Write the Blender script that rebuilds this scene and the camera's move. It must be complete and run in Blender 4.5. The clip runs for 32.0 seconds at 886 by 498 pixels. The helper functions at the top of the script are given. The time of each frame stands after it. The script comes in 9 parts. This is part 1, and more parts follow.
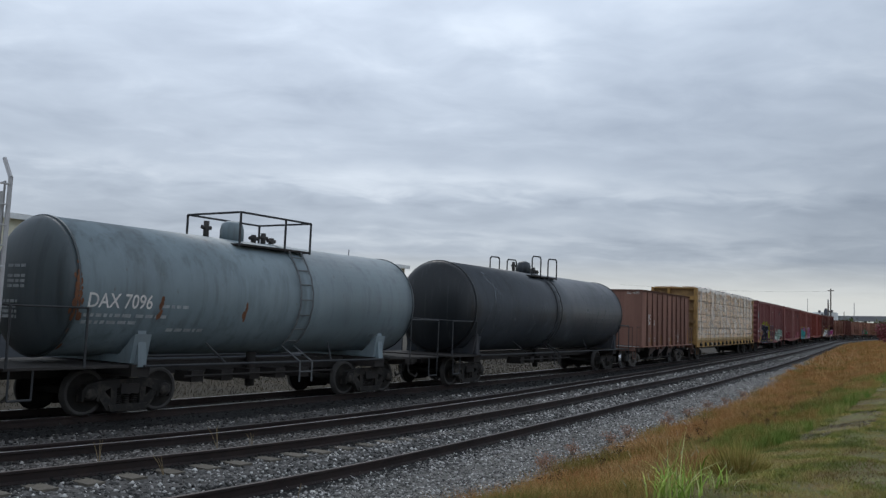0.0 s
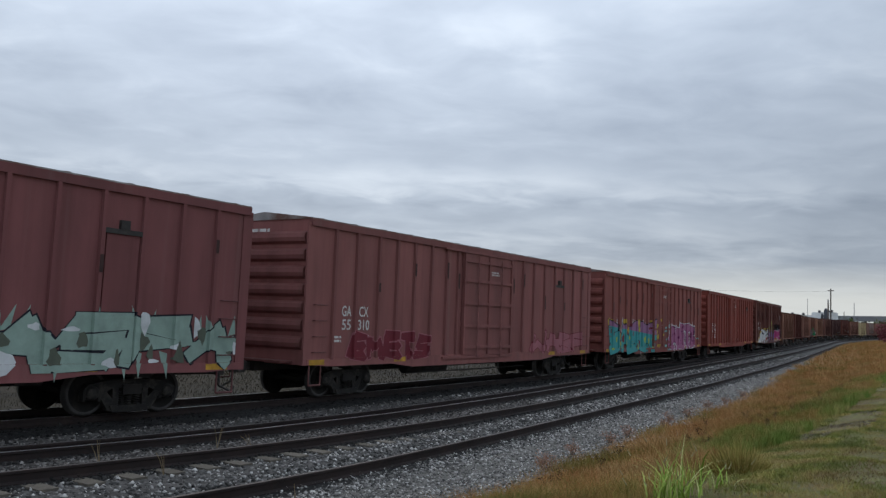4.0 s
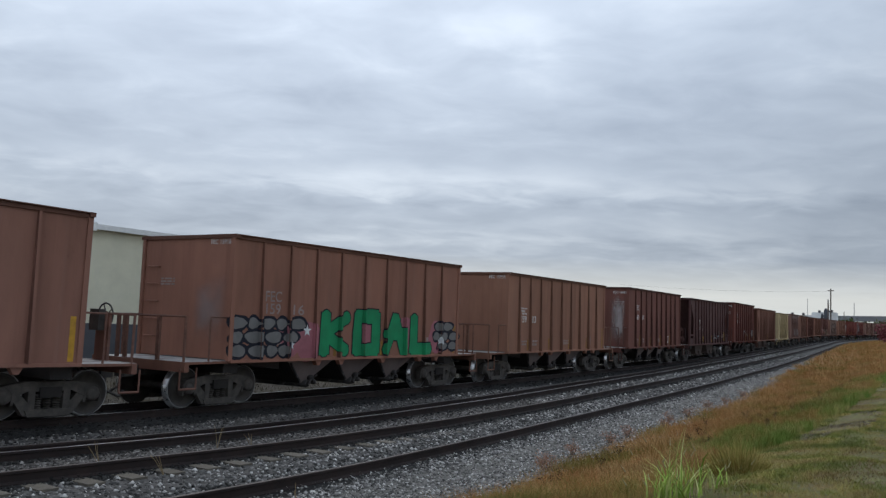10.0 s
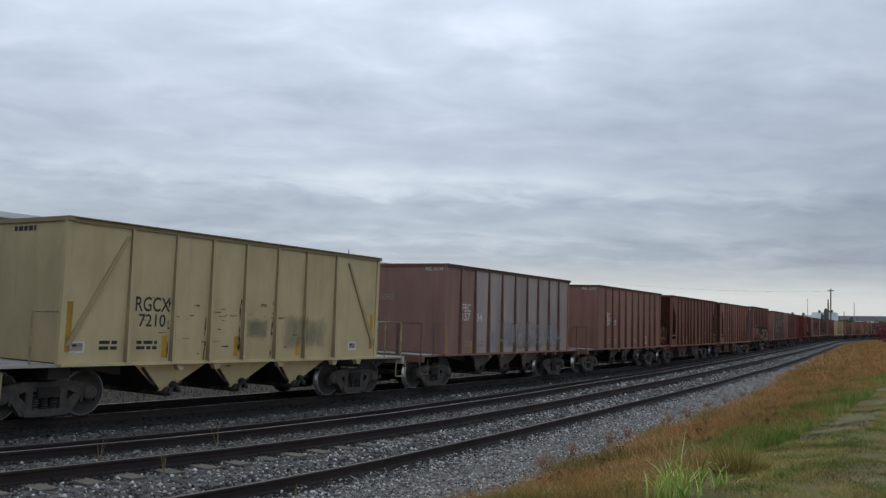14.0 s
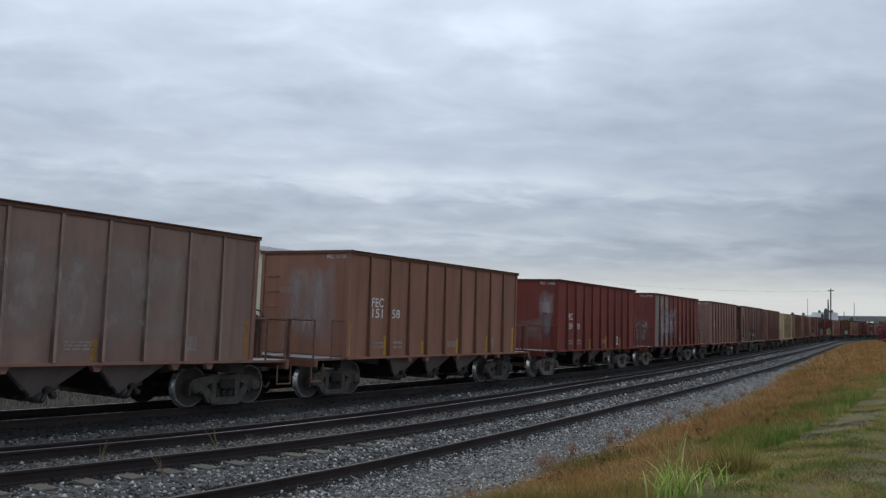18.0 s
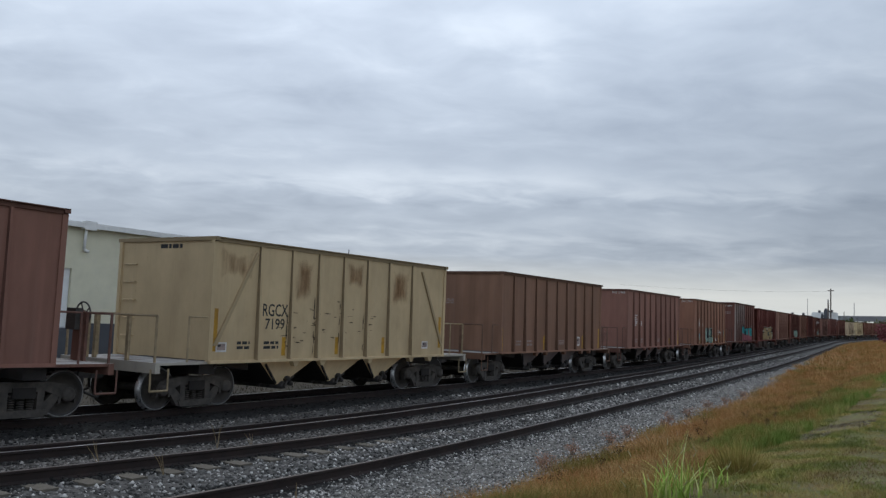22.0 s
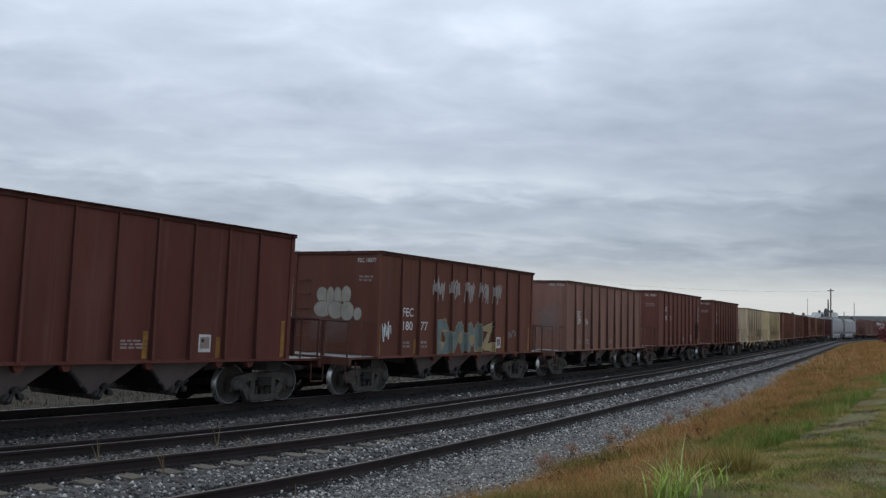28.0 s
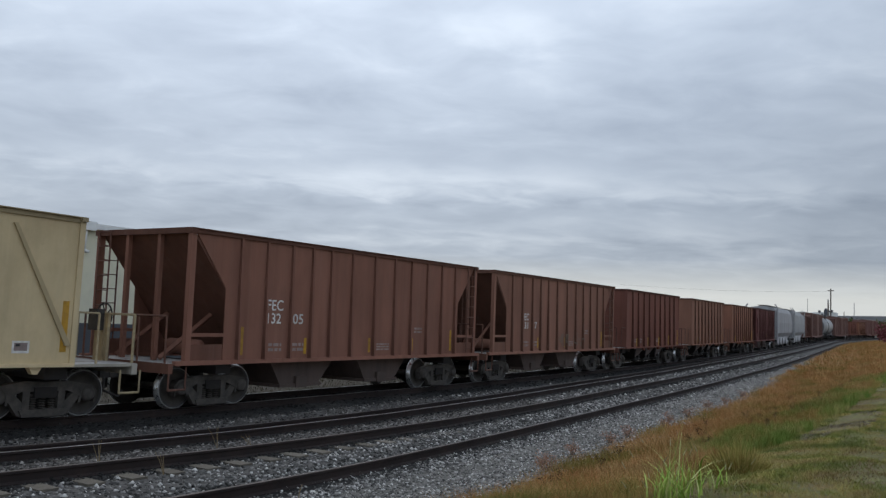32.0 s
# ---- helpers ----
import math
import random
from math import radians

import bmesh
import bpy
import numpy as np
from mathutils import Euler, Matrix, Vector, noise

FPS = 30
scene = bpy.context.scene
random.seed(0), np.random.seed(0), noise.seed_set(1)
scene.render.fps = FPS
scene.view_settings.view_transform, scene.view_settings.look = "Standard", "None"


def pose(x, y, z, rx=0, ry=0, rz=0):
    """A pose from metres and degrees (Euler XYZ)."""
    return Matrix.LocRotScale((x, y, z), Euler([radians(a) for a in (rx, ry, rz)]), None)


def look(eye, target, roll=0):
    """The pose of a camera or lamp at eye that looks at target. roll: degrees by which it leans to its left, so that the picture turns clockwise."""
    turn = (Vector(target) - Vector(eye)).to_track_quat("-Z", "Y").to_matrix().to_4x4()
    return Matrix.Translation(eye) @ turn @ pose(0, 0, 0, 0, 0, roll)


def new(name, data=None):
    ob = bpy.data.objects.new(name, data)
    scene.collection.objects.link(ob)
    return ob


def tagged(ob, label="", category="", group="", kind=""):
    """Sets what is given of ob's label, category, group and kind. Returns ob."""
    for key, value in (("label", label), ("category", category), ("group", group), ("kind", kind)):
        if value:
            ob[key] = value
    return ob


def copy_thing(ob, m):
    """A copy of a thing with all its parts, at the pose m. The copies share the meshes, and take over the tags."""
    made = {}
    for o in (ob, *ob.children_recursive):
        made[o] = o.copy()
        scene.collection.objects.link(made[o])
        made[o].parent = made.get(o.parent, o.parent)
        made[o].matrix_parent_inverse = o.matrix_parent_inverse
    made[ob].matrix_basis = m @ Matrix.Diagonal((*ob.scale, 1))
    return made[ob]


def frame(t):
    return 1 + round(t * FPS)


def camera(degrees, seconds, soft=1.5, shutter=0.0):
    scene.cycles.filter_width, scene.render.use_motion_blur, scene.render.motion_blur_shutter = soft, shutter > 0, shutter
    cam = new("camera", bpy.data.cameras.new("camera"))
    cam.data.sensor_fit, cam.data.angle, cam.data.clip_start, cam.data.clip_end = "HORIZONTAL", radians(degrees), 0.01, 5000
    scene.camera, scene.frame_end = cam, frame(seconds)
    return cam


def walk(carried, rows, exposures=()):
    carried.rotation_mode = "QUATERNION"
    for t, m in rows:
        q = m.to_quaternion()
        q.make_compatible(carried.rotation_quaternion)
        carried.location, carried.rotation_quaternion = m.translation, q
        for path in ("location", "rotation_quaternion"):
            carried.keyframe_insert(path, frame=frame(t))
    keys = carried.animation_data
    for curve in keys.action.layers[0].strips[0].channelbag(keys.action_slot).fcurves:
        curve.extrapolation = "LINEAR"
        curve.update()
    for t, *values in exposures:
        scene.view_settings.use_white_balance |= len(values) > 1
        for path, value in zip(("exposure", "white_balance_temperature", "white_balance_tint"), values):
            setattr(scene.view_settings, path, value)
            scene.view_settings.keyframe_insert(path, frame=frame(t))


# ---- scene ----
SECONDS = 32.0
EYE_Z = 2.146
TRACK_Y = 16.32
cam = camera(55.48, SECONDS, soft=1.35)


def sight(psi, pitch):
    """The way in which the camera looks: psi from +y towards +x, pitch upwards, in radians."""
    return Vector((math.sin(psi) * math.cos(pitch), math.cos(psi) * math.cos(pitch), math.sin(pitch)))


EYE = Vector((0, 0, EYE_Z))
VIEW = look(EYE, EYE + sight(0.95106, 0.09007), math.degrees(0.04219))
walk(cam, [(0.0, VIEW), (SECONDS, VIEW)], [(0.0, 0.0), (3.2, -0.03), (5.5, 0.085), (9.2, 0.12), (10.0, 0.04), (12.0, 0.0), (SECONDS, 0.0)])

# ---- light ----
SUN_ELEVATION, SUN_AZIMUTH = radians(46), radians(42)
world = bpy.data.worlds.new("overcast_sky")
scene.world = world
world.use_nodes = True


def node(tree, kind, **values):
    n = tree.nodes.new(kind)
    for key, value in values.items():
        if key in n.inputs:
            n.inputs[key].default_value = value
    return n


BANKS = ((0.649, 0.164, 0.287, 0.0174, 0.09), (0.992, 0.178, 0.157, 0.0174, 0.16), (1.013, 0.342, 0.089, 0.0268, 0.07), (0.503, 0.280, 0.109, 0.0402, 0.03), (0.637, 0.325, 0.089, 0.0402, -0.09), (1.303, 0.164, 0.157, 0.0121, 0.08), (0.739, 0.243, 0.226, 0.0268, -0.03), (1.253, 0.245, 0.226, 0.0402, -0.04), (1.160, 0.140, 0.342, 0.0107, -0.05), (1.192, 0.111, 0.287, 0.0148, 0.05), (0.891, 0.155, 0.205, 0.0134, 0.07), (1.403, 0.049, 0.031, 0.0047, -0.16))


def build_world():
    t = world.node_tree
    t.nodes.clear()
    out = t.nodes.new("ShaderNodeOutputWorld")
    back = t.nodes.new("ShaderNodeBackground")
    sky = t.nodes.new("ShaderNodeTexSky")
    sky.sky_type = "NISHITA"
    sky.sun_disc = False
    sky.sun_elevation, sky.sun_rotation = SUN_ELEVATION, SUN_AZIMUTH
    sky.air_density, sky.dust_density = 1.0, 2.5
    coord = t.nodes.new("ShaderNodeTexCoord")
    sep = t.nodes.new("ShaderNodeSeparateXYZ")
    t.links.new(coord.outputs["Generated"], sep.inputs[0])

    def maths(op, a, b):
        n = t.nodes.new("ShaderNodeMath")
        n.operation = op
        for i, v in enumerate((a, b)):
            if isinstance(v, (int, float)):
                n.inputs[i].default_value = v
            else:
                t.links.new(v, n.inputs[i])
        return n.outputs[0]

    # cloud layer seen in perspective: way / (height + a little)
    up = maths("ADD", maths("MAXIMUM", sep.outputs[2], 0.0), 0.13)
    u, v = maths("DIVIDE", sep.outputs[0], up), maths("DIVIDE", sep.outputs[1], up)
    # turned so that the banks of cloud lie across the view
    c, s = math.cos(0.98), math.sin(0.98)
    a = maths("SUBTRACT", maths("MULTIPLY", u, c), maths("MULTIPLY", v, s))
    b = maths("ADD", maths("MULTIPLY", u, s), maths("MULTIPLY", v, c))
    comb = t.nodes.new("ShaderNodeCombineXYZ")
    t.links.new(maths("MULTIPLY", a, 0.85), comb.inputs[0])
    t.links.new(maths("MULTIPLY", b, 1.0), comb.inputs[1])
    comb.inputs[2].default_value = 8.3
    big = node(t, "ShaderNodeTexNoise", Scale=1.5, Detail=5.0, Roughness=0.5, Distortion=0.5)
    fine = node(t, "ShaderNodeTexNoise", Scale=4.2, Detail=5.0, Roughness=0.52, Distortion=0.4)
    for n in (big, fine):
        t.links.new(comb.outputs[0], n.inputs["Vector"])
    # thick and thin banks of cloud: azimuth, elevation, half width, half height, how bright
    azimuth = maths("ADD", maths("ARCTAN2", sep.outputs[0], sep.outputs[1]), maths("MULTIPLY", maths("SUBTRACT", big.outputs[0], 0.5), 0.25))
    height = maths("ADD", maths("ARCSINE", sep.outputs[2], 0.0), maths("MULTIPLY", maths("SUBTRACT", fine.outputs[0], 0.5), 0.045))
    banks = None
    for az, el, wide, tall, bright in BANKS:
        p, q = maths("DIVIDE", maths("SUBTRACT", azimuth, az), wide), maths("DIVIDE", maths("SUBTRACT", height, el), tall)
        g = maths("MULTIPLY", maths("EXPONENT", maths("MULTIPLY", maths("ADD", maths("MULTIPLY", p, p), maths("MULTIPLY", q, q)), -1.0), 0.0), bright)
        banks = g if banks is None else maths("ADD", banks, g)
    cover = maths("ADD", maths("ADD", maths("MULTIPLY", big.outputs[0], 0.42), maths("MULTIPLY", fine.outputs[0], 0.36)), banks)
    ramp = t.nodes.new("ShaderNodeValToRGB")
    el = ramp.color_ramp.elements
    el[0].position, el[0].color = 0.22, (0.403, 0.48, 0.598, 1)
    el[1].position, el[1].color = 0.62, (0.808, 0.90, 1.015, 1)
    m = el.new(0.41)
    m.color = (0.556, 0.645, 0.771, 1)
    t.links.new(cover, ramp.inputs[0])
    # paler, warmer air low over the horizon
    low = t.nodes.new("ShaderNodeMapRange")
    low.inputs[1].default_value, low.inputs[2].default_value = 0.045, 0.085
    low.inputs[3].default_value, low.inputs[4].default_value = 1.0, 0.0
    t.links.new(sep.outputs[2], low.inputs[0])
    pale = t.nodes.new("ShaderNodeMix")
    pale.data_type = "RGBA"
    t.links.new(maths("MULTIPLY", low.outputs[0], 0.75), pale.inputs[0])
    # the cloud deck is brighter overhead than far off
    lift = t.nodes.new("ShaderNodeMapRange")
    lift.inputs[1].default_value, lift.inputs[2].default_value = 0.08, 0.42
    lift.inputs[3].default_value, lift.inputs[4].default_value = 0.80, 1.10
    t.links.new(sep.outputs[2], lift.inputs[0])
    # the veiled sun brightens the clouds on its side
    toward_sun = t.nodes.new("ShaderNodeVectorMath")
    toward_sun.operation = "DOT_PRODUCT"
    t.links.new(coord.outputs["Generated"], toward_sun.inputs[0])
    toward_sun.inputs[1].default_value = (math.sin(SUN_AZIMUTH) * math.cos(SUN_ELEVATION), math.cos(SUN_AZIMUTH) * math.cos(SUN_ELEVATION), math.sin(SUN_ELEVATION))
    veil = t.nodes.new("ShaderNodeMapRange")
    veil.inputs[1].default_value, veil.inputs[2].default_value = 0.62, 0.93
    veil.inputs[3].default_value, veil.inputs[4].default_value = 0.74, 1.21
    t.links.new(toward_sun.outputs["Value"], veil.inputs[0])
    deck = t.nodes.new("ShaderNodeVectorMath")
    deck.operation = "SCALE"
    t.links.new(ramp.outputs[0], deck.inputs[0])
    # away from the sun the even overcast lightens again
    far_side = t.nodes.new("ShaderNodeMapRange")
    far_side.inputs[1].default_value, far_side.inputs[2].default_value = 0.55, -0.1
    far_side.inputs[3].default_value, far_side.inputs[4].default_value = 0.74, 1.12
    t.links.new(toward_sun.outputs["Value"], far_side.inputs[0])
    t.links.new(maths("MULTIPLY", lift.outputs[0], maths("MAXIMUM", veil.outputs[0], far_side.outputs[0])), deck.inputs[3])
    t.links.new(deck.outputs[0], pale.inputs[6])
    pale.inputs[7].default_value = (0.78, 0.8, 0.77, 1)
    mix = t.nodes.new("ShaderNodeMix")
    mix.data_type = "RGBA"
    mix.inputs[0].default_value = 0.93
    dim = t.nodes.new("ShaderNodeMix")
    dim.data_type, dim.blend_type = "RGBA", "MULTIPLY"
    dim.inputs[0].default_value = 1.0
    dim.inputs[7].default_value = (0.1, 0.1, 0.1, 1)
    t.links.new(sky.outputs[0], dim.inputs[6])
    t.links.new(dim.outputs[2], mix.inputs[6])
    t.links.new(pale.outputs[2], mix.inputs[7])
    t.links.new(mix.outputs[2], back.inputs[0])
    back.inputs[1].default_value = 1.0
    t.links.new(back.outputs[0], out.inputs[0])


build_world()
sun = new("sun", bpy.data.lights.new("sun", "SUN"))
sun.data.energy, sun.data.angle, sun.data.color = 0.5, radians(25), (1.0, 0.96, 0.9)
sun.matrix_basis = look((0, 0, 60), Vector((0, 0, 60)) - Vector((math.sin(SUN_AZIMUTH) * math.cos(SUN_ELEVATION), math.cos(SUN_AZIMUTH) * math.cos(SUN_ELEVATION), math.sin(SUN_ELEVATION))))


# ---- materials ----
MATS = {}


def material(name, colour, rough=0.7, metal=0.0, vary=0.25, scale=6.0, bump=0.15, bump_scale=40.0, second=None, second_at=(0.52, 0.66), stretch=(1, 1, 1), from_object=False, random=0.0, spec=0.35, cover=1.0, streaks=0.0, dust=(0.3, 0.23, 0.2, 1), rust=(0.1, 0.045, 0.03, 1)):
    """A surface with variation at two scales. second: a stain's or dust's colour; from_object: the base is the object's own paint colour."""
    if name in MATS:
        return MATS[name]
    m = bpy.data.materials.new(name)
    m.use_nodes = True
    t = m.node_tree
    bsdf = t.nodes["Principled BSDF"]
    bsdf.inputs["Roughness"].default_value, bsdf.inputs["Metallic"].default_value = rough, metal
    bsdf.inputs["Specular IOR Level"].default_value = spec
    coord = t.nodes.new("ShaderNodeTexCoord")
    place = t.nodes.new("ShaderNodeMapping")
    place.inputs["Scale"].default_value = stretch
    t.links.new(coord.outputs["Object"], place.inputs[0])
    info = t.nodes.new("ShaderNodeObjectInfo")
    if from_object:
        # each car has weather of its own
        shift = t.nodes.new("ShaderNodeVectorMath")
        shift.operation = "MULTIPLY_ADD"
        t.links.new(info.outputs["Color"], shift.inputs[0])
        shift.inputs[1].default_value = (913.0, 517.0, 331.0)
        t.links.new(place.outputs[0], shift.inputs[2])
        vec = shift.outputs[0]
    else:
        vec = place.outputs[0]
    n1 = node(t, "ShaderNodeTexNoise", Scale=scale, Detail=6.0, Roughness=0.6)
    n2 = node(t, "ShaderNodeTexNoise", Scale=scale * 0.16, Detail=4.0, Roughness=0.55)
    n3 = node(t, "ShaderNodeTexNoise", Scale=bump_scale, Detail=4.0)
    for n in (n1, n2):
        t.links.new(vec, n.inputs["Vector"])
    t.links.new(coord.outputs["Object"], n3.inputs["Vector"])

    def mixed(a, b, fac, blend="MIX"):
        x = t.nodes.new("ShaderNodeMix")
        x.data_type, x.blend_type = "RGBA", blend
        for i, v in ((0, fac), (6, a), (7, b)):
            if hasattr(v, "links"):
                t.links.new(v, x.inputs[i])
            else:
                x.inputs[i].default_value = v
        return x.outputs[2]

    def ranged(v, lo, hi, a, b):
        r = t.nodes.new("ShaderNodeMapRange")
        for i, k in enumerate((lo, hi, a, b)):
            r.inputs[i + 1].default_value = k
        t.links.new(v, r.inputs[0])
        return r.outputs[0]

    base = info.outputs["Color"] if from_object else (*colour, 1)
    shade1 = ranged(n1.outputs[0], 0.3, 0.7, 1 - vary, 1 + vary)
    shade2 = ranged(n2.outputs[0], 0.3, 0.7, 1 - vary * 0.8, 1 + vary * 0.8)
    grey = t.nodes.new("ShaderNodeMath")
    grey.operation = "MULTIPLY"
    t.links.new(shade1, grey.inputs[0])
    t.links.new(shade2, grey.inputs[1])
    value = grey.outputs[0]
    if random:
        more = t.nodes.new("ShaderNodeMath")
        more.operation = "MULTIPLY"
        t.links.new(value, more.inputs[0])
        t.links.new(ranged(info.outputs["Random"], 0, 1, 1 - random, 1 + random), more.inputs[1])
        value = more.outputs[0]
    comb = t.nodes.new("ShaderNodeCombineXYZ")
    for i in range(3):
        t.links.new(value, comb.inputs[i])
    col = mixed(base, comb.outputs[0], 1.0, "MULTIPLY")
    if second:
        n4 = node(t, "ShaderNodeTexNoise", Scale=scale * 0.45, Detail=8.0, Roughness=0.68)
        t.links.new(vec, n4.inputs["Vector"])
        fac = ranged(n4.outputs[0], second_at[0], second_at[1], 0.0, cover)
        col = mixed(col, (*second, 1), fac)
    if streaks:
        # rain has drawn narrow dark runs and paler dusty ones down the plates
        def runs(thin, seed, lo, hi, most):
            m2 = t.nodes.new("ShaderNodeMapping")
            m2.inputs["Scale"].default_value = (thin, thin, 0.28)
            m2.inputs["Location"].default_value = (seed, 0, 0)
            t.links.new(vec, m2.inputs[0])
            n = node(t, "ShaderNodeTexNoise", Scale=1.0, Detail=5.0, Roughness=0.62)
            t.links.new(m2.outputs[0], n.inputs["Vector"])
            return ranged(n.outputs[0], lo, hi, 0.0, most)
        col = mixed(col, mixed(col, (0.33, 0.3, 0.3, 1), 1.0, "MULTIPLY"), runs(3.4, 11.0, 0.5, 0.74, 0.75 * streaks))
        col = mixed(col, dust, runs(5.5, 47.0, 0.56, 0.8, 0.45 * streaks))
        chips = node(t, "ShaderNodeTexNoise", Scale=5.2, Detail=7.0, Roughness=0.72)
        t.links.new(vec, chips.inputs["Vector"])
        col = mixed(col, rust, ranged(chips.outputs[0], 0.62, 0.7, 0.0, 0.6 * streaks))
    t.links.new(col, bsdf.inputs["Base Color"])
    t.links.new(ranged(n1.outputs[0], 0.3, 0.7, max(rough - 0.12, 0.05), min(rough + 0.12, 1.0)), bsdf.inputs["Roughness"])
    if bump:
        b = t.nodes.new("ShaderNodeBump")
        b.inputs["Strength"].default_value, b.inputs["Distance"].default_value = bump, 0.02
        t.links.new(n3.outputs[0], b.inputs["Height"])
        t.links.new(b.outputs[0], bsdf.inputs["Normal"])
    MATS[name] = m
    return m


def island(name, colours, rough=0.85, noise_scale=3.0, patchy=0.0):
    """For loose stuff: every piece takes its own shade from a ramp."""
    if name in MATS:
        return MATS[name]
    m = bpy.data.materials.new(name)
    m.use_nodes = True
    t = m.node_tree
    bsdf = t.nodes["Principled BSDF"]
    bsdf.inputs["Roughness"].default_value = rough
    bsdf.inputs["Specular IOR Level"].default_value = 0.2
    geo = t.nodes.new("ShaderNodeNewGeometry")
    ramp = t.nodes.new("ShaderNodeValToRGB")
    els = ramp.color_ramp.elements
    els[0].color, els[1].color = (*colours[0], 1), (*colours[-1], 1)
    for i, c in enumerate(colours[1:-1]):
        e = els.new((i + 1) / (len(colours) - 1))
        e.color = (*c, 1)
    coord = t.nodes.new("ShaderNodeTexCoord")
    if patchy:
        # neighbours lean to the same shade, in drifts a metre or two across
        drift = node(t, "ShaderNodeTexNoise", Scale=patchy, Detail=3.0, Roughness=0.6)
        t.links.new(coord.outputs["Object"], drift.inputs["Vector"])
        wide = t.nodes.new("ShaderNodeMapRange")
        for i, k in enumerate((0.38, 0.62, -0.25, 0.85)):
            wide.inputs[i + 1].default_value = k
        t.links.new(drift.outputs[0], wide.inputs[0])
        own = t.nodes.new("ShaderNodeMath")
        own.operation, own.use_clamp = "MULTIPLY_ADD", True
        t.links.new(geo.outputs["Random Per Island"], own.inputs[0])
        own.inputs[1].default_value = 0.4
        t.links.new(wide.outputs[0], own.inputs[2])
        t.links.new(own.outputs[0], ramp.inputs[0])
    else:
        t.links.new(geo.outputs["Random Per Island"], ramp.inputs[0])
    n = node(t, "ShaderNodeTexNoise", Scale=noise_scale, Detail=3.0)
    t.links.new(coord.outputs["Object"], n.inputs["Vector"])
    r = t.nodes.new("ShaderNodeMapRange")
    for i, k in enumerate((0.3, 0.7, 0.75, 1.25)):
        r.inputs[i + 1].default_value = k
    t.links.new(n.outputs[0], r.inputs[0])
    mul = t.nodes.new("ShaderNodeMix")
    mul.data_type, mul.blend_type = "RGBA", "MULTIPLY"
    mul.inputs[0].default_value = 1.0
    t.links.new(ramp.outputs[0], mul.inputs[6])
    t.links.new(r.outputs[0], mul.inputs[7])
    t.links.new(mul.outputs[2], bsdf.inputs["Base Color"])
    MATS[name] = m
    return m


def soft(name, colour, most=0.8, across="x", grain=(2.2, 2.2, 0.9), fade=0.22, rough=0.85):
    """A thin ragged coat (dust, oversprayed paint, rust bloom) that lets the surface under it show through and thins out to its rim."""
    if name in MATS:
        return MATS[name]
    m = material(name, colour, rough, vary=0.15, scale=4, bump=0, spec=0.15)
    t = m.node_tree
    bsdf = t.nodes["Principled BSDF"]
    coord = t.nodes.new("ShaderNodeTexCoord")
    sep = t.nodes.new("ShaderNodeSeparateXYZ")
    t.links.new(coord.outputs["Generated"], sep.inputs[0])

    def maths(op, a, b, clamp=False):
        n = t.nodes.new("ShaderNodeMath")
        n.operation, n.use_clamp = op, clamp
        for i, v in enumerate((a, b)):
            if isinstance(v, (int, float)):
                n.inputs[i].default_value = v
            else:
                t.links.new(v, n.inputs[i])
        return n.outputs[0]

    rim = None
    for out in (sep.outputs[0 if across == "x" else 1], sep.outputs[2]):
        d = maths("MINIMUM", out, maths("SUBTRACT", 1.0, out))
        rim = d if rim is None else maths("MINIMUM", rim, d)
    rim = maths("DIVIDE", rim, fade, True)
    place = t.nodes.new("ShaderNodeMapping")
    place.inputs["Scale"].default_value = grain
    t.links.new(coord.outputs["Object"], place.inputs[0])
    n = node(t, "ShaderNodeTexNoise", Scale=1.0, Detail=7.0, Roughness=0.65)
    t.links.new(place.outputs[0], n.inputs["Vector"])
    ragged = maths("ADD", maths("SUBTRACT", rim, 0.35), maths("MULTIPLY", maths("SUBTRACT", n.outputs[0], 0.5), 2.6), True)
    t.links.new(maths("MULTIPLY", maths("MULTIPLY", ragged, maths("MULTIPLY", rim, 1.6, True)), most), bsdf.inputs["Alpha"])
    return m


PAINT = material("weathered_car_paint", (0.2, 0.1, 0.08), 0.8, vary=0.15, scale=1.8, random=0.06, spec=0.16, streaks=0.36, second=(0.215, 0.132, 0.106), second_at=(0.48, 0.76), cover=0.24, stretch=(1, 1, 0.3), from_object=True, bump=0.08, bump_scale=9)
# darker colour for rib sides, painted in for the shade between ribs
RIBFLANK = material("shaded_rib_flank", (0.2, 0.1, 0.08), 0.85, vary=0.2, scale=2.0, spec=0.15, second=(0.03, 0.018, 0.016), second_at=(0.2, 0.62), cover=0.72, stretch=(1, 1, 0.35), from_object=True, bump=0.08, bump_scale=9)
PLATFORMDUST = material("stone_dust_on_platform", (0.4, 0.385, 0.37), 0.95, vary=0.3, scale=4, second=(0.15, 0.1, 0.085), second_at=(0.5, 0.68), bump=0.3, bump_scale=30)
TANKPAINT = material("grimy_tank_enamel", (0.1, 0.1, 0.1), 0.42, streaks=0.75, dust=(0.13, 0.135, 0.14, 1), rust=(0.09, 0.06, 0.035, 1), vary=0.2, scale=0.9, from_object=True, second=(0.06, 0.055, 0.05), second_at=(0.52, 0.8), cover=0.6, stretch=(1, 1, 0.4), bump=0.05, bump_scale=12, spec=0.45)
CAST = material("grimy_truck_casting", (0.06, 0.055, 0.05), 0.8, vary=0.4, scale=7, from_object=True, second=(0.17, 0.145, 0.12), second_at=(0.5, 0.72), cover=0.4, bump=0.35, bump_scale=18)
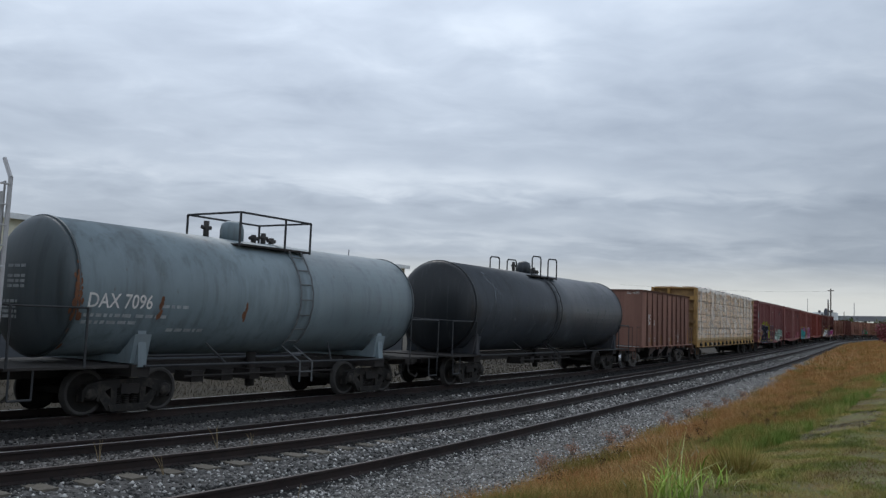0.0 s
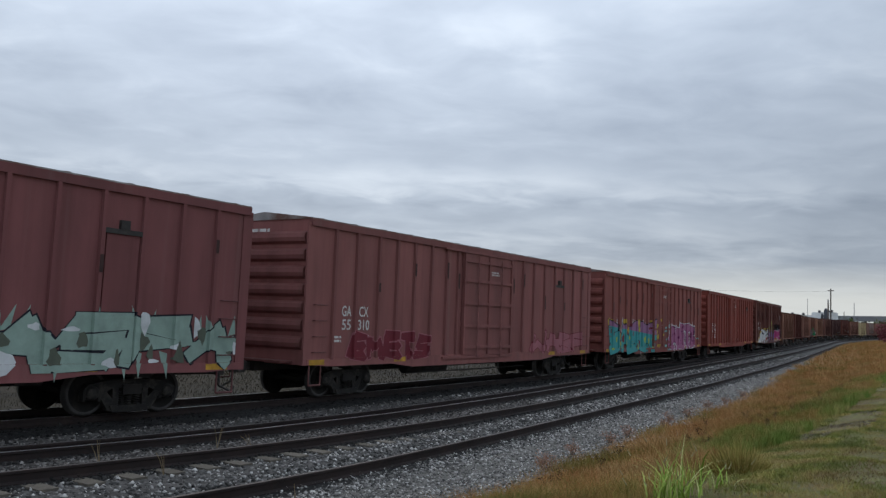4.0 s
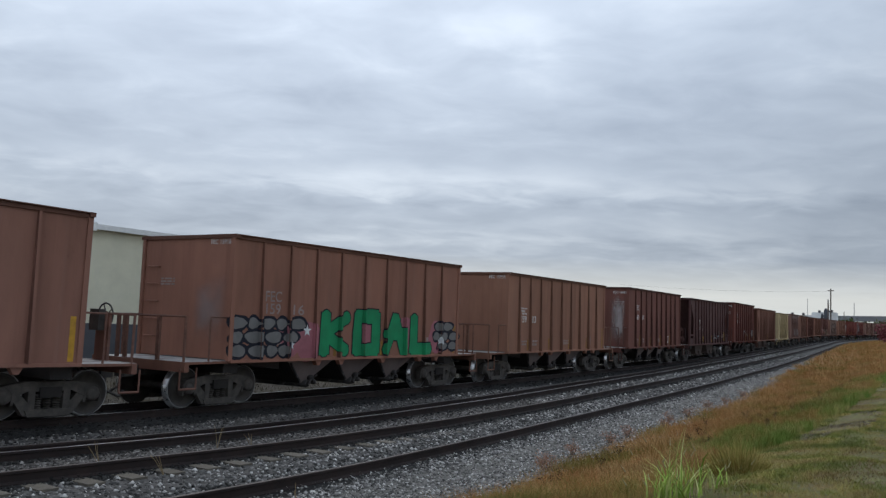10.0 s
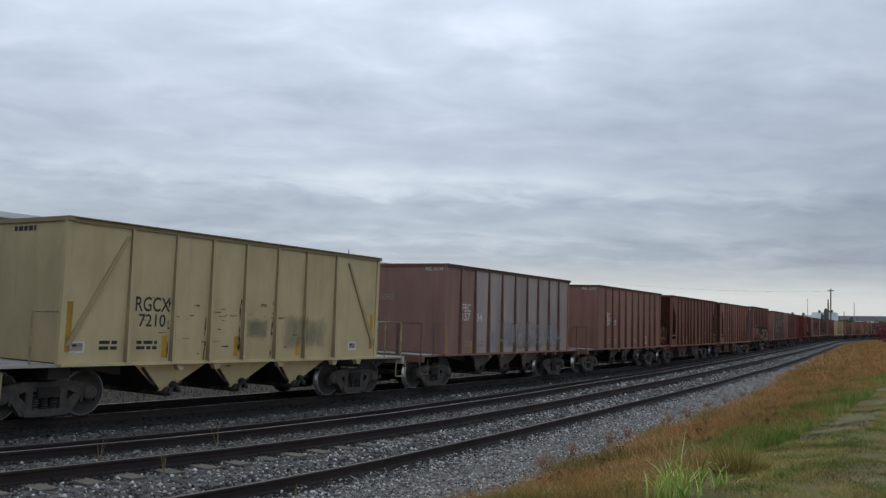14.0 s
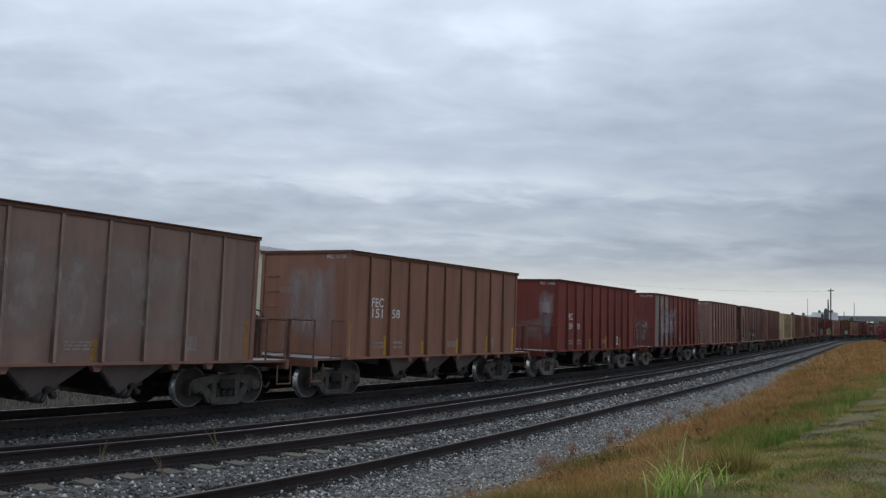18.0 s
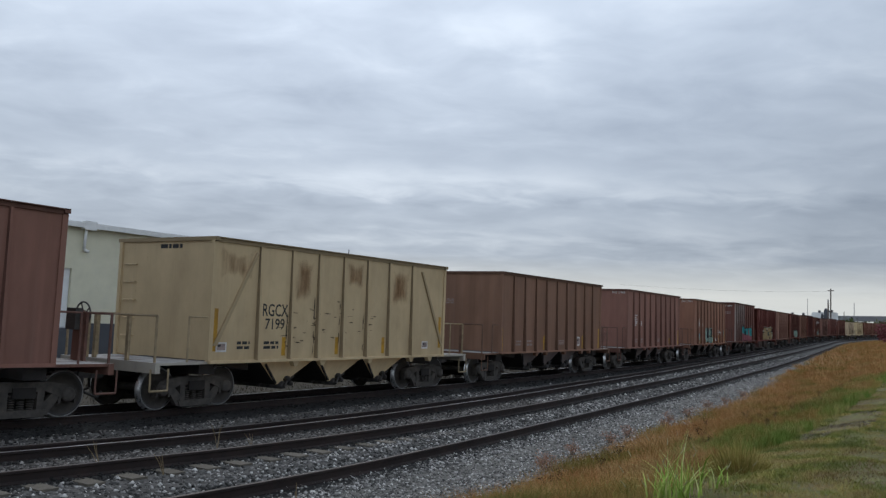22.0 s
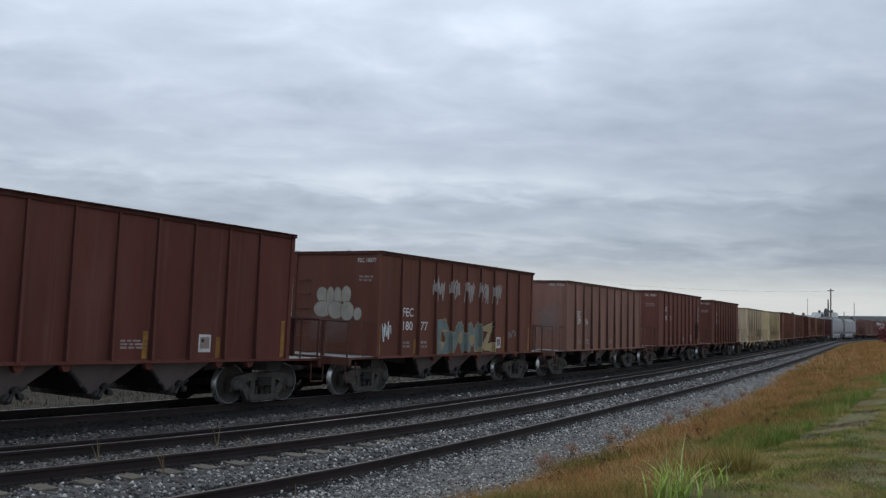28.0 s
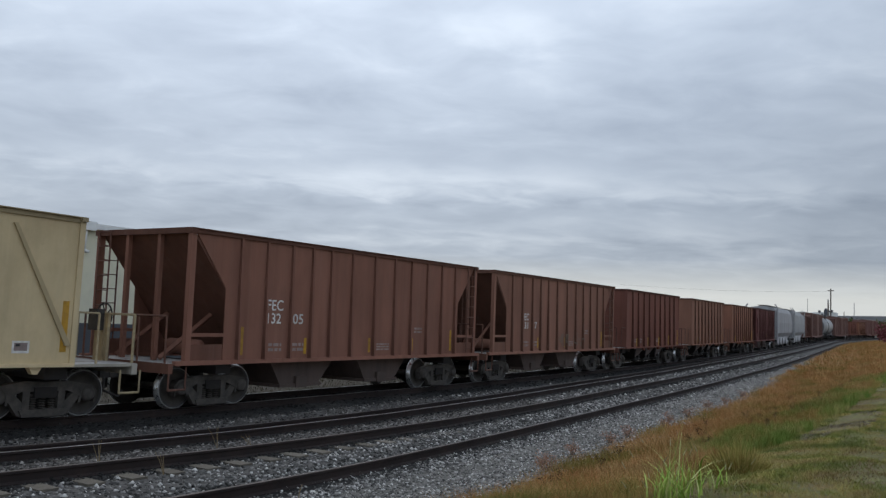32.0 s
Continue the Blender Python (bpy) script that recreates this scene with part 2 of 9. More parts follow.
DARKSTEEL = material("grimy_cast_steel", (0.045, 0.041, 0.038), 0.75, vary=0.35, scale=9, second=(0.085, 0.072, 0.062), second_at=(0.55, 0.8), bump=0.2, bump_scale=30)
# grimy underframe colour; also stands in for shade on the chute slopes
UNDER = material("grimy_shaded_underframe", (0.03, 0.026, 0.024), 0.85, vary=0.35, scale=5, second=(0.045, 0.036, 0.03), second_at=(0.55, 0.85))
WHEEL = material("dusty_wheel_steel", (0.05, 0.043, 0.038), 0.8, spec=0.2, vary=0.35, scale=4, from_object=True, second=(0.15, 0.125, 0.10), second_at=(0.5, 0.75), cover=0.18)
RIM = material("dusty_wheel_rim", (0.05, 0.046, 0.043), 0.65, metal=0.1, vary=0.25, scale=8, bump=0.05)
TREAD = material("polished_wheel_rim", (0.55, 0.55, 0.55), 0.3, metal=0.85, vary=0.15, scale=10, bump=0.03)
WORN = material("worn_pale_wheel_edge", (0.3, 0.295, 0.29), 0.5, metal=0.2, vary=0.2, scale=9, bump=0)
RAILRUST = material("rusty_rail_web", (0.026, 0.018, 0.016), 0.85, vary=0.35, scale=6, second=(0.042, 0.026, 0.021), second_at=(0.5, 0.75), bump=0.2)
RAILTOP = material("worn_rail_head", (0.30, 0.29, 0.30), 0.4, metal=0.7, vary=0.2, scale=4, bump=0.03)
RAILDULL = material("dull_rail_head", (0.09, 0.075, 0.07), 0.55, metal=0.4, vary=0.3, scale=4, bump=0.05)
TIE = material("weathered_wooden_tie", (0.16, 0.14, 0.112), 0.9, vary=0.25, scale=9, random=0.25, second=(0.10, 0.085, 0.068), second_at=(0.5, 0.75), bump=0.4, bump_scale=60)
# main-track ties, near black: the train's shade painted in over oil stains
DARKTIE = material("shaded_oil_tie", (0.022, 0.02, 0.018), 0.9, vary=0.3, scale=9, random=0.2, bump=0.4, bump_scale=60)
WHITE = material("faded_white_lettering", (0.62, 0.60, 0.57), 0.75, vary=0.2, scale=8, bump=0, second=(0.3, 0.22, 0.19), second_at=(0.58, 0.8))
PALE = material("worn_off_lettering", (0.29, 0.225, 0.205), 0.8, vary=0.25, scale=9, bump=0)
STENCIL = material("dull_grey_stencil", (0.3, 0.32, 0.325), 0.8, vary=0.25, scale=9, bump=0)
BLACKINK = material("black_lettering", (0.03, 0.03, 0.03), 0.75, vary=0.2, scale=8, bump=0)
YELLOW = material("yellow_reflector_tape", (0.45, 0.245, 0.028), 0.7, vary=0.3, scale=5, bump=0, second=(0.2, 0.1, 0.045), second_at=(0.5, 0.7), cover=0.7)
FADEDTAPE = material("faded_reflector_tape", (0.27, 0.135, 0.03), 0.75, vary=0.35, scale=5, bump=0, second=(0.15, 0.075, 0.04), second_at=(0.45, 0.65), cover=0.8)
BRIGHTTAPE = material("bright_yellow_reflector_tape", (0.62, 0.4, 0.03), 0.6, vary=0.2, scale=6, bump=0)
RAILING = material("worn_railing_paint", (0.1, 0.06, 0.05), 0.7, vary=0.3, scale=8, from_object=True)

# ---- the line of the track ----
BEND, REACH, GRADE, FAR = 0.00181, 97.29, 0.01554, 135.0


def line_up(x):
    if x <= 11:
        # a slight dip before the climb
        return 0.008 * (11 - max(x, 0.0)) + GRADE * max(x, 0.0) ** 2 / (max(x, 0.0) + 30)
    x = min(x, 420.0)
    return GRADE * x * x / (x + 30)


def build_line():
    rows, step = {}, 1
    x = y = a = 0.0
    for q in range(-900, 1101, step):
        if q <= FAR:
            p = max(q, 0)
            x, y = float(q), TRACK_Y + BEND * p * p / (1 + p / REACH)
            a = math.atan(BEND * p * (2 + p / REACH) / (1 + p / REACH) ** 2)
        else:
            a -= step / (600.0 if q < 200 else 1600.0)
            x, y = x + math.cos(a) * step, y + math.sin(a) * step
        rows[q] = (x, y, a)
    return rows


LINE = build_line()


def on_line(q):
    """x, y, z and heading of the main track's middle at q metres along it."""
    q = max(-899.0, min(q, 1098.0))
    i = math.floor(q)
    f = q - i
    (x0, y0, a0), (x1, y1, a1) = LINE[i], LINE[i + 1]
    x = x0 + (x1 - x0) * f
    return x, y0 + (y1 - y0) * f, line_up(q), a0 + (a1 - a0) * f


def along(q, rows):
    """The value at q of a line through rows of (q, value)."""
    if q <= rows[0][0]:
        return rows[0][1]
    for (a, va), (b, vb) in zip(rows, rows[1:]):
        if q <= b:
            return va + (vb - va) * (q - a) / (b - a)
    return rows[-1][1]


# how the second track and the loose rail draw nearer to the main track, and climb, far off
SECOND_DRIFT = ((5.5, 0.0), (6.5, -0.1), (7.5, -0.15), (9, -0.26), (11, -0.3), (15, -0.35), (18.5, -0.2), (22, -0.05), (27, 0.18), (32, 0.3), (37, 0.37), (48, 0.65), (65, 0.85), (85, 1.0))
LOOSE_DRIFT = ((8, -0.74), (10, -0.69), (13, -0.53), (16, -0.38), (19.5, -0.17), (24, 0.05), (31, 0.2), (36, 0.27), (43, 0.42), (53, 0.5), (69, 0.74), (103, 1.2))
CLIMB = ((22, 0.0), (37, 0.07), (48, 0.12), (65, 0.17), (85, 0.19))


def drifted(q, off):
    """Where a place nominally so far beside the line comes to lie."""
    if not -9.2 < off < -2.0:
        return off
    two, loose = along(q, SECOND_DRIFT), along(q, LOOSE_DRIFT)
    return off + along(off, ((-9.2, 0.0), (-7.2, loose), (-6.3, loose), (-5.8, two), (-3.0, two), (-2.0, 0.0)))


def beside(q, off, z=0.0):
    x, y, zz, a = on_line(q)
    off = drifted(q, off)
    return Vector((x - math.sin(a) * off, y + math.cos(a) * off, zz + z))


# ---- mesh helpers ----
def box(bm, x0, x1, y0, y1, z0, z1, mat=0):
    vs = [bm.verts.new((x, y, z)) for x in (x0, x1) for y in (y0, y1) for z in (z0, z1)]
    for a in ((0, 1, 3, 2), (4, 6, 7, 5), (0, 4, 5, 1), (2, 3, 7, 6), (0, 2, 6, 4), (1, 5, 7, 3)):
        bm.faces.new([vs[i] for i in a]).material_index = mat
    return vs


def rod(bm, p, q, r, seg=6, r2=None, mat=0):
    p, q = Vector(p), Vector(q)
    d = (q - p).normalized()
    s = d.cross(Vector((0, 0, 1)) if abs(d.z) < 0.9 else Vector((1, 0, 0))).normalized()
    t = d.cross(s)
    r2 = r if r2 is None else r2
    rings = []
    for c, rr in ((p, r), (q, r2)):
        rings.append([bm.verts.new(c + (s * math.cos(a) + t * math.sin(a)) * rr) for a in (2 * math.pi * i / seg for i in range(seg))])
    for i in range(seg):
        f = bm.faces.new((rings[0][i], rings[0][(i + 1) % seg], rings[1][(i + 1) % seg], rings[1][i]))
        f.smooth, f.material_index = seg > 6, mat
    bm.faces.new(rings[0][::-1]).material_index = mat
    bm.faces.new(rings[1]).material_index = mat


def prism(bm, outline, axis, lo, hi, mat=0):
    """An outline of (u, v) drawn out along an axis: 'y' takes (x, z), 'x' takes (y, z), 'z' takes (x, y)."""
    def at(u, v, w):
        return {"y": (u, w, v), "x": (w, u, v), "z": (u, v, w)}[axis]
    a = [bm.verts.new(at(u, v, lo)) for u, v in outline]
    b = [bm.verts.new(at(u, v, hi)) for u, v in outline]
    n = len(outline)
    for i in range(n):
        bm.faces.new((a[i], a[(i + 1) % n], b[(i + 1) % n], b[i])).material_index = mat
    bm.faces.new(a[::-1]).material_index = mat
    bm.faces.new(b).material_index = mat


def lathe(bm, profile, axis="y", seg=28, smooth=True, mats=None, centre=(0, 0, 0)):
    """A profile of (radius, place along the axis) turned about an axis."""
    cx, cy, cz = centre
    rings = []
    for r, w in profile:
        ring = []
        for i in range(seg):
            a = 2 * math.pi * i / seg
            u, v = r * math.cos(a), r * math.sin(a)
            co = {"y": (u, w, v), "x": (w, u, v), "z": (u, v, w)}[axis]
            ring.append(bm.verts.new((co[0] + cx, co[1] + cy, co[2] + cz)))
        rings.append(ring)
    for k in range(len(rings) - 1):
        for i in range(seg):
            f = bm.faces.new((rings[k][i], rings[k][(i + 1) % seg], rings[k + 1][(i + 1) % seg], rings[k + 1][i]))
            f.smooth = smooth
            if mats:
                f.material_index = mats[k]
    for ring, flip in ((rings[0], True), (rings[-1], False)):
        f = bm.faces.new(ring[::-1] if flip else ring)
        if mats:
            f.material_index = mats[0] if flip else mats[-1]


def bevel(bm, width=0.01):
    edges = [e for e in bm.edges if len(e.link_faces) == 2 and e.calc_face_angle(0) > 0.6]
    bmesh.ops.bevel(bm, geom=edges, offset=width, segments=1, affect="EDGES", clamp_overlap=True)


def mesh_of(name, bm, mats):
    bmesh.ops.recalc_face_normals(bm, faces=bm.faces[:])
    me = bpy.data.meshes.new(name)
    bm.to_mesh(me)
    bm.free()
    for m in (mats if isinstance(mats, (list, tuple)) else [mats]):
        me.materials.append(m)
    return me


def part(name, bm, mats, parent, label=""):
    """Links a bmesh, or a mesh shared between alike pieces, as one mesh object under a thing or a part."""
    me = mesh_of(name, bm, mats) if isinstance(bm, bmesh.types.BMesh) else bm
    ob = new(name, me)
    ob.parent = parent
    if label:
        ob["label"] = label
    return ob


def raw_mesh(name, verts, faces, mat):
    me = bpy.data.meshes.new(name)
    me.from_pydata(verts, [], faces)
    me.materials.append(mat)
    me.update()
    return me


# ---- ground ----
PROFILE = [(-1500, 1.6), (-60, 1.3), (-22, 0.85), (-16.3, 0.72), (-14, 0.52), (-12.4, 0.22), (-10.6, -0.14), (-9.2, -0.36), (-8.2, -0.44), (-7.0, -0.40),
           (-6.55, -0.30), (-6.2, -0.21), (-5.8, -0.2), (-5.5, -0.145), (-4.1, -0.145), (-3.8, -0.2), (-3.4, -0.2), (-2.9, -0.30), (-2.3, -0.40), (-1.75, -0.22), (-1.4, -0.16), (1.4, -0.16), (1.9, -0.3), (2.8, -0.62), (6, -0.7), (14, -0.55), (60, -0.5), (1500, -0.5)]


def cross(off):
    for (a, za), (b, zb) in zip(PROFILE, PROFILE[1:]):
        if off <= b:
            return za + (zb - za) * (off - a) / (b - a)
    return PROFILE[-1][1]


def ground_z(q, off):
    x, y, z, a = on_line(q)
    wob = 0.0
    if off < -8.5:
        k = min(1.0, (-8.5 - off) / 3)
        wob = k * (0.10 * noise.noise((x * 0.35, off * 0.5, 0)) + 0.05 * noise.noise((x * 1.1, off * 1.3, 5)))
    rise = along(off, ((-9.0, 0.0), (-7.6, along(q, CLIMB)), (-3.4, along(q, CLIMB)), (-2.2, 0.0)))
    bank = along(off, ((-11.0, 1.0), (-8.6, 0.0))) * along(q, ((45, 0.0), (75, 0.12), (110, 0.3)))
    return z + cross(off) + wob + rise + bank


def grass_rim(q):
    """Where grass takes over from gravel: close to the loose rail far off, further from it near by."""
    return along(q, ((8, -11.1), (11, -10.4), (14, -9.85), (18, -9.5), (30, -8.9), (45, -8.15), (60, -7.7), (85, -7.35)))


def build_ground():
    near = [i * 0.5 for i in range(4, 90)] + [45 + 2.5 * i for i in range(0, 38)] + [140 + 12 * i for i in range(0, 40)]
    qs = [-880, -500, -200, -100, -60, -40, -25, -15, -10, -6, -3, 0] + near + [640, 760, 900, 1090]
    offs = sorted({a for a, _ in PROFILE} | {-40, -28, -19, -18, -17, -15, -13.2, -11.5, -11, -10, -9.6, -8.8, -7.6, -7.05, -6.45, -5.85, -5.5, -5.25, -4.8, -4.35, -4.1, -3.7, -2, -1, 0, 1, 4, 9, 20, 30, 45, 100, 250, -100, -250})
    verts, faces = [], []
    for q in qs:
        for off in offs:
            x, y, z, a = on_line(q)
            # far from the line the rows lie square to the plain, so that they never cross
            k = max(0.0, 1 - abs(off) / 120)
            out = drifted(q, off)
            verts.append((x - math.sin(a) * out * k, y + math.cos(a) * out * k + out * (1 - k), ground_z(q, off)))
    n = len(offs)
    for i in range(len(qs) - 1):
        for j in range(n - 1):
            faces.append((i * n + j, (i + 1) * n + j, (i + 1) * n + j + 1, i * n + j + 1))
    me = bpy.data.meshes.new("ground")
    me.from_pydata(verts, [], faces)
    soil = material("dry_earth_and_grass", (0.15, 0.145, 0.05), 0.95, vary=0.4, scale=9, second=(0.16, 0.115, 0.06), second_at=(0.46, 0.6), bump=1.0, bump_scale=32)
    orange = material("rusty_dry_grass_floor", (0.27, 0.13, 0.045), 0.95, vary=0.35, scale=3, second=(0.17, 0.16, 0.05), second_at=(0.5, 0.62), bump=0.6, bump_scale=30)
    stone = material("grey_ballast_bed", (0.09, 0.085, 0.08), 0.95, vary=0.45, scale=14, second=(0.04, 0.038, 0.036), second_at=(0.48, 0.6), bump=1.0, bump_scale=26)
    gravel = material("pale_fine_gravel", (0.145, 0.137, 0.124), 0.95, vary=0.35, scale=9, second=(0.16, 0.15, 0.138), second_at=(0.5, 0.62), bump=0.9, bump_scale=34)
    # dark bed: under the train its shade is painted in, with oil
    dark = material("dark_ballast_bed", (0.009, 0.0085, 0.008), 0.95, vary=0.45, scale=12, second=(0.024, 0.023, 0.022), second_at=(0.5, 0.65), bump=1.0, bump_scale=28)
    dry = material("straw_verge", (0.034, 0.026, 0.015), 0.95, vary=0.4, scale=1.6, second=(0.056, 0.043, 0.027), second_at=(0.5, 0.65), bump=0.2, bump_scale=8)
    for m in (soil, orange, stone, gravel, dark, dry):
        me.materials.append(m)
    for f in me.polygons:
        off = (offs[f.index % (n - 1)] + offs[f.index % (n - 1) + 1]) / 2
        row = qs[f.index // (n - 1)]
        rim = grass_rim(row) + 0.3
        rail_band = -7.05 < off < -6.45 or -5.85 < off < -5.25 or -4.35 < off < -3.7
        f.material_index = 4 if rail_band else 0 if off < -12.6 else 1 if off < rim else 3 if off < -6.9 else 2 if off < -1.7 else 4 if off < 2.6 else 5
        f.use_smooth = True
    tagged(new("ground", me), "gravel and grass ground along a railway, rising to a bank", "ground", kind="structure")


build_ground()


def rail_mesh(name, off, q0, q1, head, lift=0.0):
    """A rail of true section (0.17 m high, 0.15 m foot, 0.07 m head) laid along the line."""
    sect = [(-0.075, -0.172), (0.075, -0.172), (0.075, -0.158), (0.012, -0.135), (0.01, -0.05), (0.036, -0.036), (0.036, -0.006), (0.03, 0.0), (-0.03, 0.0), (-0.036, -0.006), (-0.036, -0.036), (-0.01, -0.05), (-0.012, -0.135), (-0.075, -0.158)]
    qs, q = [], q0
    while q < q1:
        qs.append(q)
        q += 1.0 if -5 < q < 60 else 4.0
    verts, faces, n = [], [], len(sect)
    for q in qs:
        o = drifted(q, off)
        x, y, zz, head_on = on_line(q)
        up = zz + lift + (along(q, CLIMB) if off < -1 else 0.0)
        for a, z in sect:
            verts.append((x - math.sin(head_on) * (o + a), y + math.cos(head_on) * (o + a), z + up))
    for i in range(len(qs) - 1):
        for j in range(n):
            k = (j + 1) % n
            faces.append((i * n + j, i * n + k, (i + 1) * n + k, (i + 1) * n + j))
    faces.append(tuple(range(n)))
    faces.append(tuple(range((len(qs) - 1) * n, len(qs) * n))[::-1])
    me = bpy.data.meshes.new(name)
    me.from_pydata(verts, [], faces)
    me.materials.append(RAILRUST)
    me.materials.append(head)
    for f in me.polygons:
        if f.index % n == 7 and f.index < (len(qs) - 1) * n:
            f.material_index = 1
    return me


SECOND = -4.80


def build_tracks():
    for name, mid, head, label in (("track_main", 0.0, RAILTOP, "main railway track under the passing freight train"), ("track_second", SECOND, RAILTOP, "empty second railway track with rusty rails on grey ties")):
        t = tagged(new(name), label, "railway track", kind="structure")
        for side, h in ((-0.753, RAILDULL if mid else head), (0.753, head)):
            part("rail", rail_mesh("rail", mid + side, -120, 520, h), None, t)
        bm = bmesh.new()
        box(bm, -0.13, 0.13, -1.3, 1.3, -0.4, -0.172)
        bevel(bm, 0.02)
        tie = mesh_of("tie", bm, TIE if mid else DARKTIE)
        q, i = (-2.0, 0)
        while q < 95:
            x, y, z, a = on_line(q)
            o = part("tie", tie, None, t)
            m = Matrix.Translation(beside(q, mid, along(q, CLIMB) - 0.045 * along(q, ((11, 0.0), (17, 1.0))) if mid else 0.0)) @ Matrix.Rotation(a + random.uniform(-0.015, 0.015), 4, "Z")
            o.matrix_basis = m
            q += 0.61 if q < 60 else 1.22
    tagged(new("loose_rail", rail_mesh("loose_rail", -3.1, -3, 130, RAILDULL, -0.075)), "spare rusty rail lying between the two tracks", "rail", kind="structure")
    tagged(new("loose_rail", rail_mesh("loose_rail", -6.75, -3, 150, RAILDULL, -0.19)), "long rusty rail laid on the ballast beside the track", "rail", kind="structure")


build_tracks()


def scatter(name, count, q0, q1, o0, o1, size, mat, label, flat=0.7, seed=1, dense=1.0, keep=None):
    """Loose stones: squashed, skewed eight-sided pieces, half sunk into the ground; denser where the camera is near."""
    rng = np.random.default_rng(seed)
    q = q0 + (q1 - q0) * rng.random(count) ** dense
    off = o0 + (o1 - o0) * rng.random(count)
    if keep:
        ok = np.array([keep(a, b) for a, b in zip(q, off)])
        q, off = q[ok], off[ok]
    n = len(q)
    base = np.array([(1, 0, 0), (0, 1, 0), (-1, 0, 0), (0, -1, 0), (0, 0, 1), (0, 0, -1)], float)
    pts = base[None] * (0.65 + 0.7 * rng.random((n, 6, 1)))
    pts[:, :, 2] *= flat
    ang = rng.random(n) * 6.283
    tilt = rng.normal(0, 0.4, n)
    c, s = np.cos(ang), np.sin(ang)
    x, y, z = pts[..., 0].copy(), pts[..., 1].copy(), pts[..., 2].copy()
    ct, st = np.cos(tilt)[:, None], np.sin(tilt)[:, None]
    x, z = x * ct - z * st, x * st + z * ct
    pts[..., 0], pts[..., 1], pts[..., 2] = x * c[:, None] - y * s[:, None], x * s[:, None] + y * c[:, None], z
    pts *= (size * (0.55 + 0.9 * rng.random(n) ** 2))[:, None, None]
    centre = np.array([(*beside(a, b)[:2], ground_z(a, b)) for a, b in zip(q, off)])
    pts += centre[:, None, :]
    tri = np.array([(0, 1, 4), (1, 2, 4), (2, 3, 4), (3, 0, 4), (1, 0, 5), (2, 1, 5), (3, 2, 5), (0, 3, 5)])
    faces = (tri[None] + 6 * np.arange(n)[:, None, None]).reshape(-1, 3)
    me = bpy.data.meshes.new(name)
    me.vertices.add(n * 6)
    me.vertices.foreach_set("co", pts.reshape(-1))
    me.loops.add(len(faces) * 3)
    me.loops.foreach_set("vertex_index", faces.reshape(-1).astype(np.int32))
    me.polygons.add(len(faces))
    me.polygons.foreach_set("loop_start", np.arange(0, len(faces) * 3, 3, dtype=np.int32))
    me.update(calc_edges=True)
    me.materials.append(mat)
    return tagged(new(name, me), label, "gravel", kind="stuff")


BALLAST = island("ballast_stones", [(0.02, 0.0195, 0.019), (0.062, 0.06, 0.057), (0.126, 0.122, 0.116), (0.21, 0.2, 0.19), (0.6, 0.58, 0.55)])
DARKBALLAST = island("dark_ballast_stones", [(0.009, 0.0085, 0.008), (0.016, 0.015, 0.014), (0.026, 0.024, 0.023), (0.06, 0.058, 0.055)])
def darkened(q, off):
    # close to a rail the stones are darker
    return min(abs(off + 4.05), abs(off + 5.55), abs(off + 6.75)) < 0.2


scatter("ballast", 21000, 3, 26, -7.4, -5.3, 0.033, BALLAST, "grey crushed stone ballast between the tracks", seed=3, dense=1.15, keep=lambda q, o: not darkened(q, o))
scatter("ballast", 16000, 22, 80, -7.2, -1.7, 0.05, BALLAST, "grey crushed stone ballast between the tracks", seed=4, dense=1.3, keep=lambda q, o: not darkened(q, o))
# dimmer than the near ballast: shade on the main track's shoulder is coloured in
MIDBALLAST = island("brownish_ballast_stones", [(0.018, 0.016, 0.015), (0.045, 0.04, 0.037), (0.085, 0.077, 0.071), (0.14, 0.128, 0.118), (0.36, 0.34, 0.32)])
scatter("ballast", 24000, 3, 26, -5.3, -1.65, 0.031, MIDBALLAST, "brownish crushed stone ballast beside the main track", seed=3, dense=1.15, keep=lambda q, o: not darkened(q, o))
for off in (-4.05, -5.553):
    scatter("oily_ballast", 9000, 3, 60, off - 0.27, off + 0.33, 0.032, DARKBALLAST, "black stones along a rail", seed=40, dense=1.4)
# stones under the train carry its shade in their colour, besides oil
scatter("ballast", 9000, 4, 60, -1.7, 2.6, 0.04, DARKBALLAST, "dark oil-stained ballast under the train, its shade painted in", seed=5, dense=1.4)
PALEGRAVEL = island("pale_gravel_stones", [(0.035, 0.034, 0.032), (0.1, 0.096, 0.09), (0.18, 0.172, 0.16), (0.29, 0.277, 0.256), (0.65, 0.63, 0.6)])
scatter("gravel", 36000, 4, 50, -10.2, -6.7, 0.027, PALEGRAVEL, "pale fine gravel beside the loose rail", seed=6, dense=1.3)


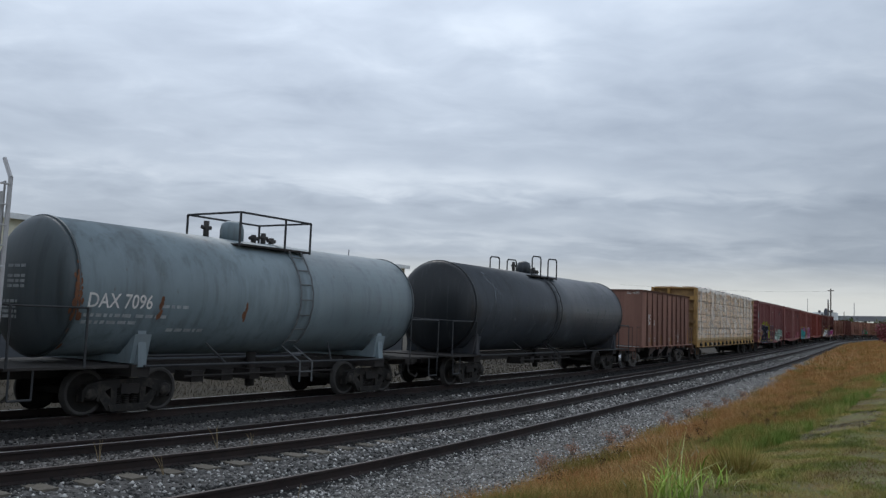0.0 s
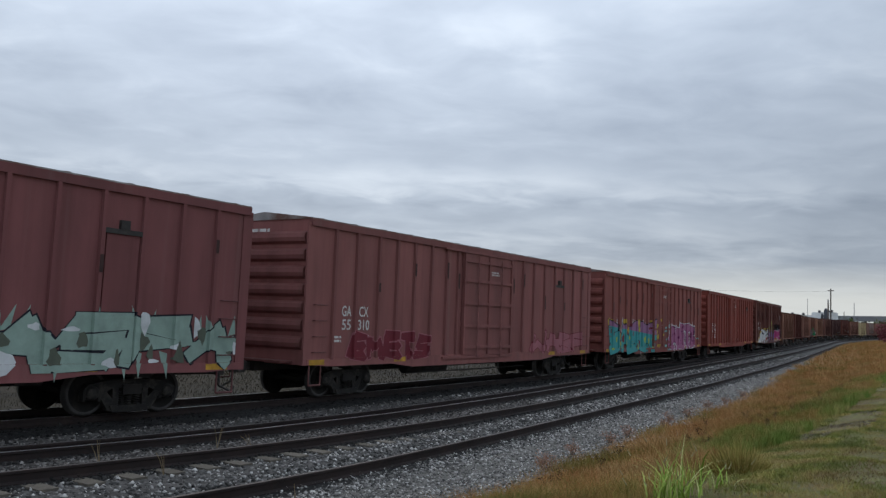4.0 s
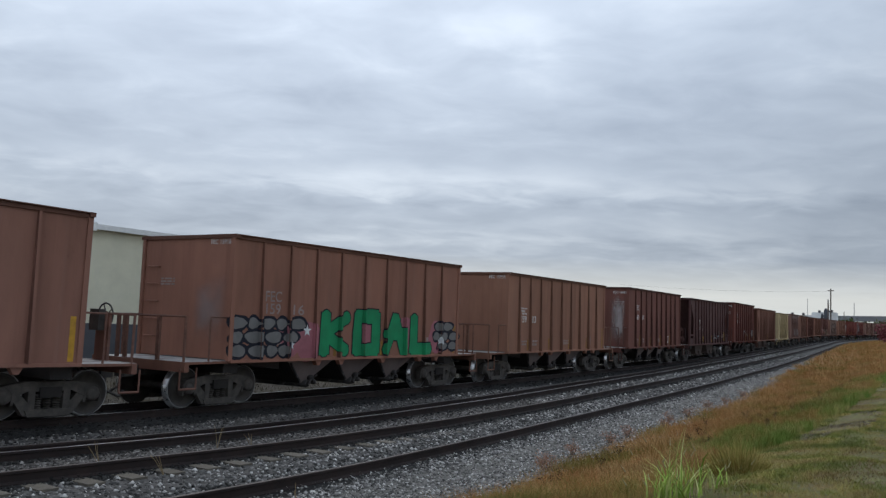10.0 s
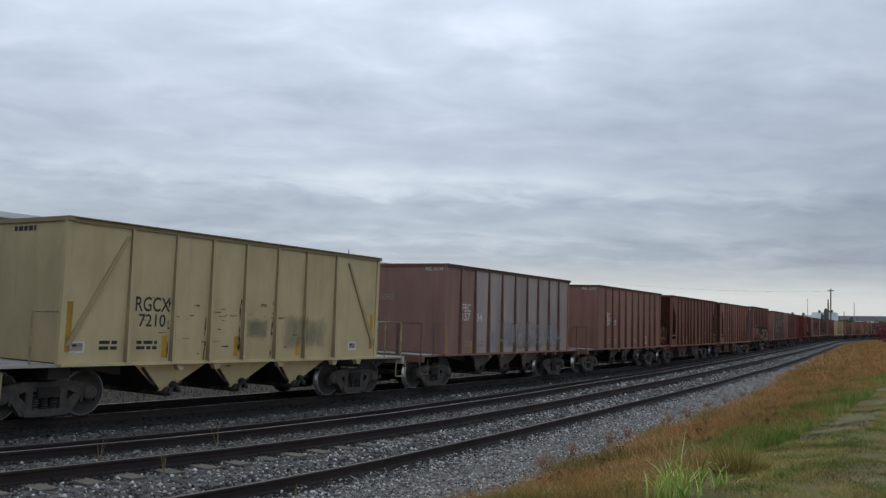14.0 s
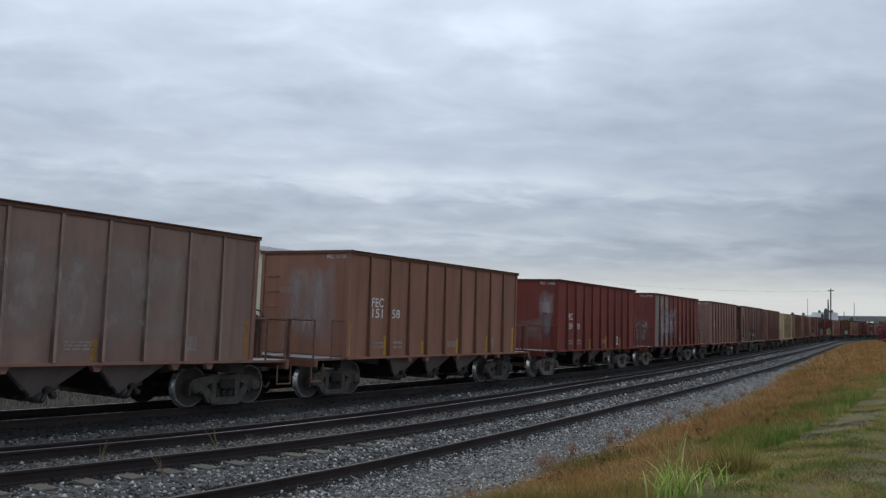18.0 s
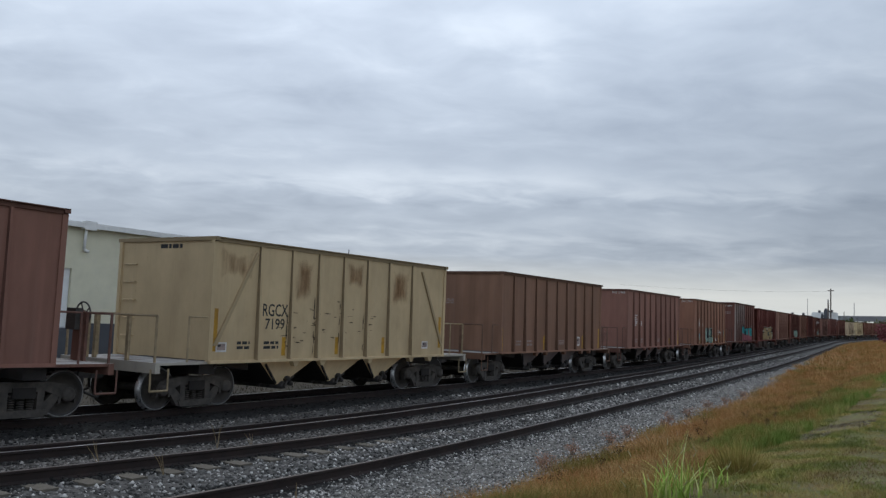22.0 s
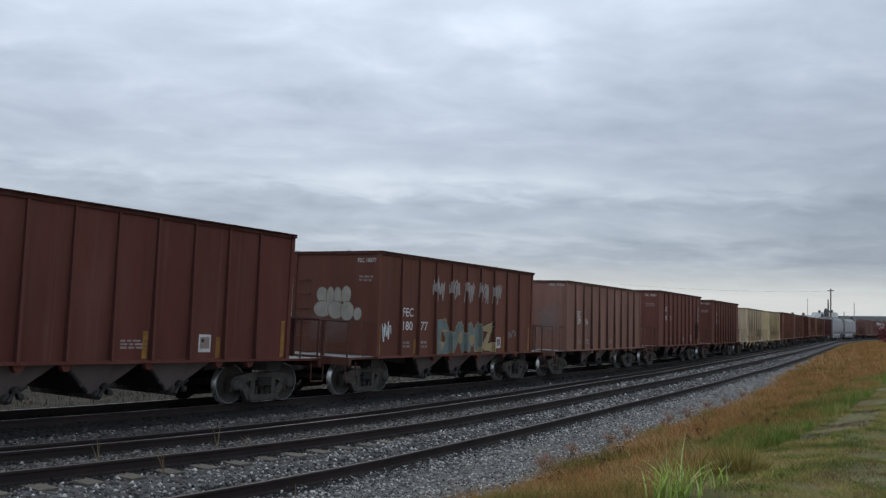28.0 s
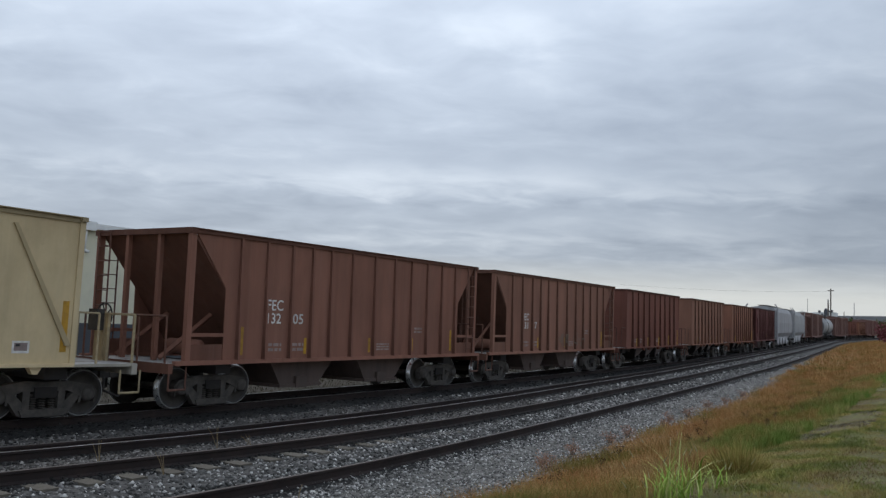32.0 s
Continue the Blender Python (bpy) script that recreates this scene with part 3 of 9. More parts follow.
def blades(name, count, q0, q1, o0, o1, height, width, mat, label, category="grass", seed=1, dense=1.5, keep=None, lean=0.35, drop=0.0):
    """Grass: two-part tapering blades that lean and curl."""
    rng = np.random.default_rng(seed)
    q = q0 + (q1 - q0) * rng.random(count) ** dense
    off = o0 + (o1 - o0) * rng.random(count)
    if keep:
        ok = np.array([keep(a, b) for a, b in zip(q, off)])
        q, off = q[ok], off[ok]
    n = len(q)
    root = np.array([(*beside(a, b)[:2], ground_z(a, b) - 0.01 - drop) for a, b in zip(q, off)])
    far = 1 + np.clip((q - 15) / 40, 0, 4)
    h = height * (0.45 + 0.9 * rng.random(n))
    w = width * (0.7 + 0.6 * rng.random(n)) * far
    ang = rng.random(n) * 6.283
    side = np.stack([np.cos(ang), np.sin(ang), np.zeros(n)], 1) * w[:, None] / 2
    tip = rng.normal(0, lean, (n, 2)) * h[:, None]
    mid = root + np.stack([tip[:, 0] * 0.3, tip[:, 1] * 0.3, h * 0.55], 1)
    top = root + np.stack([tip[:, 0], tip[:, 1], h * (0.8 + 0.2 * rng.random(n))], 1)
    v = np.stack([root - side, root + side, mid - side * 0.7, mid + side * 0.7, top], 1)
    tri = np.array([(0, 1, 3), (0, 3, 2), (2, 3, 4)])
    faces = (tri[None] + 5 * np.arange(n)[:, None, None]).reshape(-1, 3)
    me = bpy.data.meshes.new(name)
    me.vertices.add(n * 5)
    me.vertices.foreach_set("co", v.reshape(-1))
    me.loops.add(len(faces) * 3)
    me.loops.foreach_set("vertex_index", faces.reshape(-1).astype(np.int32))
    me.polygons.add(len(faces))
    me.polygons.foreach_set("loop_start", np.arange(0, len(faces) * 3, 3, dtype=np.int32))
    me.update(calc_edges=True)
    me.materials.append(mat)
    return tagged(new(name, me), label, category, kind="stuff")


RUSTGRASS = island("rust_red_grass", [(0.21, 0.19, 0.05), (0.3, 0.21, 0.065), (0.38, 0.2, 0.075), (0.44, 0.2, 0.07), (0.5, 0.3, 0.13), (0.4, 0.25, 0.1)], noise_scale=0.9, patchy=0.55)
OCHREGRASS = island("yellow_green_grass", [(0.2, 0.2, 0.045), (0.3, 0.25, 0.065), (0.41, 0.29, 0.09), (0.45, 0.27, 0.1)], noise_scale=0.9, patchy=0.7)
GREENGRASS = island("green_grass", [(0.12, 0.19, 0.035), (0.17, 0.24, 0.045), (0.24, 0.28, 0.07), (0.34, 0.28, 0.1)], noise_scale=0.9, patchy=0.5)
LAWN = island("mown_dry_lawn", [(0.145, 0.175, 0.04), (0.225, 0.24, 0.055), (0.33, 0.3, 0.08), (0.42, 0.325, 0.12), (0.36, 0.255, 0.11)], noise_scale=1.2, patchy=1.1)

def bare(q, off):
    """Worn, stony ground in the lawn."""
    return ((q - 17.5) / 3.2) ** 2 + ((off + 13.35 + 0.02 * q) / 0.5) ** 2 + 0.8 * noise.noise((q * 1.1, off * 2.0, 6.0)) < 1.0


def edge(q, off):
    # the grass reaches into the gravel unevenly
    return off < grass_rim(q) + 0.7 * noise.noise((q * 0.45, 0.0, 2.0)) + 0.35 * noise.noise((q * 1.7, 3.0, 0.0)) + random.gauss(0, 0.15)


blades("rust_grass", 190000, 7, 60, -12.8, -7.2, 0.25, 0.0045, RUSTGRASS, "tall rust-orange dry grass on the bank", seed=7, dense=1.5, lean=0.5, keep=edge)
blades("rust_grass", 34000, 45, 210, -13.0, -7.0, 0.33, 0.01, RUSTGRASS, "tall rust-orange dry grass on the bank", seed=8, dense=1.4, lean=0.5, keep=edge)
blades("ochre_grass", 60000, 7, 60, -13.1, -8.2, 0.2, 0.006, OCHREGRASS, "yellow-green grass between the rusty stalks", seed=12, dense=1.5, keep=lambda q, o: edge(q, o + 0.3) and noise.noise((q * 0.35, o * 0.6, 4.0)) + 0.25 * (-10.2 - o) + (0.25 if q < 12 else 0) > 0.1)
blades("green_grass", 34000, 12.5, 42, -13.2, -11.7, 0.24, 0.007, GREENGRASS, "fresh green grass above the rusty strip", seed=9, keep=lambda q, o: noise.noise((q * 0.3, o * 0.5, 9.0)) > -0.15)
blades("lawn_grass", 270000, 6, 70, -17.5, -12.7, 0.06, 0.006, LAWN, "short mown grass with dry patches", seed=10, dense=1.5, lean=0.7, keep=lambda q, o: noise.noise((q * 0.5, o * 0.7, 1.0)) + 0.4 * noise.noise((q * 2.1, o * 2.5, 3.0)) + random.gauss(0, 0.2) > -0.18 and not (bare(q, o) and random.random() < 0.85))
blades("lawn_grass", 120000, 6.5, 24, -16.5, -12.8, 0.065, 0.006, LAWN, "short mown grass with dry patches", seed=13, dense=1.2, lean=0.8, keep=lambda q, o: noise.noise((q * 0.5, o * 0.7, 1.0)) + random.gauss(0, 0.25) > -0.2 and not (bare(q, o) and random.random() < 0.85))
LITTER = island("brown_dry_litter", [(0.15, 0.1, 0.05), (0.24, 0.16, 0.08), (0.36, 0.26, 0.12), (0.2, 0.18, 0.05), (0.3, 0.27, 0.07)], noise_scale=1.2)
blades("dry_lawn_grass", 130000, 6, 60, -17.5, -12.7, 0.045, 0.007, LITTER, "brown dry patches in the mown grass", seed=11, dense=1.5, lean=1.0, keep=lambda q, o: noise.noise((q * 0.5, o * 0.7, 1.0)) + 0.4 * noise.noise((q * 2.1, o * 2.5, 3.0)) + random.gauss(0, 0.2) < 0.08 and not (bare(q, o) and random.random() < 0.6))
DIRT = island("bare_lawn_stones", [(0.06, 0.043, 0.032), (0.09, 0.068, 0.052), (0.13, 0.1, 0.08), (0.3, 0.27, 0.23)])
scatter("bare_gravel", 7000, 13, 22, -14.6, -12.9, 0.016, DIRT, "brown bare earth and small stones in the lawn", seed=31, keep=bare)


# ---- beyond the train ----
def plain_box(name, mat, parent, x0, x1, y0, y1, z0, z1, label="", soft=0.0):
    bm = bmesh.new()
    box(bm, x0, x1, y0, y1, z0, z1)
    if soft:
        bevel(bm, soft)
    return part(name, bm, mat, parent, label)


STUCCO = material("cream_stucco", (0.69, 0.66, 0.5), 0.9, vary=0.06, scale=1.5, second=(0.68, 0.65, 0.52), second_at=(0.5, 0.8), bump=0.15, bump_scale=60)
GREYBASE = material("grey_painted_base", (0.085, 0.09, 0.10), 0.85, vary=0.12, scale=2)
TRIMWHITE = material("white_roof_trim", (0.78, 0.78, 0.76), 0.6, vary=0.08, scale=3)
DOORWHITE = material("white_roller_door", (0.8, 0.81, 0.8), 0.55, vary=0.06, scale=3)


def warehouse():
    w = tagged(new("warehouse"), "long cream warehouse with grey base, white trim and roller doors", "building")
    Y, x0, x1, top, base = 36.0, -30.0, 46.0, 6.0, 1.55
    doors = [(-12.0, -9.2), (-4.5, -1.7), (3.0, 5.8), (10.8, 13.6), (18.55, 21.45)]
    cuts = [x0] + [v for d in doors for v in d] + [x1]
    for i in range(0, len(cuts), 2):
        plain_box("wall", STUCCO, w, cuts[i], cuts[i + 1], Y, Y + 0.3, base, top)
        plain_box("wall_base", GREYBASE, w, cuts[i], cuts[i + 1], Y - 0.03, Y + 0.3, -0.7, base)
    for a, b in doors:
        plain_box("wall", STUCCO, w, a, b, Y, Y + 0.3, 4.0, top)
        plain_box("loading_sill", GREYBASE, w, a, b, Y - 0.02, Y + 0.3, -0.7, base - 0.25)
        d = plain_box("roller_door", DOORWHITE, w, a, b, Y + 0.16, Y + 0.2, base - 0.25, 4.0)
        for k in range(5):
            plain_box("door_panel", DOORWHITE, d, a + 0.04, b - 0.04, Y + 0.125, Y + 0.16, base - 0.22 + 0.535 * k, base + 0.29 + 0.535 * k, soft=0.012)
    plain_box("wall", STUCCO, w, x0, x1, Y + 24, Y + 24.3, -0.7, top)
    for x in (x0, x1 - 0.3):
        plain_box("wall", STUCCO, w, x, x + 0.3, Y + 0.3, Y + 24, -0.7, top)
    bm = bmesh.new()
    prism(bm, [(Y - 0.25, top), (Y - 0.25, top + 0.12), (Y + 12, top + 1.1), (Y + 24.5, top + 0.12), (Y + 24.5, top)], "x", x0 - 0.2, x1 + 0.2)
    part("roof", bm, TRIMWHITE, w, "low white metal roof")
    plain_box("gutter", TRIMWHITE, w, x0 - 0.1, x1 + 0.1, Y - 0.37, Y - 0.253, top - 0.1, top + 0.14, soft=0.02)
    for x in (22.0, -8.0, 37.5):
        bm = bmesh.new()
        box(bm, x - 0.3, x + 0.3, Y - 0.38, Y - 0.1, top - 0.18, top + 0.22)
        rod(bm, (x - 0.12, Y - 0.2, top - 0.1), (x - 0.12, Y - 0.12, 4.9), 0.07, 8)
        rod(bm, (x - 0.12, Y - 0.12, 4.9), (x + 0.1, Y - 0.16, 4.82), 0.07, 8)
        part("downspout", bm, TRIMWHITE, w)
    for x, h in ((23.3, 0.08), (6.0, 0.3)):
        bm = bmesh.new()
        rod(bm, (x, Y + 0.3, top), (x, Y + 0.3, top + 0.12 + h), 0.06, 8)
        part("vent_pipe", bm, GREYBASE, w)
    bm = bmesh.new()
    box(bm, 28.0, 28.35, Y - 0.3, Y, 4.68, 4.98)
    bevel(bm, 0.03)
    part("wall_lamp", bm, GREYBASE, w)


warehouse()
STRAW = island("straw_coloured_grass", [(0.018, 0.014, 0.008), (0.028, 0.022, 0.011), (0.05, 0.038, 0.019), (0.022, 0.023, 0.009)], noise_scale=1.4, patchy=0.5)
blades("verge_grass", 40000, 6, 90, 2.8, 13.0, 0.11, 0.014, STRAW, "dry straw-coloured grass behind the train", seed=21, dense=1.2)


def pole(name, q, off, height, r, label, arms=0, mat=None, lean=0.0):
    x, y, z = beside(q, off, 0)
    z = ground_z(q, off) - 0.3
    p = tagged(new(name), label, "pole")
    p.location = (x, y, z)
    bm = bmesh.new()
    rod(bm, (0, 0, 0), (lean, 0, height), r, 10, r * 0.7)
    part("shaft", bm, mat or POLEWOOD, p)
    for k in range(arms):
        bm = bmesh.new()
        h = height - 0.35 - 0.9 * k
        box(bm, -0.06 + lean, 0.06 + lean, -1.1, 1.1, h, h + 0.12)
        part("cross_arm", bm, POLEWOOD, p)
        for d in (-1.0, -0.45, 0.45, 1.0):
            bm = bmesh.new()
            lathe(bm, [(0.03, h + 0.12), (0.06, h + 0.2), (0.04, h + 0.28), (0.01, h + 0.3)], "z", 8, centre=(lean, d, 0))
            part("insulator", bm, GREYBASE, p)
    return p


POLEWOOD = material("weathered_pole_wood", (0.11, 0.09, 0.075), 0.9, vary=0.25, scale=6, stretch=(6, 6, 0.4))
METALGREY = material("grey_metal_mast", (0.2, 0.2, 0.21), 0.6, vary=0.1, scale=6)


def toward(u_angle, dist, z):
    """A place seen at an azimuth (radians from +y towards +x), so far off."""
    return Vector((math.sin(u_angle) * dist, math.cos(u_angle) * dist, z))


def far_things():
    az = lambda px: 0.95106 + math.atan((px - 784) / 1491.5)
    # wooden line pole with arm, a shorter pole and thin masts
    for px, dist, height, r, arms, name, label in ((1474, 190, 12.7, 0.17, 1, "utility_pole", "tall wooden utility pole with a cross arm"), (1469.5, 200, 10.0, 0.2, 0, "utility_pole", "short wooden pole beside the line pole"),
                                                   (1433, 230, 12.4, 0.07, 0, "antenna_mast", "thin grey antenna mast"), (1497.5, 300, 11.6, 0.16, 0, "utility_pole", "far grey wooden pole beyond the sheds"), (1515.5, 320, 15.3, 0.14, 0, "antenna_mast", "far thin grey antenna mast"), (617, 60, 7.0, 0.05, 0, "antenna_mast", "thin pole behind the warehouse roof")):
        p = toward(az(px), dist, 0.2)
        o = tagged(new(name), label, "pole")
        o.location = p
        bm = bmesh.new()
        rod(bm, (0, 0, -1.5), (0, 0, height), r, 8, r * 0.7)
        part("shaft", bm, POLEWOOD if "pole" in name else METALGREY, o)
        for k in range(arms):
            bm = bmesh.new()
            a = az(px)
            d = Vector((math.cos(a), -math.sin(a), 0))
            rod(bm, d * -0.6 + Vector((0, 0, height - 0.4)), d * 0.6 + Vector((0, 0, height - 0.4)), 0.09, 6)
            part("cross_arm", bm, POLEWOOD, o)
            bm = bmesh.new()
            rod(bm, d * -0.5 + Vector((0, 0, height - 3.2)), d * -0.5 + Vector((0, 0, height - 2.2)), 0.12, 8)
            part("transformer", bm, METALGREY, o)
    top = toward(az(1474), 190, 12.4)
    for k, (px, dist, z) in enumerate(((1100, 150, 10.5),)):
        end = toward(az(px), dist, z)
        bm = bmesh.new()
        n = 14
        pts = [top.lerp(end, i / n) - Vector((0, 0, 0.5 * 4 * (i / n) * (1 - i / n))) for i in range(n + 1)]
        for a, b in zip(pts, pts[1:]):
            rod(bm, a, b, 0.009, 4)
        tagged(new("power_line", mesh_of("power_line", bm, DARKSTEEL)), "thin black overhead power line", "cable")
    # low industrial sheds with stacks
    shed = material("pale_shed_metal", (0.8, 0.8, 0.78), 0.7, vary=0.1, scale=0.6)
    for p0, p1, dist, z1 in ((1392, 1440, 300, 9.9), (1440, 1487, 310, 11.2), (1456, 1484, 280, 10.4)):
        a, b = toward(az(p0), dist, 0), toward(az(p1), dist, 0)
        s = tagged(new("industrial_shed"), "pale low industrial shed beyond the tracks", "building")
        side = (b - a).normalized()
        back = Vector((0, 0, 1)).cross(side)
        for nm, lo, hi, dep in (("wall", -2.0, z1, 14.0), ("roof", z1, z1 + 0.5, 15.0)):
            bm = bmesh.new()
            vs = [bm.verts.new(a + side * u * (b - a).length + back * w * dep + Vector((0, 0, z))) for u in (0, 1) for w in (0, 1) for z in (lo, hi)]
            for f in ((0, 1, 3, 2), (4, 6, 7, 5), (0, 4, 5, 1), (2, 3, 7, 6), (0, 2, 6, 4), (1, 5, 7, 3)):
                bm.faces.new([vs[i] for i in f])
            part(nm, bm, shed, s)
        for u in (0.3, 0.7):
            bm = bmesh.new()
            c = a.lerp(b, u)
            rod(bm, c + Vector((0, 0, z1 + 0.4)), c + Vector((0, 0, z1 + 1.2)), 0.4, 10)
            part("roof_vent", bm, GREYBASE, s)
    for px, dist, h, r in ((1459, 250, 9.6, 0.35), (1465.5, 250, 11.0, 0.5), (1376, 260, 9.4, 0.5), (1384, 262, 9.2, 0.4)):
        bm = bmesh.new()
        c = toward(az(px), dist, 0)
        lathe(bm, [(r, -1), (r, h - 0.5), (r * 0.6, h - 0.2), (r * 0.55, h)], "z", 12, centre=c)
        tagged(new("exhaust_stack", mesh_of("exhaust_stack", bm, GREYBASE)), "dark cylindrical exhaust stack", "stack")
    # the road bridge that closes the view
    conc = material("grey_bridge_concrete", (0.25, 0.25, 0.26), 0.9, vary=0.12, scale=0.4)
    br = tagged(new("road_bridge"), "long low grey concrete road bridge over the railway", "bridge")
    a, b = toward(az(1478), 620, 0), toward(az(1760), 560, 0)
    for nm, lo, hi, w in (("deck", 16.0, 18.0, 9.0), ("parapet", 18.0, 19.3, 0.4)):
        bm = bmesh.new()
        side = (b - a).normalized()
        back = Vector((0, 0, 1)).cross(side)
        vs = [bm.verts.new(a + side * u * (b - a).length + back * q * w + Vector((0, 0, z))) for u in (0, 1) for q in (0, 1) for z in (lo, hi)]
        for f in ((0, 1, 3, 2), (4, 6, 7, 5), (0, 4, 5, 1), (2, 3, 7, 6), (0, 2, 6, 4), (1, 5, 7, 3)):
            bm.faces.new([vs[i] for i in f])
        part(nm, bm, conc, br)
    for u in (0.06, 0.2, 0.34, 0.48, 0.62, 0.76, 0.9):
        bm = bmesh.new()
        c = a.lerp(b, u) + back * 4
        rod(bm, c + Vector((0, 0, -3)), c + Vector((0, 0, 16.1)), 0.9, 10)
        part("pier", bm, conc, br)


far_things()


def leafy(name, centre, radius, height, count, size, mats, label, category, seed, stems=5, squash=0.8, trunk=0.0):
    """A plant: tapered stems or a trunk with limbs, and a ragged crown of many small leaves in clumps."""
    rng = np.random.default_rng(seed)
    rr = random.Random(seed)
    o = tagged(new(name), label, category)
    o.location = centre
    bm = bmesh.new()
    tips = []
    if trunk:
        rod(bm, (0, 0, -0.4), (0, 0, trunk), radius * 0.07, 8, radius * 0.05)
    for i in range(stems):
        a = 6.283 * i / stems + rr.uniform(-0.4, 0.4)
        r = radius * rr.uniform(0.35, 0.85)
        p = Vector((math.cos(a) * r, math.sin(a) * r, height * rr.uniform(0.5, 0.95)))
        s = Vector((0, 0, trunk * rr.uniform(0.6, 1.0) - 0.05))
        m = s.lerp(p, 0.5) + Vector((0, 0, height * 0.08))
        rod(bm, s, m, radius * 0.03, 6, radius * 0.02)
        rod(bm, m, p, radius * 0.02, 6, radius * 0.008)
        tips += [p, m.lerp(p, 0.5), m]
    tagged(part("trunk" if trunk else "stem", bm, POLEWOOD, o), kind="" if trunk else "stuff")
    tips = np.array([tuple(t) for t in tips])
    n = count
    c = tips[rng.integers(0, len(tips), n)]
    off = rng.normal(0, 1, (n, 3)) * np.array([radius * 0.24, radius * 0.24, height * 0.11 * squash])
    c = c + off
    c[:, 2] = np.maximum(c[:, 2], 0.03)
    d1 = rng.normal(0, 1, (n, 3))
    d1 /= np.linalg.norm(d1, axis=1)[:, None]
    d2 = np.cross(d1, rng.normal(0, 1, (n, 3)))
    d2 /= np.linalg.norm(d2, axis=1)[:, None]
    s = (size * (0.6 + 0.8 * rng.random(n)))[:, None]
    v = np.stack([c - d1 * s, c + d2 * s * 0.45, c + d1 * s, c - d2 * s * 0.45], 1).reshape(-1, 3)
    me = bpy.data.meshes.new("crown")
    me.from_pydata(v.tolist(), [], (np.arange(n * 4).reshape(-1, 4)).tolist())
    me.materials.append(mats)
    part("crown", me, None, o)
    return o


LEAF = island("dull_green_leaves", [(0.035, 0.06, 0.015), (0.06, 0.085, 0.02), (0.09, 0.11, 0.03), (0.05, 0.07, 0.025)])
PINKLEAF = island("pink_blossom", [(0.24, 0.06, 0.08), (0.28, 0.09, 0.11), (0.18, 0.05, 0.06), (0.1, 0.08, 0.04)])


def far_green():
    az = lambda px: 0.95106 + math.atan((px - 784) / 1491.5)
    for i, (px, dist, r, h) in enumerate(((1466, 225, 3.6, 5.8), (1476, 230, 4.4, 5.0), (1482, 235, 3.2, 4.6), (1492, 420, 8, 8), (1512, 430, 9, 9), (1534, 440, 9, 8.5), (1556, 450, 9, 9), (1580, 450, 9, 8.5), (1605, 450, 10, 9.5))):
        leafy("tree", toward(az(px), dist, 0.5 if i < 3 else 3.0), r, h, 1500, 0.4 if i < 3 else 0.8, LEAF, "far dull green tree beyond the railway", "tree", 50 + i, stems=8, trunk=h * 0.35)
    p = beside(92, -10.6)
    q = beside(96, -15.5)
    c = toward(az(1576), 96, 0)
    leafy("flowering_bush", (c.x, c.y, 2.0), 1.1, 2.2, 1400, 0.13, PINKLEAF, "pink flowering bush at the top of the bank", "bush", 71, stems=9)


far_green()


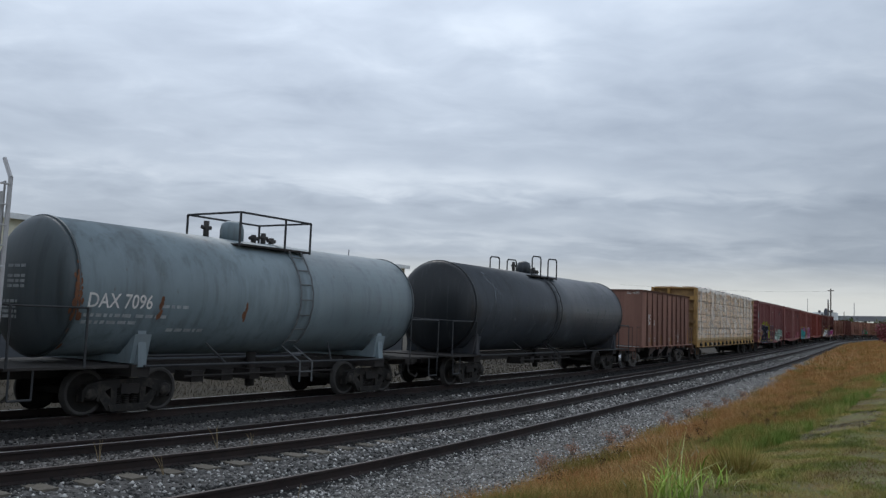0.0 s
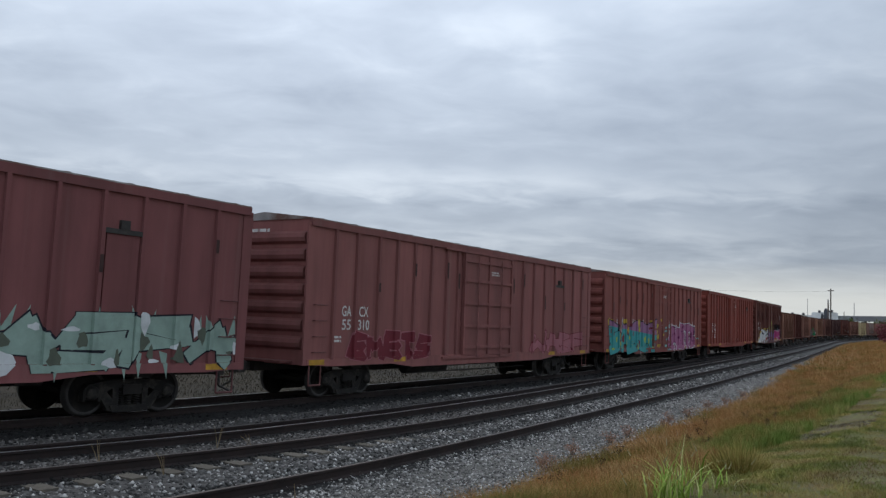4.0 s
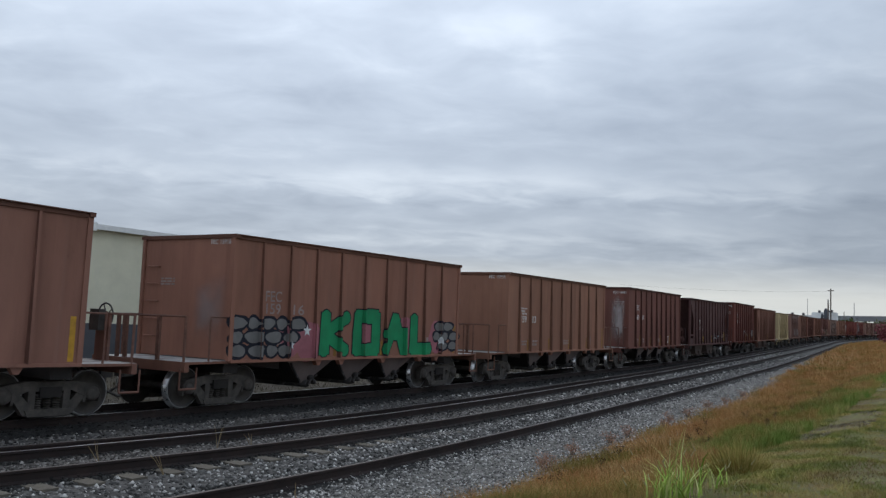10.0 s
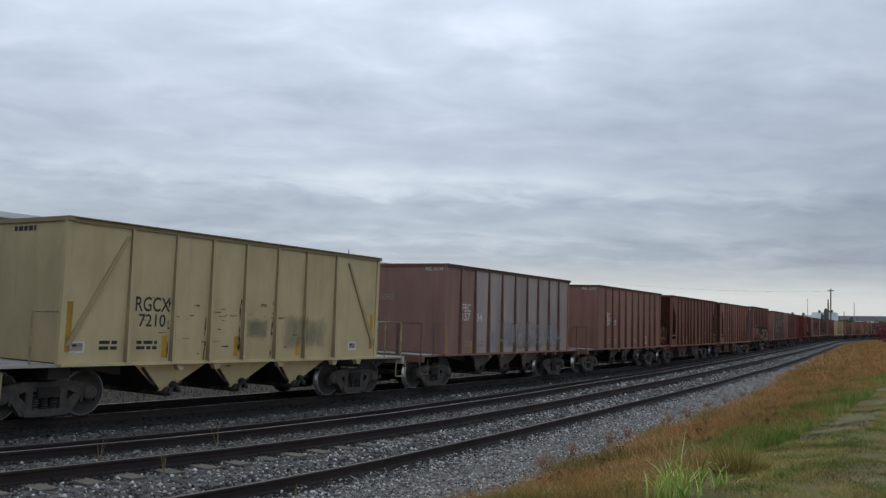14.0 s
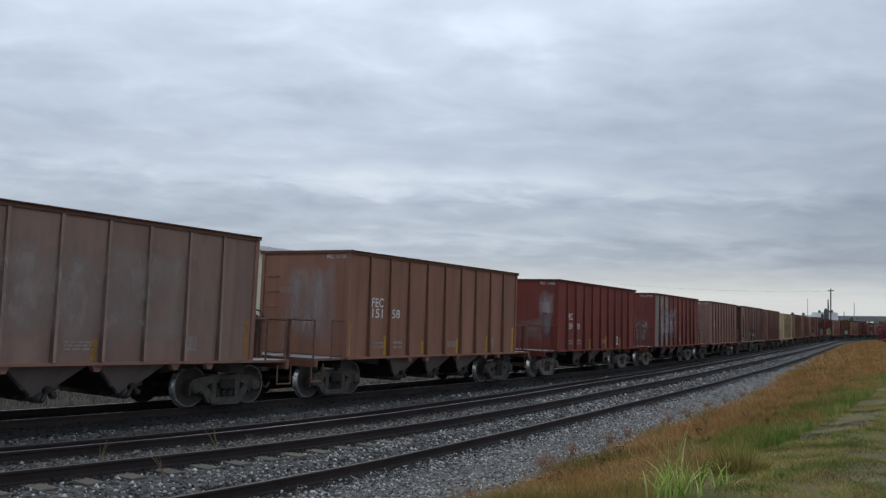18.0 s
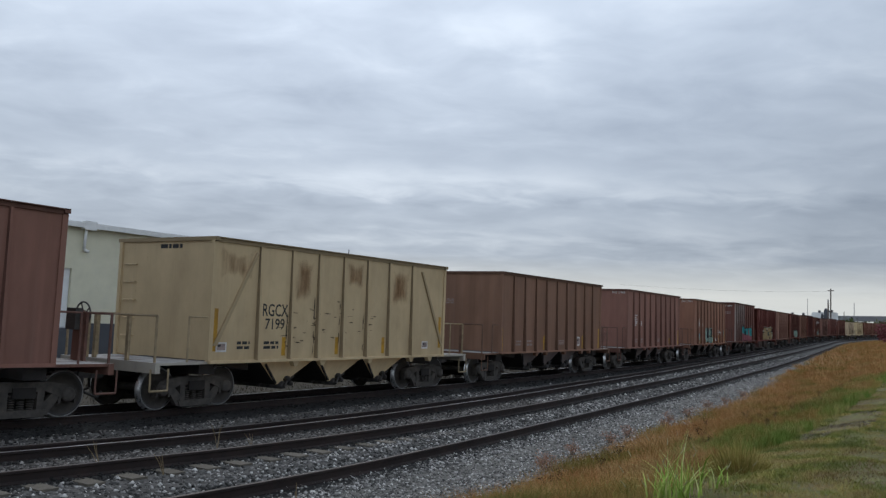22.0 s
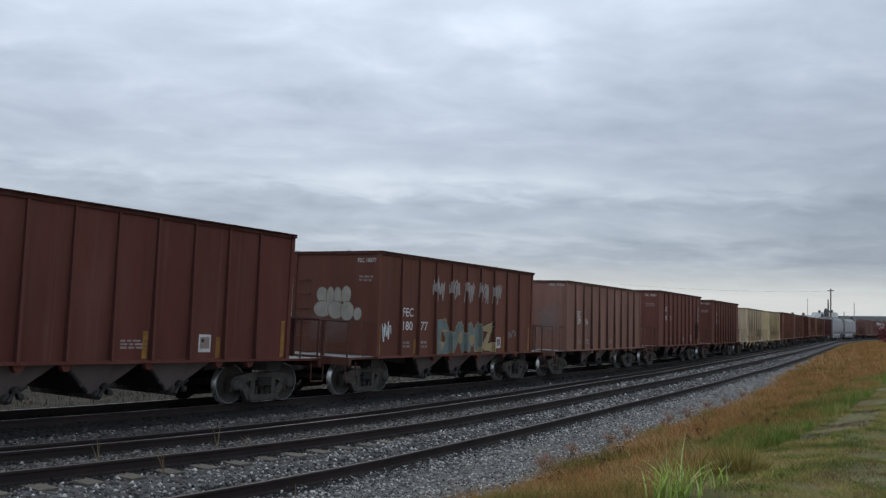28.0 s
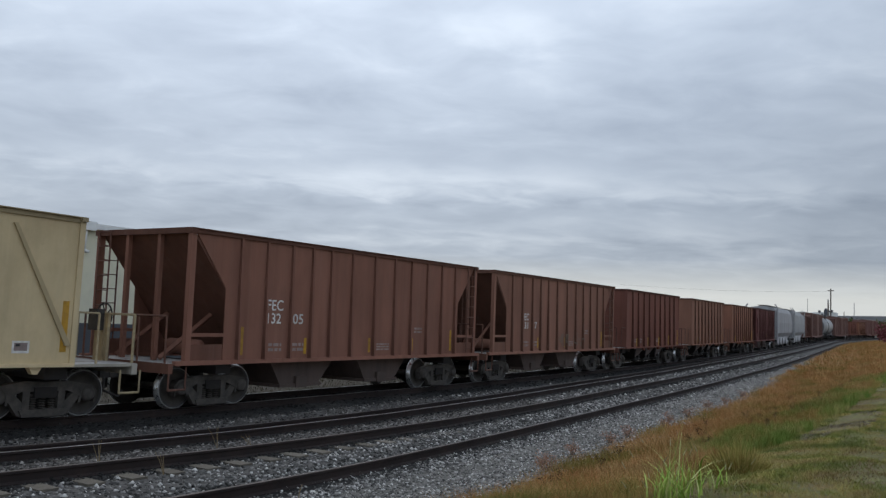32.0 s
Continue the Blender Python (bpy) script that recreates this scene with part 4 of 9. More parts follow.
def near_plants():
    GREENWEED = island("fresh_green_weed", [(0.24, 0.38, 0.06), (0.38, 0.5, 0.1), (0.52, 0.6, 0.18), (0.66, 0.66, 0.3)])
    SEED = island("pale_seed_heads", [(0.34, 0.32, 0.17), (0.42, 0.38, 0.22)])
    made = []
    for k, (x, y, n, h) in enumerate(((8.94, 3.2, 12, 0.86), (8.78, 3.05, 24, 0.66), (8.86, 3.3, 28, 0.58), (9.5, 2.86, 18, 0.4), (8.72, 3.2, 44, 0.46))):
        rng = random.Random(k + 3)
        q, off = x, y - TRACK_Y
        o = tagged(new("grass_tuft"), "tall bright green grass tuft with drooping seed heads", "grass")
        o.location = (x, y, ground_z(q, off) - 0.02)
        bm, hd = bmesh.new(), bmesh.new()
        for i in range(n):
            a, l = rng.uniform(0, 6.283), h * rng.uniform(0.55, 1.15)
            lean = rng.uniform(0.1, 1.1)
            d = Vector((math.cos(a), math.sin(a), 0))
            side = Vector((-d.y, d.x, 0)) * rng.uniform(0.008, 0.017)
            base = Vector((rng.gauss(0, 0.08), rng.gauss(0, 0.08), 0))
            prev = None
            for s in range(6):
                f = s / 5
                droop = f * f * lean
                p = base + d * (l * droop) + Vector((0, 0, l * (f - 0.45 * f * f * f * lean)))
                w = side * (1 - f) if s else side
                cur = (bm.verts.new(p - w), bm.verts.new(p + w)) if s < 5 else (bm.verts.new(p),)
                if prev:
                    bm.faces.new((*prev, *cur[::-1]))
                prev = cur
            if i % 6 == 0:
                rod(hd, p, p + d * 0.05 + Vector((0, 0, 0.07)), 0.006, 5, 0.002)
        tagged(part("blade", bm, GREENWEED, o), kind="stuff")
        tagged(part("seed_head", hd, SEED, o), kind="stuff")
        made.append(o)
    # a soft clump of olive grass
    CLUMP = island("olive_grass_clump", [(0.2, 0.2, 0.05), (0.34, 0.29, 0.08), (0.46, 0.32, 0.11), (0.28, 0.29, 0.07), (0.5, 0.32, 0.13)])
    rng = random.Random(88)
    x, y = 10.9, 3.12
    o = tagged(new("grass_clump"), "soft brownish-green clump of fine grass on the bank", "grass")
    o.location = (x, y, ground_z(x, y - TRACK_Y) - 0.02)
    bm = bmesh.new()
    for i in range(2600):
        a, r = rng.uniform(0, 6.283), 0.30 * math.sqrt(rng.random())
        l = rng.uniform(0.12, 0.62) * rng.uniform(0.6, 1.0) * (1.15 - 2.0 * r)
        base = Vector((math.cos(a) * r, math.sin(a) * r, 0))
        out = Vector((math.cos(a), math.sin(a), 0)) * (r * 0.55) + Vector((rng.gauss(0, 0.05), rng.gauss(0, 0.05), 0))
        w = Vector((rng.uniform(-1, 1), rng.uniform(-1, 1), 0)).normalized() * 0.003
        m, t = base + out * 0.4 + Vector((0, 0, l * 0.6)), base + out + Vector((0, 0, l))
        vs = [bm.verts.new(p) for p in (base - w, base + w, m + w, m - w, t)]
        bm.faces.new(vs[:4])
        bm.faces.new((vs[3], vs[2], vs[4]))
    tagged(part("blade", bm, CLUMP, o), kind="stuff")
    DOCK = island("dark_seed_stalk", [(0.05, 0.025, 0.015), (0.08, 0.04, 0.022), (0.11, 0.06, 0.03)])
    for i, (u, w) in enumerate(((9.6, -11.2), (10.3, -11.0), (13.2, -12.2), (15.0, -11.6), (16.5, -12.4), (17.5, -11.9), (20.0, -11.2), (21.5, -11.4), (22.5, -11.8), (25.5, -11.9), (27.0, -11.0), (31.0, -12.0), (18.8, -10.6), (12.0, -10.9), (13.0, -10.8), (14.2, -11.6), (16.0, -11.2), (19.2, -12.0), (19.6, -11.6), (20.8, -12.3), (23.4, -11.2), (24.4, -12.2), (28.4, -11.6), (33.5, -11.4), (36.0, -11.8), (39.0, -11.0))):
        p = beside(u, w)
        leafy("dock_stalk", (p.x, p.y, ground_z(u, w) + 0.12), 0.1, 0.2, 90, 0.013, DOCK, "dark brown seed stalk standing in the rusty grass", "weed", 140 + i, stems=3)
    RED = island("reddish_weed", [(0.36, 0.17, 0.12), (0.44, 0.22, 0.15), (0.33, 0.2, 0.12), (0.48, 0.3, 0.2)])
    for i, (u, w) in enumerate(((13.1, -9.35), (15.0, -9.0), (17.0, -9.0), (18.3, -8.9), (22.5, -8.6), (24.0, -8.7), (27.5, -8.4), (29.5, -8.5), (12.2, -9.9), (33, -8.4), (20.5, -9.1))):
        p = beside(u, w)
        leafy("dry_weed", (p.x, p.y, ground_z(u, w) - 0.02), 0.2, 0.3, 260, 0.016, RED, "small reddish dry weed in the gravel", "weed", 100 + i, stems=9)
    # thin stalks that lean over the second track
    stalks = []
    STALK = island("dry_stalk", [(0.22, 0.16, 0.09), (0.28, 0.21, 0.12)])
    for i, (q, off, h) in enumerate(((7.2, -5.1, 0.42), (7.6, -5.9, 0.36), (9.6, -4.7, 0.42), (9.9, -5.2, 0.34), (8.2, -7.6, 0.3))):
        p = beside(q, off)
        o = tagged(new("dry_stalk"), "thin dry grass stalk swaying between the rails", "weed")
        o.location = (p.x, p.y, ground_z(q, off))
        bm = bmesh.new()
        rng = random.Random(i)
        for k in range(3):
            e = Vector((rng.uniform(-0.12, 0.12), rng.uniform(-0.1, 0.1), h * rng.uniform(0.75, 1)))
            m = e * 0.5 + Vector((0, 0, 0.05))
            rod(bm, (0, 0, -0.03), m, 0.006, 4, 0.005)
            rod(bm, m, e, 0.005, 4, 0.003)
        part("stem", bm, STALK, o)
        stalks.append(o)
    return made, stalks


TUFTS, STALKS = near_plants()

# ---- railway cars ----
NEAR = -1
WHEELS = []


def wheel_mesh(side=1, darkened=False):
    bm = bmesh.new()
    prof = [(0.06, -0.07), (0.10, -0.075), (0.11, -0.03), (0.30, -0.005), (0.385, -0.055), (0.43, -0.068), (0.455, -0.06), (0.462, 0.035), (0.487, 0.05), (0.485, 0.068), (0.40, 0.07), (0.37, 0.03), (0.2, 0.03), (0.1, 0.06), (0.06, 0.06)]
    prof = [(r, w * side) for r, w in prof]
    lathe(bm, prof, "y", 32, mats=[0, 0, 0, 0, 2, 3, 1, 1, 1, 0, 0, 0, 0, 0])
    return mesh_of("wheel", bm, [WHEEL, RIM, RIM, RIM] if darkened else [WHEEL, TREAD, RIM, WORN])


def side_frame_mesh():
    """A cast three-piece truck's side frame: arched top, sloping lower ties, two windows, spring opening."""
    bm = bmesh.new()
    y0, y1 = -0.09, 0.09
    top = [(-1.08, 0.52), (-0.98, 0.64), (-0.5, 0.72), (0.5, 0.72), (0.98, 0.64), (1.08, 0.52), (1.08, 0.38), (0.72, 0.42), (0.46, 0.54), (-0.46, 0.54), (-0.72, 0.42), (-1.08, 0.38)]
    prism(bm, top, "y", y0, y1)
    for s in (-1, 1):
        leg = [(s * 0.76, 0.46), (s * 0.56, 0.48), (s * 0.32, 0.24), (s * 0.34, 0.08), (s * 0.50, 0.10)]
        prism(bm, leg if s > 0 else leg[::-1], "y", y0 * 0.8, y1 * 0.8)
        post = [(s * 0.28, 0.57), (s * 0.42, 0.57), (s * 0.42, 0.16), (s * 0.28, 0.16)]
        prism(bm, post if s > 0 else post[::-1], "y", y0 * 0.85, y1 * 0.85)
        box(bm, s * 0.889 - 0.17, s * 0.889 + 0.17, y0 * 1.1, y1 * 1.1, 0.40, 0.56)
        for d in (-0.19, 0.14):
            box(bm, s * 0.889 + d, s * 0.889 + d + 0.05, y0, y1, 0.30, 0.45)
    prism(bm, [(-0.42, 0.07), (0.42, 0.07), (0.48, 0.20), (-0.48, 0.20)], "y", y0 * 1.15, y1 * 1.15)
    bevel(bm, 0.012)
    return mesh_of("side_frame", bm, CAST)


def spring_mesh():
    bm = bmesh.new()
    for i in range(3):
        x = -0.19 + 0.19 * i
        for k in range(6):
            lathe(bm, [(0.055, 0.21 + 0.045 * k), (0.078, 0.222 + 0.045 * k), (0.055, 0.236 + 0.045 * k)], "z", 8, centre=(x, 0, 0))
    for z in (0.2, 0.475):
        box(bm, -0.28, 0.28, -0.08, 0.08, z - 0.006, z + 0.006)
    return mesh_of("spring_pack", bm, CAST)


def bolster_mesh():
    bm = bmesh.new()
    box(bm, -0.22, 0.22, -1.12, 1.12, 0.42, 0.62)
    box(bm, -0.3, 0.3, -0.3, 0.3, 0.55, 0.78)
    box(bm, -0.29, 0.29, -0.9, 0.9, 0.19, 0.43)
    for s in (-1, 1):
        for x in (-0.34, 0.34):
            rod(bm, (x * 1.1, -0.75, 0.38), (x * 1.1, 0.75, 0.38), 0.05, 6)
    return mesh_of("bolster", bm, UNDER)


def axle_mesh():
    bm = bmesh.new()
    rod(bm, (0, -1.12, 0), (0, 1.12, 0), 0.085, 10)
    for s in (-1, 1):
        lathe(bm, [(0.05, s * 0.90), (0.145, s * 0.91), (0.145, s * 1.10), (0.10, s * 1.14), (0.03, s * 1.15)], "y", 14)
    return mesh_of("axle", bm, CAST)


TRUCK = {"wheel": wheel_mesh(), "wheel_far": wheel_mesh(-1), "oily_wheel": wheel_mesh(1, True), "oily_wheel_far": wheel_mesh(-1, True), "frame": side_frame_mesh(), "springs": spring_mesh(), "bolster": bolster_mesh(), "axle": axle_mesh()}


def add_truck(car, x):
    b = part("truck", TRUCK["bolster"], None, car, "grimy cast-steel truck with four wheels")
    b.location = (x, 0, 0)
    for s in (-1, 1):
        f = part("side_frame", TRUCK["frame"], None, b)
        f.location = (0, s * 0.99, 0)
        p = part("spring_pack", TRUCK["springs"], None, b)
        p.location = (0, s * 0.99, 0)
        for e in (-0.889, 0.889):
            w = part("wheel", TRUCK["wheel" if s < 0 else "wheel_far"], None, b)
            w.matrix_parent_inverse = Matrix.Translation((e, s * 0.8125, 0.462))
            WHEELS.append(w)
    for e in (-0.889, 0.889):
        a = part("axle", TRUCK["axle"], None, b)
        a.location = (e, 0, 0.462)


def coupler_mesh():
    bm = bmesh.new()
    box(bm, -0.6, 0.0, -0.09, 0.09, 0.74, 0.94)
    prism(bm, [(-0.02, -0.16), (0.2, -0.18), (0.3, -0.1), (0.24, 0.0), (0.34, 0.08), (0.26, 0.2), (-0.02, 0.16)], "z", 0.69, 0.99)
    rod(bm, (0.05, -0.2, 0.72), (-0.05, -0.34, 0.45), 0.03, 6)
    rod(bm, (-0.05, -0.34, 0.45), (0.3, -0.36, 0.3), 0.028, 6)
    rod(bm, (0.3, -0.36, 0.3), (0.42, -0.34, 0.42), 0.03, 6)
    rod(bm, (-0.1, -0.95, 0.95), (0.02, -0.2, 0.99), 0.014, 5)
    bevel(bm, 0.01)
    return mesh_of("coupler", bm, DARKSTEEL)


COUPLER = coupler_mesh()


def add_couplers(car, reach):
    for s in (-1, 1):
        c = part("coupler", COUPLER, None, car)
        c.matrix_basis = Matrix.Translation((s * (reach - 0.26), 0, 0)) @ Matrix.Rotation(0 if s > 0 else math.pi, 4, "Z")


def ladder(bm, x, y, z0, z1, w=0.4, along="x", step=0.34):
    dx, dy = (w / 2, 0) if along == "x" else (0, w / 2)
    for s in (-1, 1):
        rod(bm, (x + s * dx, y + s * dy, z0), (x + s * dx, y + s * dy, z1), 0.02, 5)
    z = z0 + 0.12
    while z < z1:
        rod(bm, (x - dx, y - dy, z), (x + dx, y + dy, z), 0.013, 5)
        z += step


def brake_wheel_mesh():
    bm = bmesh.new()
    n, r = 20, 0.27
    pts = [(0, r * math.cos(6.2832 * i / n), r * math.sin(6.2832 * i / n)) for i in range(n)]
    for i in range(n):
        rod(bm, pts[i], pts[(i + 1) % n], 0.018, 5)
    for k in range(5):
        a = 6.2832 * k / 5
        rod(bm, (0.03, 0, 0), (0, r * math.cos(a), r * math.sin(a)), 0.014, 5)
    rod(bm, (-0.14, 0, 0), (0.05, 0, 0), 0.04, 8)
    box(bm, -0.26, -0.1, -0.16, 0.16, -0.3, 0.14)
    return mesh_of("brake_wheel", bm, DARKSTEEL)


BRAKE_WHEEL = brake_wheel_mesh()


def add_end_railing(car, x, top, wide=1.45):
    """A railing across an end platform: stout posts and a top rail."""
    bm = bmesh.new()
    for y in (-wide, wide):
        rod(bm, (x, y, 1.06), (x, y, top), 0.028, 6)
    rod(bm, (x, -wide, top), (x, wide, top), 0.026, 6)
    rail = part("end_railing", bm, RAILING, car)
    bm = bmesh.new()
    box(bm, -0.03, 0.03, -0.045, 0.045, 0.9, top + 0.01)
    bevel(bm, 0.008)
    post = mesh_of("railing_post", bm, RAILING)
    for y in (-0.62, 0.5, 0.78):
        part("railing_post", post, None, rail).location = (x, y, 0)


def side_panels(car, s, half, ribs, width, low, high):
    """The near side is made of plates that meet behind the ribs; the far side is one sheet."""
    cuts = [-half, *ribs, half] if s == NEAR else [-half, half]
    for a, b in zip(cuts, cuts[1:]):
        bm = bmesh.new()
        y = s * (width + random.uniform(-0.003, 0.003))
        box(bm, a, b, y - 0.012, y + 0.012, low, high)
        part("side_panel", bm, PAINT, car)


def add_ribs(car, places, width, low, high, deep, name="rib", half_wide=0.058, deep_top=None):
    """Pressed ribs on both sides; those of the hoppers deepen towards the sill."""
    top = deep if deep_top is None else deep_top
    slant = 0.016 if deep_top is None else 0.006

    def ring(bm, x, y, sign, z, d):
        return [bm.verts.new((x + u, y + sign * v, z)) for u, v in ((-half_wide - slant, 0.0), (-half_wide, d), (half_wide, d), (half_wide + slant, 0.0))]

    def one(bm, x, y, sign):
        a, b = ring(bm, x, y, sign, low, deep), ring(bm, x, y, sign, high, top)
        for i in range(4):
            # the two sides of a deep rib take the painted-in shade colour
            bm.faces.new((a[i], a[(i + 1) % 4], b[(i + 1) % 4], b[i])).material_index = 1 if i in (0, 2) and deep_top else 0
        bm.faces.new(a[::-1])
        bm.faces.new(b)

    bm = bmesh.new()
    one(bm, 0.0, 0.0, -1)
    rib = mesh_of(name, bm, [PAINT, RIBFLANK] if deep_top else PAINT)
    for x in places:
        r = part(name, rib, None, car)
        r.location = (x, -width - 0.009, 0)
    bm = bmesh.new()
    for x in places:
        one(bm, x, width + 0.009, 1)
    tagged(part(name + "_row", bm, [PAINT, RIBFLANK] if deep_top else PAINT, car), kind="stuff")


def hopper(car, half, height, ribs, truck_x, diagonals=False, width=1.56, chutes=(-1.85, 0.0, 1.85), reach=6.62):
    """An open hopper car with plain ends, end platforms, outside ribs and bottom chutes."""
    sill = 1.07
    for s in (-1, 1):
        side_panels(car, s, half, ribs, width, sill, height - 0.06)
        bm = bmesh.new()
        box(bm, -half - 0.04, half + 0.04, s * width - 0.05, s * width + 0.05, height - 0.10, height)
        box(bm, -half - 0.04, half + 0.04, s * width - 0.1, s * width + 0.1, height - 0.014, height + 0.006)
        part("top_chord", bm, PAINT, car)
        bm = bmesh.new()
        box(bm, -half - 0.02, half + 0.02, s * (width + 0.03) - 0.06, s * (width + 0.03) + 0.06, sill - 0.04, sill + 0.025)
        bevel(bm, 0.008)
        part("side_sill", bm, PAINT, car)
        bm = bmesh.new()
        box(bm, s * half - 0.012, s * half + 0.012, -width + 0.013, width - 0.013, 1.1, height - 0.02)
        part("end_sheet", bm, PAINT, car)
        bm = bmesh.new()
        box(bm, s * half - 0.06, s * half + 0.06, -width - 0.1, width + 0.1, height - 0.08, height + 0.008)
        part("end_chord", bm, PAINT, car)
        for y in (-1, 1):
            bm = bmesh.new()
            box(bm, s * half - 0.06, s * half + 0.05, y * width - 0.05, y * width + 0.05, sill, height - 0.07)
            part("corner_post", bm, PAINT, car)
        # end platform, its beam, steps and rails
        bm = bmesh.new()
        box(bm, min(s * half, s * (reach - 0.45)), max(s * half, s * (reach - 0.45)), -width, width, 1.02, 1.075)
        box(bm, s * (reach - 0.5) - 0.06, s * (reach - 0.5) + 0.06, -width - 0.03, width + 0.03, 0.86, 1.08)
        bevel(bm, 0.008)
        bm.normal_update()
        for f in bm.faces:
            f.material_index = 1 if f.normal.z > 0.9 else 0
        part("end_platform", bm, [PAINT, PLATFORMDUST], car)
        add_end_railing(car, s * (reach - 0.5), 2.05, width - 0.08)
        for y in (-1, 1):
            bm = bmesh.new()
            e = s * (half + 0.55)
            rod(bm, (e, y * (width - 0.05), 1.05), (e, y * (width - 0.05), 2.05), 0.022, 6)
            rod(bm, (e, y * (width - 0.05), 2.05), (s * half, y * (width - 0.05), 2.05), 0.022, 6)
            part("grab_rail", bm, RAILING, car)
            bm = bmesh.new()
            for d in (0.35, 0.8):
                rod(bm, (s * (reach - d), y * width, 0.95), (s * (reach - d), y * width, 0.5), 0.02, 6)
            rod(bm, (s * (reach - 0.35), y * width, 0.5), (s * (reach - 0.8), y * width, 0.5), 0.025, 6)
            part("step", bm, RAILING, car)
        for k in range(5):
            bm = bmesh.new()
            z = 1.55 + 0.42 * k
            rod(bm, (s * (half + 0.07), width - 0.6, z), (s * (half + 0.07), width - 0.2, z), 0.016, 5)
            for y in (width - 0.6, width - 0.2):
                rod(bm, (s * (half + 0.07), y, z), (s * half, y, z), 0.014, 5)
            part("grab_iron", bm, RAILING, car)
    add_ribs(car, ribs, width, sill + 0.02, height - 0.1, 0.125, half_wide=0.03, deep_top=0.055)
    step = half + ribs[0]
    for s in (-1, 1):
        if diagonals:
            for e in (-1, 1):
                bm = bmesh.new()
                a, b = e * (half - 0.12), e * (half - step + 0.1)
                for (x0, z0, x1, z1) in ((a, sill + 0.35, b, height - 0.25),):
                    prism(bm, [(x0 - 0.055, z0), (x0 + 0.055, z0), (x1 + 0.035, z1), (x1 - 0.035, z1)], "y", s * (width + 0.012), s * (width + 0.06))
                part("diagonal_brace", bm, PAINT, car)
    add_underframe(car, half, truck_x, reach)
    gap = (chutes[1] - chutes[0]) / 2
    bm = bmesh.new()
    top = [(-gap, -1.35), (gap, -1.35), (gap, 1.35), (-gap, 1.35)]
    low = [(-0.1, -1.05), (0.14, -1.05), (0.14, 1.05), (-0.1, 1.05)]
    a = [bm.verts.new((x, y, sill - 0.02)) for x, y in top]
    b = [bm.verts.new((x, y, 0.42)) for x, y in low]
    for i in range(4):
        # the slopes take a black colour for their shade, the fronts are dusty
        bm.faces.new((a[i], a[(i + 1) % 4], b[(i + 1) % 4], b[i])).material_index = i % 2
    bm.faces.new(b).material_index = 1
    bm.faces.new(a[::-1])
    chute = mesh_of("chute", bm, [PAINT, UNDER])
    bm = bmesh.new()
    lathe(bm, [(0.02, -1.16), (0.1, -1.14), (0.11, 1.14), (0.02, 1.16)], "y", 10, centre=(0.1, 0, 0.4))
    lathe(bm, [(0.03, -1.24), (0.07, -1.22), (0.075, -1.1), (0.03, -1.08)], "y", 10, centre=(0.2, 0, 0.56))
    lathe(bm, [(0.03, -1.24), (0.06, -1.22), (0.065, -1.1), (0.03, -1.08)], "y", 10, centre=(0.32, 0, 0.44))
    rod(bm, (0.2, -1.2, 0.56), (0.06, -1.22, 0.36), 0.035, 6)
    rod(bm, (0.2, -1.2, 0.56), (0.34, -1.22, 0.42), 0.03, 6)
    rod(bm, (-0.14, -1.1, 0.46), (-0.74, -1.33, 0.94), 0.035, 6)
    rod(bm, (0.2, -1.1, 0.46), (0.42, -1.2, 0.62), 0.025, 6)
    gate = mesh_of("chute_gate", bm, material("dusty_gate_steel", (0.05, 0.046, 0.044), 0.7, metal=0.2, vary=0.5, scale=9, second=(0.2, 0.19, 0.185), second_at=(0.56, 0.7), bump=0.2))
    for x in chutes:
        c = part("chute", chute, None, car)
        c.location = (x, 0, 0)
        g = part("chute_gate", gate, None, c)
    for x in list(chutes) + [chutes[0] - gap, chutes[-1] + gap]:
        bm = bmesh.new()
        # a folded V under the sill where two pockets meet
        prism(bm, [(x + gap - 0.13, 1.04), (x + gap + 0.13, 1.04), (x + gap + 0.05, 0.9), (x + gap - 0.05, 0.9)], "y", -width - 0.03, -width + 0.1)
        part("bracket", bm, PAINT, car)
    for s in (-1, 1):
        # slope sheets that lead from the end pockets to the trucks
        bm = bmesh.new()
        x0, x1 = s * (chutes[-1] + gap), s * (truck_x - 0.4)
        prism(bm, [(x0, 1.03), (x0, 0.8), (x1, 0.98), (x1, 1.03)][::s], "y", -1.1, 1.1)
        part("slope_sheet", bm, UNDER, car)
    b = part("brake_wheel", BRAKE_WHEEL, None, car, "spoked hand-brake wheel")
    b.location = (reach - 0.42, -0.35, 2.0)
    bm = bmesh.new()
    box(bm, reach - 0.52, reach - 0.46, -0.5, -0.2, 1.05, 2.1)
    part("brake_stand", bm, PAINT, car)
    bm = bmesh.new()
    lathe(bm, [(0.05, -0.42), (0.16, -0.36), (0.17, 0.36), (0.05, 0.42)], "y", 14, centre=(half + 0.6, 0.45, 1.45))
    part("air_reservoir", bm, PAINT, car)


def add_underframe(car, half, truck_x, reach):
    bm = bmesh.new()
    box(bm, -reach + 0.5, reach - 0.5, -0.24, 0.24, 0.72, 1.02)
    for s in (-1, 1):
        box(bm, s * truck_x - 0.22, s * truck_x + 0.22, -1.4, 1.4, 0.78, 1.03)
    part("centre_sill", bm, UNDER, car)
    add_truck(car, -truck_x)
    add_truck(car, truck_x)
    add_couplers(car, reach)


SLOPE_RIBS = (-4.6, -3.75, -2.88, -2.13, -1.4, -0.52, 0.5, 1.45, 2.3, 3.15, 3.98, 4.77)


